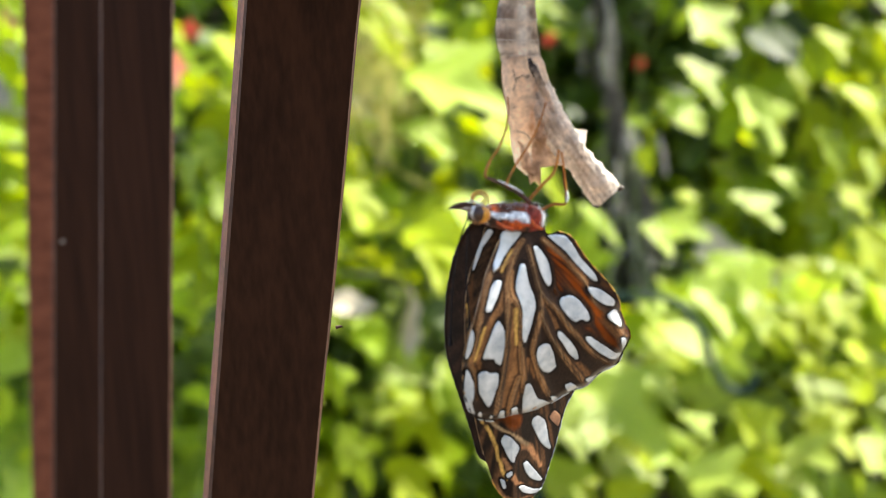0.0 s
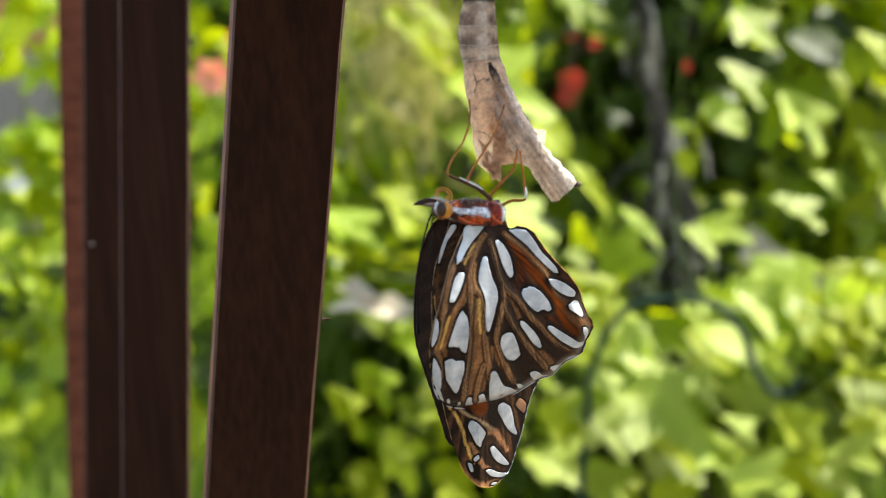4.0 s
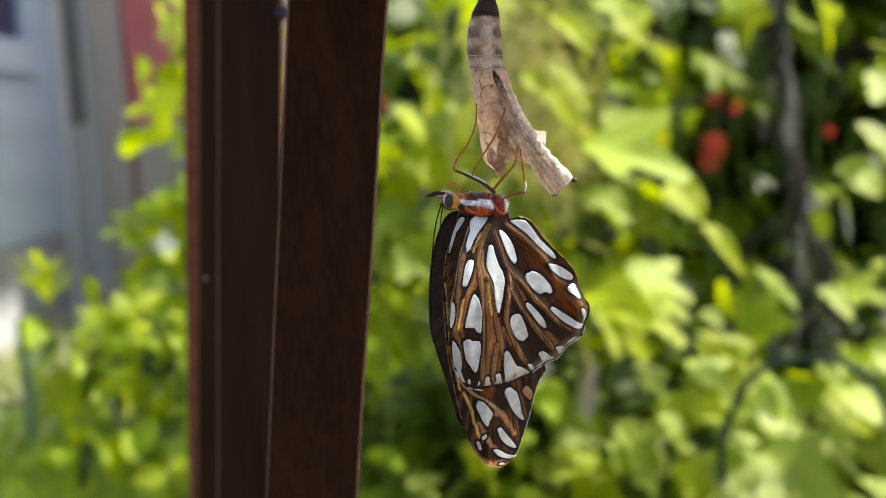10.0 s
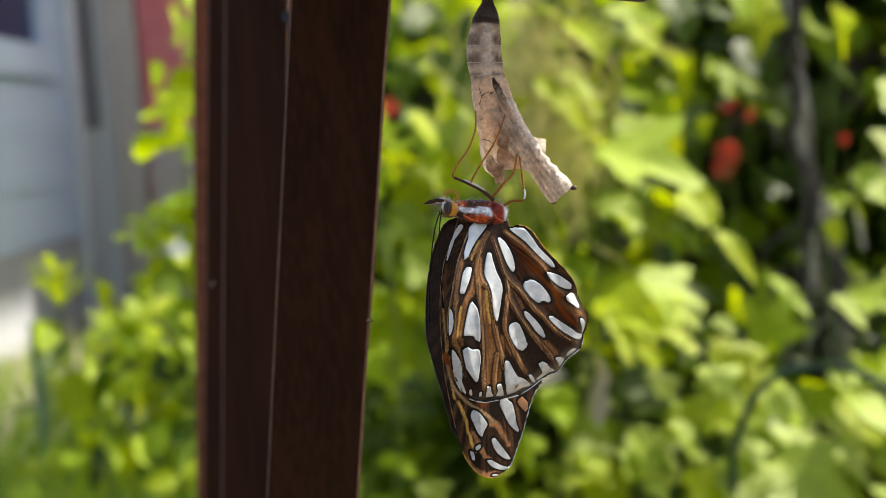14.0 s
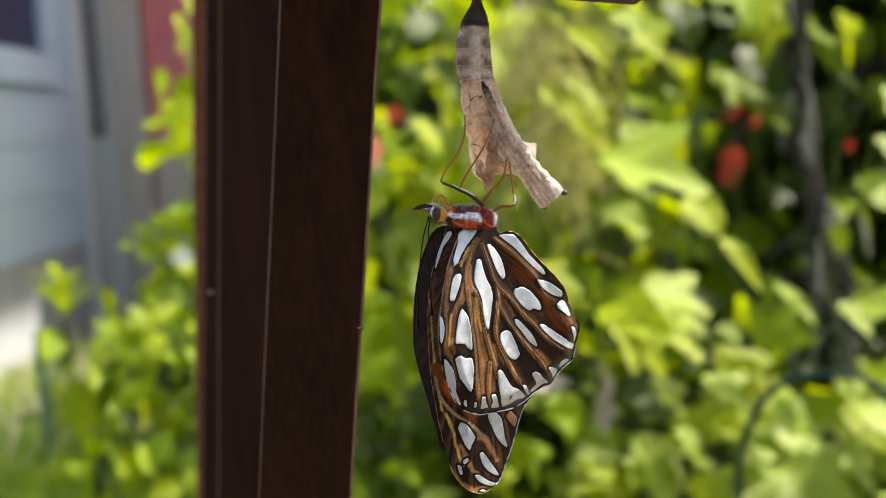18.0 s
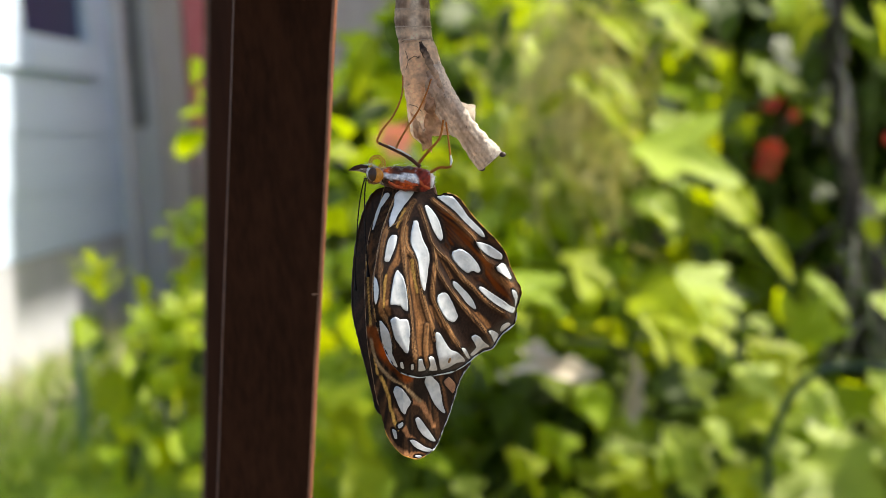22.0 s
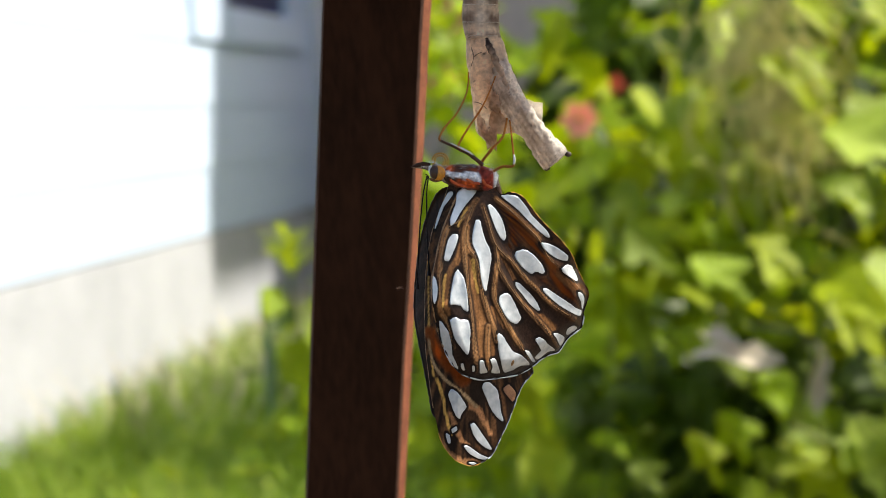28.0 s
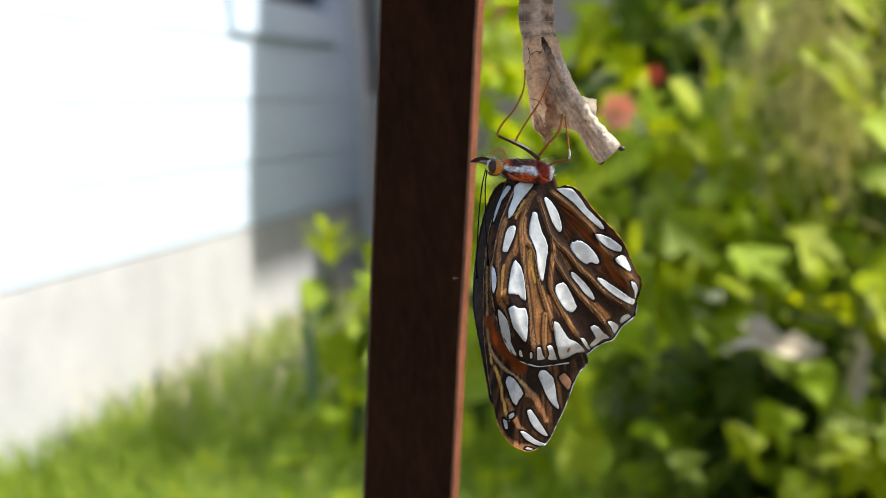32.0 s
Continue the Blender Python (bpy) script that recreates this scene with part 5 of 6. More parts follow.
# added wall that carries the shading roof, out of view
bm = bmesh.new()
box(bm, (corners[0].x + 0.1, corners[1].y - 0.1, GROUND - 0.05), (corners[2].x - 0.1, corners[1].y + 0.8, ROOF_Z - 0.004))
setting("wall_east", bm, siding_paint, "plain white wall added under the unseen shading roof", "house wall")


# ---- leaves ----
def leaf_mesh(name, kind, seed, mat):
    """A leaf one unit long that lies in the xy plane with its stalk's end at the origin, folded and bent."""
    rng = random.Random(seed)
    n, verts, faces = 26, [], []
    if kind == "lobed":
        lobes = [(math.pi / 2, 0.54, 0.36), (math.pi / 2 - 1.05, 0.40, 0.33), (math.pi / 2 + 1.05, 0.40, 0.33)]
    bend, fold, twist = rng.uniform(0.10, 0.4), rng.uniform(0.1, 0.35), rng.uniform(-0.3, 0.3)

    def rim(a):
        if kind == "lobed":
            r = 0.31 + 0.015 * math.sin(9 * a + seed) + max(l * math.exp(-(((a - c + math.pi) % (2 * math.pi) - math.pi) / w) ** 2) for c, l, w in lobes)
            return r * math.cos(a), 0.36 + r * math.sin(a) * 0.98
        if kind == "dry":
            r = 0.42 * (1 + 0.3 * math.sin(3 * a + seed) + 0.15 * math.sin(7 * a))
            return 0.45 * r * math.cos(a), 0.5 + 1.1 * r * math.sin(a)
        if kind == "long":
            s = math.sin(a)
            return 0.17 * math.cos(a) * (1 - 0.25 * s), 0.5 + 0.5 * s
        s = math.sin(a)
        return 0.36 * math.cos(a) * (1 - 0.35 * s), 0.5 + 0.5 * s

    def lift(x, y):
        z = -bend * (y - 0.3) ** 2 + fold * abs(x) + twist * x * y + 0.02 * math.sin(9 * x + 7 * y + seed)
        if kind == "dry":
            z += 1.8 * x * x + 0.05 * math.sin(6 * y + seed)
        return z

    cy = 0.36 if kind == "lobed" else 0.5
    verts.append((0, cy, lift(0, cy) - 0.02))
    for k in (0.5, 1.0):
        for i in range(n):
            x, y = rim(2 * math.pi * i / n)
            x, y = x * k, cy + (y - cy) * k
            verts.append((x, y, lift(x, y)))
    for i in range(n):
        j = (i + 1) % n
        faces.append((0, 1 + i, 1 + j))
        faces.append((1 + i, 1 + n + i, 1 + n + j, 1 + j))
    me = bpy.data.meshes.new(name)
    me.from_pydata(verts, [], faces)
    me.materials.append(mat)
    for p in me.polygons:
        p.use_smooth = True
    return me


LEAVES = {}
for tone, mat in (("mid", leaf_mid), ("yellow", leaf_yellow), ("pale", leaf_pale), ("dark", leaf_shaded), ("dry", leaf_dry)):
    for kind in ("lobed", "ovate", "long", "dry"):
        if (kind == "dry") != (tone == "dry"):
            continue
        LEAVES[tone, kind] = [leaf_mesh("leaf", kind, 10 * k + len(tone), mat) for k in range(3)]


def leaf_turn(rng, face, spread):
    """A leaf's turn: its upper face looks about the given way."""
    n = (Vector(face) + Vector((rng.gauss(0, spread), rng.gauss(0, spread), rng.gauss(0, spread)))).normalized()
    t = Vector((rng.gauss(0, 1), rng.gauss(0, 1), rng.gauss(-0.9, 0.7)))
    t = (t - n * t.dot(n)).normalized()
    x = t.cross(n)
    return Matrix((x, t, n)).transposed()


SKYWARD = (0.45, -0.45, 0.75)


def plant(name, label, category, seed, count, centre, spread, sizes, tones, kinds, group="", face=SKYWARD, wild=0.55, stems=5, gaps=None):
    """A leafy plant: stems from the ground, and leaves one by one about a centre."""
    rng = random.Random(seed)
    ob = thing(name, label, category, group, m=pose(centre[0], centre[1], GROUND))
    c = Vector(centre) - Vector((centre[0], centre[1], GROUND))
    for k in range(stems):
        top = c + Vector((rng.uniform(-1, 1) * spread[0], rng.uniform(-1, 1) * spread[1], rng.uniform(0.2, 1) * spread[2]))
        root = Vector((rng.uniform(-0.1, 0.1), rng.uniform(-0.05, 0.05), 0))
        mid = root.lerp(top, 0.5) + Vector((rng.uniform(-0.12, 0.12), rng.uniform(-0.08, 0.08), 0.05))
        bm = bmesh.new()
        tube(bm, spline([root, mid, top], 14), [0.0020 - 0.0010 * i / 13 for i in range(14)], 6)
        part("stem", bm, stem_green, ob)
    made = 0
    while made < count:
        p = c + Vector((rng.gauss(0, 0.55) * spread[0], rng.gauss(0, 0.5) * spread[1], rng.uniform(-1, 1) * spread[2]))
        w = p + Vector((centre[0], centre[1], GROUND))
        if p.z < 0.02 or (gaps and gaps(w)):
            made += 1
            continue
        me = rng.choice(LEAVES[rng.choice(tones), rng.choice(kinds)])
        s = rng.uniform(*sizes)
        lf = new("leaf", me)
        lf.parent = ob
        lf.matrix_basis = Matrix.Translation(p) @ leaf_turn(rng, face, wild).to_4x4() @ Matrix.Diagonal((s, s, s, 1))
        made += 1
    return ob


def thicket(name, label, category, seed, count, lo, hi, sizes, tones, kinds, face=SKYWARD, wild=0.7, keep=None):
    """Uncountable leaves further back, one mesh."""
    rng = random.Random(seed)
    verts, faces, mats, idx = [], [], [], []
    for _ in range(count):
        p = Vector((rng.uniform(lo[0], hi[0]), rng.uniform(lo[1], hi[1]), rng.uniform(lo[2], hi[2])))
        if keep and not keep(p, rng):
            continue
        me = rng.choice(LEAVES[rng.choice(tones), rng.choice(kinds)])
        s = rng.uniform(*sizes)
        m = Matrix.Translation(p) @ leaf_turn(rng, face, wild).to_4x4() @ Matrix.Diagonal((s, s, s, 1))
        o = len(verts)
        verts += [m @ v.co for v in me.vertices]
        if me.materials[0] not in mats:
            mats.append(me.materials[0])
        k = mats.index(me.materials[0])
        for f in me.polygons:
            faces.append([o + i for i in f.vertices])
            idx.append(k)
    me = bpy.data.meshes.new(name)
    me.from_pydata([tuple(v) for v in verts], [], faces)
    for m in mats:
        me.materials.append(m)
    me.polygons.foreach_set("material_index", idx)
    for p in me.polygons:
        p.use_smooth = True
    return tagged(new(name, me), label, category, kind="stuff")


def patches(p, rng, scale=2.2, cut=0.05, seed=0.0):
    return noise.noise(Vector((p.x * scale, p.y * scale, p.z * scale + seed))) > cut + rng.uniform(-0.15, 0.15)


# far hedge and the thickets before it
# the "dark" tone brings the shade of deep foliage in its colour
thicket("hedge", "tall green hedge behind the garden, shade in its dark leaf colour", "hedge", 1, 2600, (-0.9, 4.2, GROUND), (2.4, 4.86, 1.7), (0.10, 0.17), ("dark", "dark", "dark", "dark", "mid"), ("ovate", "lobed"), keep=lambda p, r: p.x > -0.45 and p.z < 0.25 + 1.12 * (p.x + 1.05))
thicket("shrubbery", "sunlit green shrubs in the middle of the garden", "shrubs", 2, 2300, (-0.5, 2.8, GROUND), (1.9, 3.9, 1.5), (0.06, 0.11), ("mid", "mid", "dark", "yellow"), ("ovate", "lobed"), keep=lambda p, r: patches(p, r, 2.2, -0.05) and p.z < 0.30 + 1.06 * (p.x + 1.05) and not (0.30 < p.x < 1.3 and p.z > 0.42) and not (-0.25 < p.x < 0.35 and p.z < 0.42))
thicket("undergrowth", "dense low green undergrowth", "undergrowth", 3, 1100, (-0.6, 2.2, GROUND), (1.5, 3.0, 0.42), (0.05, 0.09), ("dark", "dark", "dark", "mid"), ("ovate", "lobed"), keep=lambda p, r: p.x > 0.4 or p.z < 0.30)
thicket("undergrowth", "deep green low leaves, the vines' shade put into their colour", "undergrowth", 4, 900, (-0.15, 2.3, GROUND), (0.42, 2.8, 0.46), (0.05, 0.09), ("dark", "dark", "dark", "dark", "mid"), ("ovate", "lobed"))

thicket("shrubbery", "green shrubs in half shade behind the woody vine", "shrubs", 5, 380, (0.25, 3.45, 0.35), (1.6, 4.15, 1.35), (0.06, 0.11), ("mid", "dark", "dark"), ("ovate", "lobed"), keep=lambda p, r: patches(p, r, 2.6, -0.05, 4.0))

# vines and bushes that can be told leaf by leaf
VINE = dict(category="vine", group="vines in the garden")
plant("climbing_vine", "climbing vine with pale lobed leaves in sunlight", seed=11, count=130, centre=(0.84, 2.66, 0.62), spread=(0.20, 0.10, 0.42), sizes=(0.07, 0.12), tones=("pale", "mid", "mid", "yellow", "dark"), kinds=("lobed", "lobed", "ovate"), gaps=lambda w: w.x < 0.70 and w.z > 0.5, **VINE)
plant("climbing_vine", "climbing vine with yellow-green leaves in full sun", seed=12, count=110, centre=(0.90, 2.60, 0.66), spread=(0.14, 0.10, 0.42), sizes=(0.06, 0.11), tones=("yellow", "mid", "yellow", "pale", "yellow"), kinds=("lobed", "ovate"), **VINE)
plant("climbing_vine", "low vine with pale green rounded leaves", seed=13, count=190, centre=(0.66, 2.24, 0.29), spread=(0.27, 0.10, 0.19), sizes=(0.06, 0.10), tones=("pale", "yellow", "mid", "pale"), kinds=("ovate", "lobed", "lobed"), gaps=lambda w: w.x < 0.34, **VINE)
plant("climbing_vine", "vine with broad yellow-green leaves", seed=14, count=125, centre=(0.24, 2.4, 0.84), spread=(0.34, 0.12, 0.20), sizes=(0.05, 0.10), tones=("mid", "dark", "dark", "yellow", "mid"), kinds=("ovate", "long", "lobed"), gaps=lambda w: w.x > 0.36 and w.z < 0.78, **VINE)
plant("climbing_vine", "vine with deep green leaves, shade put into their colour", seed=15, count=130, centre=(0.16, 2.42, 0.56), spread=(0.26, 0.13, 0.22), sizes=(0.05, 0.10), tones=("mid", "dark", "dark", "mid"), kinds=("ovate", "lobed"), gaps=lambda w: w.x > 0.34 and w.z > 0.48, **VINE)
plant("climbing_vine", "sunlit vine with small lime leaves", seed=19, count=95, centre=(0.0, 2.27, 0.66), spread=(0.17, 0.08, 0.17), sizes=(0.045, 0.085), tones=("mid", "yellow", "mid", "yellow", "pale"), kinds=("ovate", "lobed"), **VINE)
plant("climbing_vine", "vine with small bright leaves beside the house", seed=16, count=150, centre=(-0.335, 2.5, 0.62), spread=(0.06, 0.10, 0.40), sizes=(0.035, 0.07), tones=("mid", "yellow", "yellow", "mid"), kinds=("ovate", "lobed"), **VINE)
plant("garden_bush", "low leafy bush in front of the footing", "bush", 17, 230, (-0.42, 2.3, 0.36), (0.15, 0.15, 0.23), (0.04, 0.075), ("mid", "yellow", "mid", "mid", "pale", "dark"), ("ovate", "long"), gaps=lambda w: w.x < -0.62)
plant("garden_bush", "leafy green bush that rises beside the house corner", "bush", 20, 90, (-0.41, 2.5, 0.56), (0.10, 0.10, 0.16), (0.035, 0.065), ("mid", "yellow", "pale", "mid"), ("ovate", "lobed"), gaps=lambda w: w.x < -0.58)
plant("garden_bush", "yellow-green bush with upright leaves", "bush", 18, 110, (-0.57, 2.62, 0.34), (0.07, 0.12, 0.20), (0.03, 0.05), ("yellow", "mid", "mid"), ("ovate", "long"), gaps=lambda w: w.x < -0.66 or w.z > 0.5)


# ---- grass ----
def grass(name, label, seed, count, lo, hi, heights, mat, keep=None):
    rng = random.Random(seed)
    verts, faces = [], []
    for _ in range(count):
        x, y = rng.uniform(lo[0], hi[0]), rng.uniform(lo[1], hi[1])
        if keep and not keep(x, y, rng):
            continue
        h, w = rng.uniform(*heights), rng.uniform(0.0022, 0.0045)
        a, lean = rng.uniform(0, 6.28), rng.uniform(0.15, 0.95) * h
        dx, dy = math.cos(a), math.sin(a)
        o = len(verts)
        for k in (0, 0.5, 0.8):
            px, py, pz = x + dx * lean * k * k, y + dy * lean * k * k, GROUND + h * k
            verts += [(px - dy * w * (1 - k * 0.6), py + dx * w * (1 - k * 0.6), pz), (px + dy * w * (1 - k * 0.6), py - dx * w * (1 - k * 0.6), pz)]
        verts.append((x + dx * lean, y + dy * lean, GROUND + h * 0.97))
        faces += [(o, o + 1, o + 3, o + 2), (o + 2, o + 3, o + 5, o + 4), (o + 4, o + 5, o + 6)]
    me = bpy.data.meshes.new(name)
    me.from_pydata(verts, [], faces)
    me.materials.append(mat)
    return tagged(new(name, me), label, "grass", kind="stuff")


grass("grass", "bright green tall grass along the house", 21, 52000, (-1.045, 1.3), (-0.1, 4.4), (0.14, 0.30), grass_green, keep=lambda x, y, r: x < -0.22 + r.gauss(0, 0.06))
grass("dry_grass", "thin straw-coloured grass by the footing", 22, 900, (-1.04, 2.5), (-0.70, 4.4), (0.16, 0.36), dry_grass)

thicket("weeds", "small leafy green weeds among the grass", "weeds", 23, 3600, (-1.03, 1.5, GROUND), (-0.36, 4.2, GROUND + 0.27), (0.022, 0.050), ("mid", "mid", "dark", "yellow"), ("ovate", "long", "lobed"), keep=lambda p, r: patches(p, r, 5.0, 0.0, 7.0) and p.z < GROUND + 0.21 + 0.06 * (p.x + 1.03) / 0.6)


# ---- single plants and garden things that stand out ----
def trunk(name, points, r0, r1, mat, label, category, rough=0.18, seed=1):
    bm = bmesh.new()
    n = 40
    tube(bm, spline(points, n), [(r0 + (r1 - r0) * k / (n - 1)) for k in range(n)], 9, 1.0, rough, seed=seed)
    return tagged(new(name, mesh_of(name, bm, mat)), label, category)


old_vine = thing("woody_vine", "old grey twisted woody vine with peeling bark", "vine", m=pose(0.50, 2.42, GROUND))
for k, (dx, dy, r, mat) in enumerate(((0.003, -0.014, 0.0080, bark_sunlit), (-0.014, 0.006, 0.009, bark), (0.009, 0.006, 0.006, bark), (-0.006, -0.012, 0.0042, bark_sunlit))):
    bm = bmesh.new()
    pts = [(-0.01 + dx * 2, dy, 0.0), (0.012 + dx, dy, 0.22), (0.034 + dx * 1.6, dy - 0.01, 0.40), (0.030 - dx * 0.4, -dy - 0.012, 0.455), (0.018 + dx, dy - 0.01, 0.52), (0.006 - dx * 0.6, -dy, 0.575), (-0.002 + dx, dy, 0.64), (-0.006 - dx * 0.4, -dy, 0.70), (-0.004 + dx, dy, 0.77), (-0.002 - dx * 0.4, -dy, 0.86), (-0.01 + dx, 0.0, 1.3)]
    way = spline(pts, 90)
    tube(bm, way, [r * (1.0 + 0.35 * noise.noise(Vector((i * 0.35, k * 3.0, 0.0)))) for i in range(90)], 9, 1.0, 0.22, seed=k)
    part("trunk", bm, mat, old_vine)
rng = random.Random(31)
for k in range(110):
    low = k < 74
    z = rng.uniform(0.36, 0.55) if low else rng.uniform(0.55, 0.86)
    mid = 0.030 - 0.10 * max(0.0, z - 0.40) if z < 0.70 else -0.002
    bm = bmesh.new()
    p = Vector((mid - (0.016 if low else 0.004) + rng.gauss(0, 0.020 if low else 0.006), rng.gauss(-0.015, 0.012), z))
    sway = rng.gauss(0, 0.022 if low else 0.010)
    tube(bm, spline([p, p + Vector((sway, -0.008, -0.03)), p + Vector((sway * 1.4, -0.008, -rng.uniform(0.05, 0.10)))], 6), [0.002, 0.003, 0.0032, 0.0026, 0.0018, 0.0008], 5)
    part("bark_shred", bm, bark_sunlit if k % 5 == 0 else bark, old_vine)

bm = bmesh.new()
tube(bm, spline([(0.268, 1.86, 0.1), (0.272, 1.862, 0.22), (0.276, 1.863, 0.317), (0.286, 1.867, 0.366), (0.292, 1.872, 0.416), (0.312, 1.876, 0.464), (0.343, 1.878, 0.496), (0.382, 1.877, 0.503), (0.433, 1.874, 0.496), (0.465, 1.866, 0.465), (0.478, 1.858, 0.418), (0.493, 1.853, 0.392), (0.515, 1.85, 0.39), (0.524, 1.852, 0.408)], 70), 0.0046, 10)
tagged(new("garden_hoop", mesh_of("garden_hoop", bm, hose_green)), "dark green hose bent into a hoop among the leaves", "hose")


def lone_leaf(parent, at, size, n, along, me):
    n = Vector(n).normalized()
    t = Vector(along)
    t = (t - n * t.dot(n)).normalized()
    lf = new("leaf", me)
    lf.parent = parent
    lf.matrix_basis = Matrix.Translation(at) @ Matrix((t.cross(n), t, n)).transposed().to_4x4() @ Matrix.Diagonal((size, size, size, 1))
    return lf


LEAF_TURN = random.Random(81)


def grow(vine, base, tip, tone, kind):
    """One leaf of a vine from its stalk's end to its tip, its face turned up to the light, with a thin stalk."""
    base, tip = Vector(base), Vector(tip)
    r = LEAF_TURN
    face = (0.40 + r.gauss(0, 0.25), -0.55 + r.gauss(0, 0.2), 0.72 + r.gauss(0, 0.2))
    lone_leaf(vine, base, (tip - base).length * (0.95 if kind == "lobed" else 0.90), face, tip - base, LEAVES[tone, kind][r.randrange(3)])
    bm = bmesh.new()
    back = base + Vector((r.uniform(-0.05, 0.05), 0.06, r.uniform(-0.09, -0.02)))
    tube(bm, spline([base, base.lerp(back, 0.5) + Vector((0, 0, 0.015)), back], 6), 0.0012, 5)
    part("stalk", bm, stem_green, vine)


def shoot(label, at, *ways):
    """A vine with winding green stems that carry broad leaves."""
    ob = thing("broad_leaf_vine", label, "vine", "vines in the garden", m=pose(at[0], at[1], GROUND))
    for way in ways:
        bm = bmesh.new()
        tube(bm, spline(way, 34), 0.0014, 6)
        part("stem", bm, stem_green, ob)
    return ob


right_vine = shoot("vine with broad lobed pale and yellow leaves in full sun", (0.75, 2.05), [(0, 0, 0), (0.05, 0, 0.3), (-0.05, 0, 0.55), (0.0, 0, 0.8)], [(0, 0, 0), (-0.15, 0, 0.25), (-0.3, 0, 0.4), (-0.28, 0, 0.75)], [(0, 0, 0), (0.08, 0, 0.2), (0.1, 0, 0.45)])
broad_vine = shoot("vine shoot with broad pale lobed leaves hanging in the sun", (0.27, 2.15), [(0, 0.05, 0), (-0.1, 0, 0.4), (-0.06, -0.05, 0.68), (-0.03, -0.05, 0.56)], [(0, 0.05, 0), (0.08, 0, 0.2), (0.15, 0, 0.35)])
low_vine = shoot("low vine with broad yellow-green leaves among dry twigs", (0.05, 2.2), [(0, 0.05, 0), (-0.05, 0, 0.3), (0.05, -0.05, 0.5), (0.02, -0.05, 0.72)], [(0, 0.05, 0), (0.08, 0, 0.15), (0.15, 0, 0.28)])
grow(right_vine, (-0.253, -0.091, 0.719), (-0.215, -0.117, 0.670), "pale", "lobed")
grow(right_vine, (-0.189, -0.060, 0.620), (-0.163, -0.088, 0.544), "pale", "lobed")
grow(right_vine, (-0.196, -0.025, 0.493), (-0.161, -0.052, 0.438), "pale", "lobed")
grow(right_vine, (-0.173, -0.100, 0.525), (-0.140, -0.122, 0.497), "pale", "lobed")
grow(right_vine, (-0.308, -0.041, 0.465), (-0.272, -0.066, 0.426), "pale", "ovate")
grow(right_vine, (-0.323, -0.103, 0.562), (-0.309, -0.124, 0.534), "yellow", "ovate")
grow(right_vine, (-0.129, -0.065, 0.637), (-0.113, -0.087, 0.599), "yellow", "ovate")
grow(right_vine, (-0.055, -0.026, 0.610), (-0.017, -0.055, 0.542), "yellow", "ovate")
grow(right_vine, (-0.107, -0.087, 0.684), (-0.084, -0.110, 0.640), "yellow", "lobed")
grow(right_vine, (-0.154, -0.073, 0.363), (-0.117, -0.102, 0.287), "yellow", "lobed")
grow(right_vine, (-0.189, -0.145, 0.361), (-0.170, -0.167, 0.326), "yellow", "ovate")
grow(right_vine, (-0.113, -0.101, 0.374), (-0.079, -0.126, 0.332), "yellow", "lobed")
grow(right_vine, (-0.137, -0.061, 0.270), (-0.106, -0.088, 0.211), "pale", "lobed")
grow(right_vine, (-0.413, -0.102, 0.298), (-0.340, -0.138, 0.202), "pale", "lobed")
grow(right_vine, (-0.388, -0.064, 0.222), (-0.338, -0.095, 0.146), "pale", "lobed")
grow(right_vine, (-0.185, -0.164, 0.215), (-0.148, -0.191, 0.156), "pale", "lobed")
grow(right_vine, (-0.230, -0.112, 0.190), (-0.185, -0.139, 0.140), "yellow", "lobed")
grow(right_vine, (-0.290, -0.034, 0.341), (-0.251, -0.064, 0.264), "pale", "ovate")
grow(right_vine, (-0.334, -0.108, 0.324), (-0.305, -0.133, 0.275), "yellow", "ovate")
grow(right_vine, (-0.078, -0.089, 0.304), (-0.043, -0.113, 0.266), "yellow", "ovate")
grow(right_vine, (-0.082, -0.145, 0.458), (-0.056, -0.171, 0.396), "yellow", "lobed")
grow(right_vine, (-0.105, -0.077, 0.566), (-0.063, -0.102, 0.527), "mid", "lobed")
grow(right_vine, (-0.072, -0.078, 0.195), (-0.039, -0.106, 0.131), "pale", "lobed")
grow(right_vine, (-0.284, -0.076, 0.614), (-0.237, -0.102, 0.572), "pale", "ovate")
grow(right_vine, (-0.078, -0.064, 0.498), (-0.049, -0.087, 0.460), "yellow", "lobed")
grow(right_vine, (-0.306, -0.145, 0.259), (-0.272, -0.169, 0.219), "pale", "lobed")
grow(right_vine, (-0.447, -0.067, 0.343), (-0.406, -0.093, 0.295), "mid", "lobed")
grow(right_vine, (-0.152, -0.005, 0.687), (-0.120, -0.033, 0.614), "dark", "ovate")
grow(right_vine, (-0.057, -0.131, 0.385), (-0.026, -0.158, 0.322), "pale", "lobed")
grow(right_vine, (-0.115, -0.093, 0.241), (-0.081, -0.117, 0.199), "yellow", "lobed")
grow(right_vine, (-0.268, -0.138, 0.345), (-0.233, -0.161, 0.315), "mid", "lobed")
grow(right_vine, (-0.052, -0.087, 0.536), (-0.023, -0.110, 0.498), "pale", "ovate")
grow(right_vine, (-0.200, -0.058, 0.242), (-0.164, -0.083, 0.199), "mid", "lobed")
grow(broad_vine, (-0.124, -0.127, 0.815), (-0.081, -0.146, 0.752), "yellow", "long")
grow(broad_vine, (-0.125, -0.081, 0.758), (-0.064, -0.100, 0.700), "yellow", "long")
grow(broad_vine, (-0.064, -0.035, 0.695), (0.002, -0.052, 0.653), "pale", "lobed")
grow(broad_vine, (-0.101, -0.113, 0.662), (-0.009, -0.134, 0.569), "pale", "lobed")
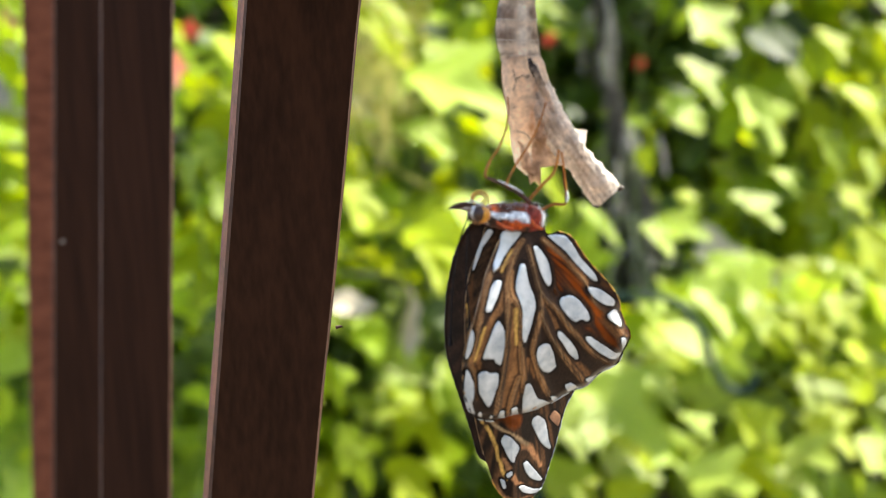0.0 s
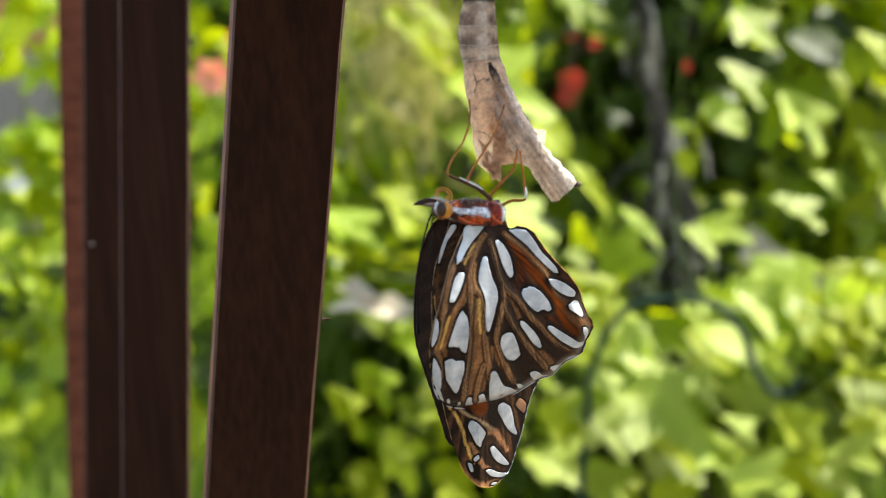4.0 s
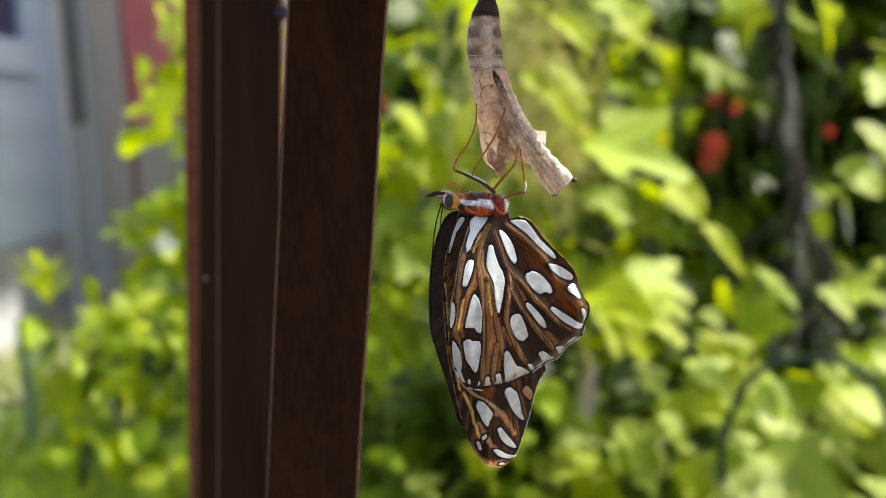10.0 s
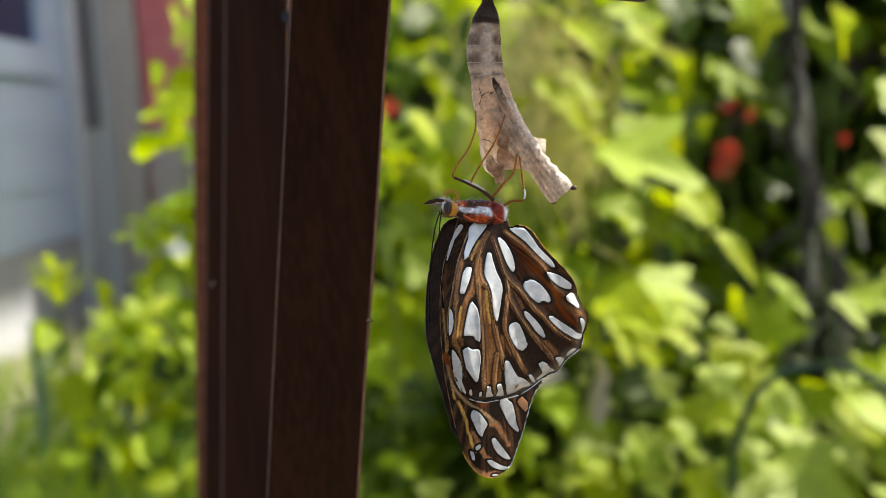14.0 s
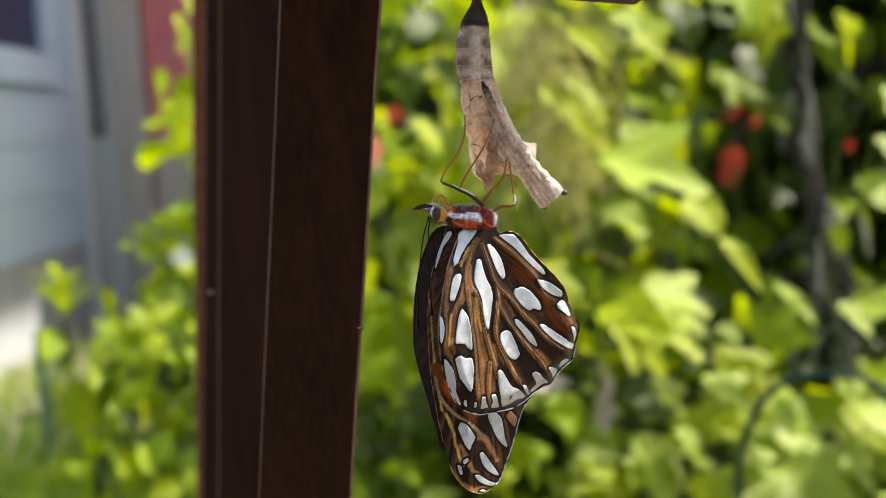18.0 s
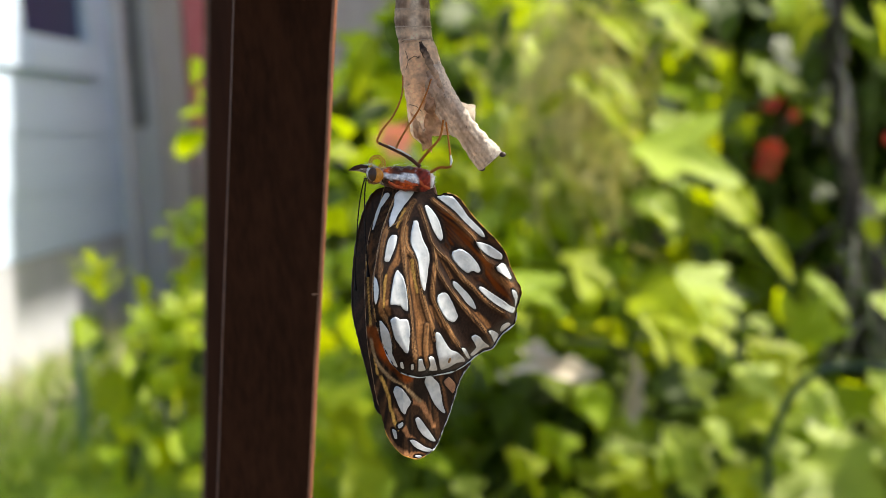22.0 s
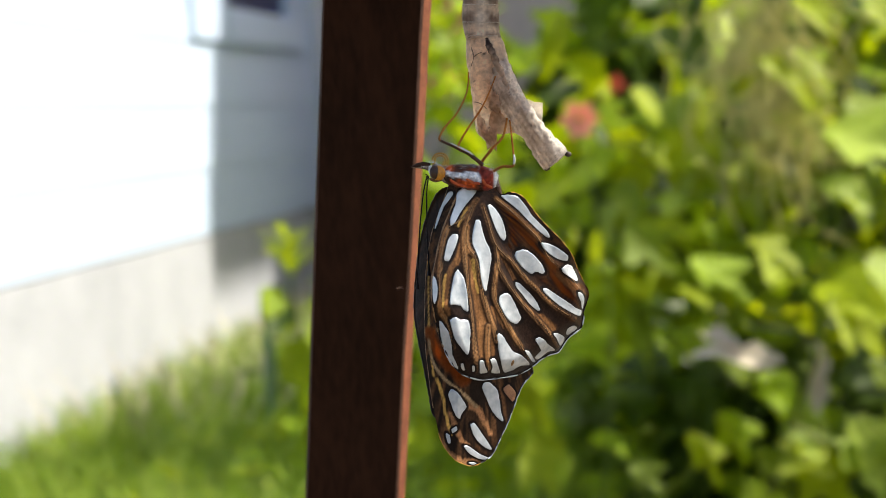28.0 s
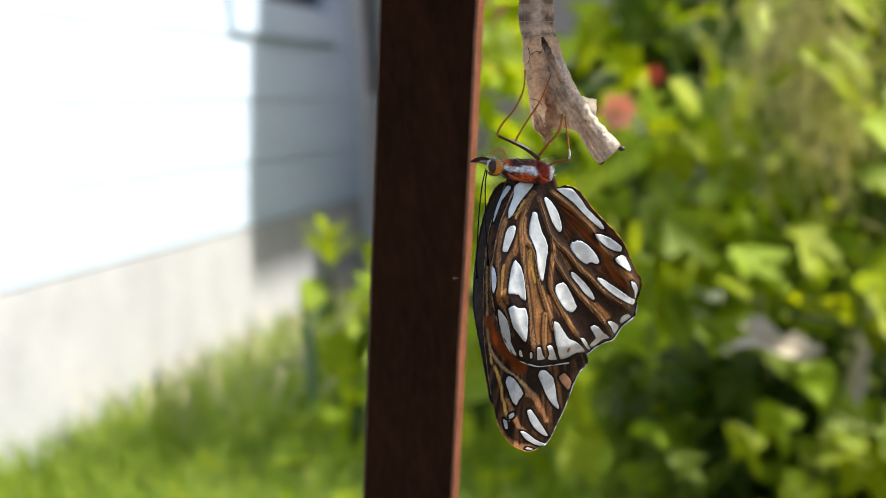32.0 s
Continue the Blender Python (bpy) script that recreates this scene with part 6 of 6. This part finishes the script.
grow(broad_vine, (0.011, -0.066, 0.603), (0.046, -0.085, 0.542), "yellow", "ovate")
grow(broad_vine, (0.035, -0.145, 0.555), (0.075, -0.165, 0.478), "yellow", "long")
grow(broad_vine, (-0.056, -0.099, 0.504), (0.017, -0.116, 0.464), "pale", "lobed")
grow(broad_vine, (-0.081, -0.052, 0.467), (0.002, -0.071, 0.400), "yellow", "lobed")
grow(broad_vine, (0.018, -0.129, 0.426), (0.092, -0.149, 0.355), "yellow", "lobed")
grow(broad_vine, (-0.078, -0.088, 0.316), (-0.032, -0.107, 0.251), "pale", "lobed")
grow(broad_vine, (-0.035, -0.160, 0.350), (0.010, -0.178, 0.298), "yellow", "lobed")
grow(broad_vine, (0.085, -0.111, 0.316), (0.163, -0.133, 0.216), "pale", "lobed")
grow(broad_vine, (0.193, -0.059, 0.333), (0.234, -0.079, 0.259), "yellow", "ovate")
grow(broad_vine, (-0.021, -0.140, 0.274), (0.028, -0.158, 0.230), "yellow", "lobed")
grow(broad_vine, (0.196, -0.075, 0.460), (0.251, -0.093, 0.415), "mid", "lobed")
grow(broad_vine, (0.227, -0.135, 0.659), (0.250, -0.155, 0.593), "pale", "lobed")
grow(broad_vine, (-0.158, -0.112, 0.329), (-0.087, -0.130, 0.288), "pale", "long")
grow(broad_vine, (-0.147, -0.066, 0.274), (-0.096, -0.085, 0.222), "yellow", "ovate")
grow(broad_vine, (-0.036, -0.102, 0.805), (-0.010, -0.120, 0.764), "yellow", "ovate")
grow(broad_vine, (-0.091, -0.067, 0.594), (-0.034, -0.085, 0.551), "mid", "lobed")
grow(broad_vine, (-0.000, -0.158, 0.380), (0.032, -0.175, 0.342), "pale", "ovate")
grow(broad_vine, (0.104, -0.099, 0.491), (0.117, -0.120, 0.404), "mid", "long")
grow(broad_vine, (0.038, -0.135, 0.335), (0.070, -0.154, 0.286), "mid", "lobed")
grow(low_vine, (0.060, -0.117, 0.749), (0.163, -0.123, 0.701), "yellow", "long")
grow(low_vine, (0.110, -0.055, 0.820), (0.153, -0.069, 0.758), "yellow", "long")
grow(low_vine, (0.122, -0.029, 0.459), (0.214, -0.039, 0.380), "yellow", "lobed")
grow(low_vine, (-0.035, -0.120, 0.516), (0.013, -0.135, 0.445), "mid", "lobed")
grow(low_vine, (0.030, -0.061, 0.530), (0.087, -0.072, 0.486), "yellow", "lobed")
grow(low_vine, (0.123, -0.120, 0.596), (0.182, -0.131, 0.552), "pale", "ovate")
grow(low_vine, (0.171, -0.071, 0.501), (0.262, -0.078, 0.452), "pale", "lobed")
grow(low_vine, (0.148, -0.113, 0.315), (0.184, -0.129, 0.241), "pale", "lobed")
grow(low_vine, (0.064, -0.073, 0.309), (0.135, -0.081, 0.284), "pale", "long")
grow(low_vine, (-0.062, -0.156, 0.427), (-0.004, -0.167, 0.376), "mid", "lobed")
grow(low_vine, (0.226, -0.081, 0.266), (0.271, -0.095, 0.211), "pale", "lobed")
grow(low_vine, (0.094, -0.048, 0.253), (0.142, -0.061, 0.208), "yellow", "lobed")
grow(low_vine, (-0.110, -0.126, 0.560), (-0.058, -0.139, 0.502), "mid", "lobed")
grow(low_vine, (-0.095, -0.138, 0.720), (-0.053, -0.151, 0.679), "yellow", "ovate")
grow(low_vine, (0.087, -0.136, 0.281), (0.137, -0.166, 0.212), "yellow", "lobed")
grow(low_vine, (0.016, -0.094, 0.236), (0.061, -0.123, 0.167), "mid", "lobed")
grow(low_vine, (0.067, -0.164, 0.205), (0.121, -0.193, 0.143), "yellow", "lobed")
grow(low_vine, (0.182, -0.137, 0.200), (0.249, -0.168, 0.136), "pale", "lobed")
grow(low_vine, (0.211, -0.190, 0.279), (0.257, -0.218, 0.225), "mid", "lobed")
grow(low_vine, (-0.027, -0.134, 0.200), (0.021, -0.162, 0.146), "yellow", "ovate")
grow(low_vine, (0.123, -0.107, 0.221), (0.171, -0.136, 0.158), "mid", "lobed")
grow(low_vine, (0.269, -0.190, 0.175), (0.316, -0.216, 0.128), "yellow", "lobed")
grow(right_vine, (-0.480, -0.167, 0.295), (-0.426, -0.196, 0.237), "pale", "lobed")
grow(right_vine, (-0.397, -0.129, 0.265), (-0.349, -0.159, 0.193), "yellow", "lobed")
grow(right_vine, (-0.459, -0.079, 0.206), (-0.401, -0.109, 0.145), "pale", "lobed")
grow(right_vine, (-0.397, -0.164, 0.193), (-0.340, -0.191, 0.154), "yellow", "lobed")
grow(right_vine, (-0.316, -0.116, 0.239), (-0.267, -0.145, 0.180), "mid", "lobed")
grow(right_vine, (-0.313, -0.197, 0.205), (-0.253, -0.226, 0.154), "pale", "lobed")
grow(right_vine, (-0.242, -0.146, 0.264), (-0.193, -0.174, 0.212), "yellow", "lobed")
grow(right_vine, (-0.208, -0.109, 0.192), (-0.159, -0.138, 0.132), "pale", "lobed")
grow(right_vine, (-0.341, -0.156, 0.303), (-0.304, -0.180, 0.265), "pale", "ovate")
grow(right_vine, (-0.158, -0.134, 0.239), (-0.116, -0.161, 0.187), "yellow", "lobed")
grow(low_vine, (-0.268, -0.137, 0.378), (-0.204, -0.145, 0.325), "yellow", "lobed")
grow(low_vine, (-0.256, -0.090, 0.306), (-0.198, -0.099, 0.245), "yellow", "lobed")
grow(low_vine, (-0.200, -0.035, 0.228), (-0.144, -0.043, 0.188), "mid", "lobed")
grow(low_vine, (-0.363, -0.139, 0.250), (-0.301, -0.146, 0.208), "yellow", "lobed")
grow(low_vine, (-0.329, -0.153, 0.323), (-0.274, -0.161, 0.281), "mid", "lobed")
grow(low_vine, (-0.296, -0.101, 0.262), (-0.248, -0.111, 0.213), "mid", "lobed")
grow(low_vine, (-0.204, -0.022, 0.399), (-0.154, -0.032, 0.355), "mid", "lobed")
grow(low_vine, (-0.167, -0.100, 0.295), (-0.120, -0.110, 0.253), "mid", "ovate")
grow(low_vine, (-0.324, -0.072, 0.359), (-0.281, -0.083, 0.323), "mid", "ovate")
grow(right_vine, (-0.556, -0.090, 0.325), (-0.528, -0.120, 0.250), "pale", "lobed")
grow(right_vine, (-0.464, -0.060, 0.420), (-0.392, -0.090, 0.379), "yellow", "lobed")
grow(right_vine, (-0.417, -0.070, 0.312), (-0.361, -0.100, 0.242), "pale", "lobed")
grow(right_vine, (-0.473, -0.020, 0.361), (-0.434, -0.050, 0.296), "pale", "lobed")
grow(right_vine, (-0.456, -0.090, 0.364), (-0.424, -0.120, 0.338), "yellow", "ovate")
grow(right_vine, (-0.369, -0.040, 0.358), (-0.312, -0.070, 0.312), "mid", "lobed")
grow(right_vine, (-0.358, -0.100, 0.307), (-0.310, -0.130, 0.251), "pale", "lobed")
grow(right_vine, (-0.501, -0.050, 0.294), (-0.468, -0.080, 0.244), "yellow", "lobed")
grow(right_vine, (-0.402, -0.080, 0.366), (-0.378, -0.110, 0.323), "pale", "ovate")
grow(right_vine, (-0.462, -0.100, 0.294), (-0.423, -0.130, 0.259), "mid", "lobed")
grow(right_vine, (-0.326, -0.030, 0.387), (-0.289, -0.060, 0.349), "pale", "lobed")
grow(right_vine, (-0.579, -0.020, 0.484), (-0.514, -0.050, 0.402), "yellow", "ovate")
grow(right_vine, (-0.634, 0.000, 0.348), (-0.570, -0.030, 0.329), "pale", "ovate")
grow(right_vine, (-0.571, -0.150, 0.347), (-0.531, -0.170, 0.273), "pale", "long")
grow(right_vine, (-0.522, -0.130, 0.347), (-0.486, -0.150, 0.307), "pale", "ovate")
grow(right_vine, (-0.491, -0.130, 0.406), (-0.440, -0.150, 0.368), "pale", "lobed")
grow(right_vine, (-0.482, -0.160, 0.363), (-0.459, -0.180, 0.321), "yellow", "ovate")
grow(right_vine, (-0.520, -0.170, 0.294), (-0.464, -0.190, 0.264), "yellow", "lobed")
grow(right_vine, (-0.624, -0.130, 0.265), (-0.579, -0.150, 0.312), "yellow", "lobed")
grow(right_vine, (-0.642, -0.110, 0.327), (-0.582, -0.130, 0.337), "pale", "long")
grow(right_vine, (-0.583, -0.080, 0.469), (-0.511, -0.100, 0.428), "yellow", "lobed")
grow(right_vine, (-0.538, -0.100, 0.508), (-0.480, -0.120, 0.468), "pale", "long")
grow(right_vine, (-0.463, -0.130, 0.461), (-0.443, -0.150, 0.441), "pale", "ovate")
grow(right_vine, (-0.714, -0.080, 0.339), (-0.665, -0.100, 0.356), "yellow", "long")
grow(right_vine, (-0.544, -0.100, 0.404), (-0.504, -0.120, 0.367), "mid", "lobed")
grow(right_vine, (-0.558, -0.180, 0.286), (-0.531, -0.200, 0.264), "pale", "ovate")
grow(right_vine, (-0.454, -0.150, 0.331), (-0.439, -0.170, 0.284), "pale", "lobed")
grow(right_vine, (-0.659, -0.060, 0.372), (-0.638, -0.080, 0.315), "mid", "ovate")
grow(right_vine, (-0.713, -0.060, 0.462), (-0.716, -0.080, 0.523), "yellow", "long")
grow(right_vine, (-0.646, -0.060, 0.484), (-0.625, -0.080, 0.531), "yellow", "lobed")
grow(low_vine, (0.046, -0.180, 0.382), (0.061, -0.200, 0.309), "mid", "ovate")
grow(low_vine, (-0.007, -0.200, 0.341), (0.018, -0.220, 0.283), "mid", "lobed")
grow(low_vine, (-0.049, -0.210, 0.319), (-0.010, -0.230, 0.266), "yellow", "lobed")
grow(low_vine, (0.073, -0.230, 0.318), (0.121, -0.250, 0.338), "pale", "long")
grow(low_vine, (0.103, -0.240, 0.294), (0.054, -0.260, 0.259), "yellow", "lobed")
grow(low_vine, (-0.256, -0.130, 0.387), (-0.224, -0.150, 0.333), "yellow", "lobed")
grow(low_vine, (-0.271, -0.150, 0.343), (-0.234, -0.170, 0.309), "mid", "lobed")
grow(low_vine, (0.123, -0.250, 0.315), (0.154, -0.270, 0.268), "pale", "lobed")
grow(low_vine, (0.025, -0.230, 0.301), (0.071, -0.250, 0.269), "mid", "lobed")
grow(low_vine, (-0.184, -0.180, 0.287), (-0.224, -0.200, 0.267), "mid", "lobed")
grow(low_vine, (0.002, -0.130, 0.405), (0.025, -0.150, 0.351), "mid", "ovate")
grow(low_vine, (-0.116, -0.200, 0.280), (-0.077, -0.220, 0.258), "mid", "lobed")
grow(low_vine, (0.087, -0.150, 0.361), (0.122, -0.170, 0.395), "mid", "lobed")
grow(low_vine, (-0.268, -0.160, 0.382), (-0.207, -0.180, 0.342), "yellow", "lobed")
grow(low_vine, (-0.243, -0.210, 0.304), (-0.200, -0.230, 0.260), "yellow", "lobed")

dry = thing("dry_leaf_twig", "grey twig with curled dry leaves among green vines", "twig", m=pose(0.05, 1.99, GROUND))
bm = bmesh.new()
tube(bm, spline([(0.02, 0.2, 0.0), (0.05, 0.12, 0.22), (0.085, 0.02, 0.35), (0.10, 0.0, 0.42), (0.03, 0.0, 0.44)], 24), [0.002] * 24, 7, 1.0, 0.2)
part("twig", bm, bark, dry)
for at, size, n, along in (((-0.024, -0.02, 0.410), 0.10, (0.3, -0.6, 0.7), (1, 0, 0.12)), ((0.02, -0.01, 0.415), 0.05, (0.3, -0.7, 0.6), (-0.9, 0, 0.5)), ((0.108, 0.0, 0.408), 0.075, (0.6, -0.75, 0.2), (-0.45, 0, -1))):
    lone_leaf(dry, at, size, n, along, LEAVES["dry", "dry"][1])
dry_two = thing("dry_leaf_twig", "long pale dry leaf hanging on a thin twig", "twig", m=pose(0.70, 2.45, GROUND))
bm = bmesh.new()
tube(bm, spline([(-0.1, 0.1, 0.0), (-0.12, 0.05, 0.25), (-0.09, 0.0, 0.40)], 14), 0.003, 6)
part("twig", bm, bark, dry_two)
lone_leaf(dry_two, (-0.10, -0.03, 0.385), 0.16, (0.3, -0.7, 0.6), (1, 0, -0.75), LEAVES["dry", "dry"][0])


def blossom(name, at, size, mat, label, petals=5, count=1, seed=1, stem=None):
    """A flower on a thin stem: cupped petals round a small heart."""
    rng = random.Random(seed)
    at = Vector(at)
    ob = thing(name, label, "flower", "flowers in the garden", m=pose(at.x, at.y, GROUND))
    bm = bmesh.new()
    tube(bm, spline([(rng.uniform(-0.05, 0.05), 0.05, 0.0), (0.02, 0.03, (at.z - GROUND) * 0.6), (0, 0.006, at.z - GROUND)], 14), 0.0012, 6)
    part("stem", bm, stem_green, ob)
    for f in range(count):
        c = Vector((rng.gauss(0, size * 0.55), rng.gauss(0, 0.01), at.z - GROUND + rng.gauss(0, size * 0.6))) if count > 1 else Vector((0, 0, at.z - GROUND))
        for k in range(petals):
            a = 2 * math.pi * k / petals + rng.uniform(-0.2, 0.2)
            bm = bmesh.new()
            rows = []
            for i in range(6):
                r, w = size * (0.12 + 0.88 * i / 5), size * 0.36 * math.sin(math.pi * (0.12 + 0.8 * i / 5))
                rows.append([bm.verts.new(c + Vector((math.cos(a) * r - math.sin(a) * w * j, -0.25 * size * math.sin(i / 5 * 2) + 0.05 * size * abs(j), math.sin(a) * r + math.cos(a) * w * j))) for j in (-1, 0, 1)])
            for p, q in zip(rows, rows[1:]):
                for j in range(2):
                    bm.faces.new((p[j], p[j + 1], q[j + 1], q[j]))
            part("petal", bm, mat, ob)
        bm = bmesh.new()
        ball(bm, c, (size * 0.14,) * 3, sub=2)
        part("heart", bm, leaf_yellow, ob)
    return ob


blossom("red_flower", (0.510, 3.2, 0.700), 0.020, petal_red, "red flower cluster in the shade of leaves", 5, 7, 41)
blossom("red_flower", (0.517, 3.21, 0.800), 0.017, petal_red, "small upright red flower above a cluster", 5, 4, 42)
blossom("red_flower", (0.558, 3.2, 0.778), 0.010, petal_red, "small red flower beside a cluster", 5, 3, 48)
blossom("red_flower", (0.738, 3.2, 0.722), 0.010, petal_red, "small red flower beside the woody vine", 5, 2, 49)
blossom("pink_flower", (-0.0916, 1.829, 0.788), 0.021, petal_pink, "salmon pink flower in the sun", 6, 1, 43)
blossom("pink_flower", (-0.075, 2.3, 0.83), 0.014, petal_red, "small red-orange flower in the sun", 5, 1, 44)
blossom("pink_flower", (-0.412, 2.979, 0.906), 0.030, petal_magenta, "dull magenta flower in the shade", 6, 1, 47)
blossom("white_flower", (-0.0315, 2.45, 0.668), 0.022, petal_white, "white flower with a pink tinge", 6, 1, 45)
blossom("white_flower", (-0.3747, 2.29, 0.662), 0.015, petal_white, "small white flower by the house", 5, 1, 46)

star = thing("star_leaf_plant", "upright plant with a star of bright green leaves", "plant", m=pose(-0.653, 2.75, GROUND))
bm = bmesh.new()
tube(bm, [(0, 0, 0), (0.01, 0, 0.2), (0, 0, 0.45)], [0.006, 0.005, 0.003], 7)
part("stem", bm, stem_green, star)
rng = random.Random(51)
for k in range(16):
    a = k * 2.4
    lone_leaf(star, (0, 0, 0.425 + 0.006 * k - (0.12 if k < 5 else 0)), (0.085 if k > 4 else 0.05) - 0.002 * k, (math.cos(a) * -0.6, math.sin(a) * -0.6, 0.8), (math.cos(a), math.sin(a), 0.45), LEAVES["yellow" if k % 3 and k > 4 else "mid", "long"][k % 3])
bm = bmesh.new()
box(bm, (-0.672, 2.62, GROUND - 0.02), (-0.656, 2.636, 0.545), 0.003)
tagged(new("garden_stake", mesh_of("garden_stake", bm, stake_green, False)), "faded green garden stake in the grass", "stake")

sunny = thing("yellow_leaf_shoot", "shoot of bright yellow leaves in full sun", "vine", m=pose(0.61, 1.95, GROUND))
bm = bmesh.new()
tube(bm, spline([(0.05, 0.1, 0.0), (0.03, 0.03, 0.2), (0.0, 0.0, 0.34)], 14), 0.002, 6)
part("stem", bm, stem_green, sunny)
rng = random.Random(61)
for k in range(14):
    lone_leaf(sunny, (rng.gauss(0.0, 0.022), rng.gauss(0, 0.02), 0.32 + rng.gauss(0, 0.028)), rng.uniform(0.03, 0.05), (0.5 + rng.gauss(0, 0.2), -0.5, 0.7), (rng.gauss(0, 1), 0, rng.gauss(-0.3, 0.6)), LEAVES["yellow", "ovate"][k % 3])

tuft = thing("dry_seed_tuft", "drooping tuft of pale straw-coloured seed stalks", "dry plant", m=pose(0.105, 2.19, GROUND))
rng = random.Random(71)
for k in range(170):
    root = Vector((rng.gauss(0.0, 0.035), rng.gauss(0.0, 0.02), 0.80 + rng.gauss(-0.05, 0.06)))
    tip = root + Vector((rng.gauss(0.02, 0.04), rng.gauss(0, 0.02), -rng.uniform(0.02, 0.13)))
    mid = root.lerp(tip, 0.45) + Vector((rng.gauss(0, 0.022), 0, rng.gauss(0.01, 0.02)))
    bm = bmesh.new()
    tube(bm, spline([root, mid, tip], 7), [0.0009, 0.0011, 0.0012, 0.0012, 0.0014, 0.0016, 0.0006], 5)
    part("seed_stalk", bm, tuft_straw, tuft)
bm = bmesh.new()
tube(bm, spline([(-0.10, 0.1, 0.0), (-0.06, 0.06, 0.5), (-0.01, 0.02, 0.80)], 16), 0.0022, 6)
part("stem", bm, stem_green, tuft)


def motions():
    """The wings, still soft, swing back as the butterfly rests. Seconds, then degrees of swing, roll and turn about the roots."""
    base = Matrix.Translation(Vector(HIND_PIVOT) * MM)

    def lifted(swing, roll, turn):
        return base @ pose(0, 0, 0, swing, roll, turn)

    hind = [(t, lifted(*row)) for t, *row in HIND_MOVES]
    fore = [(t, lifted(*row)) for t, *row in FORE_MOVES]
    walk(hindwing, hind)
    walk(forewing, fore)
    for ob, i in SOFT_PIECES:
        walk(ob, [(t, curl(i, a)) for t, a in CURLS])
    for ob in (far_forewing, far_hindwing, abdomen):
        walk(ob, fore)


HIND_MOVES = [(0, 4.3, 2.8, -5), (2.5, 4.1, 2.7, -4.8), (4.5, 3.5, 2.5, -4.2), (6, 3.2, 1.9, -3.2), (7, 4, 1.7, -1.6), (7.5, 2.2, -0.7, 1.5), (8, 0.3, -2, 3.3), (9, 0.9, -1.6, 2.7), (12, 1.5, -0.3, 2.2), (14.5, 1.4, -0.3, 2.3), (16.5, 0.9, -0.3, 2.8), (18, 0.2, -0.5, 3.3), (19, 0.8, -0.2, 2.4), (22, 1, -0.3, 3.4), (25, 0.8, -0.3, 4.2), (28, 0.9, -0.3, 4.9), (30, 0.6, -0.3, 5), (31, 0.3, -0.4, 4.6), (32, 0.6, -0.3, 4.6)]
CURLS = [(0, 21), (2.5, 21), (4.5, 19), (6, 17), (7, 17), (8, 17), (9, 17), (12, 12), (14.5, 9), (17, 6), (20, 4), (23, 2), (25, 0), (32, 0)]
FORE_MOVES = [(0, 19.2, -5.3, -2.6), (2.5, 19, -5.3, -2.4), (4.5, 18.2, -5, -1.6), (6, 17.3, -4.7, -0.8), (7, 17, -4.5, -0.6), (7.5, 15.8, -4.2, -0.6), (8, 14.8, -3.9, -0.5), (9, 14.7, -3.8, -0.5), (12, 14.5, -3.5, -0.5), (14.5, 13.4, -2.2, -0.3), (16.5, 12.2, -1.4, 0), (18, 10.8, -1.5, 0.5), (19, 10.3, -1.7, 0.8), (22, 9.8, -0.6, 0.2), (25, 8.4, 0.3, 0.4), (28, 6.6, 1.1, -0.6), (30, 5, 1.5, -1.6), (31, 3.5, 1.3, -1.6), (32, 4.8, 1.5, -1.6)]

motions()
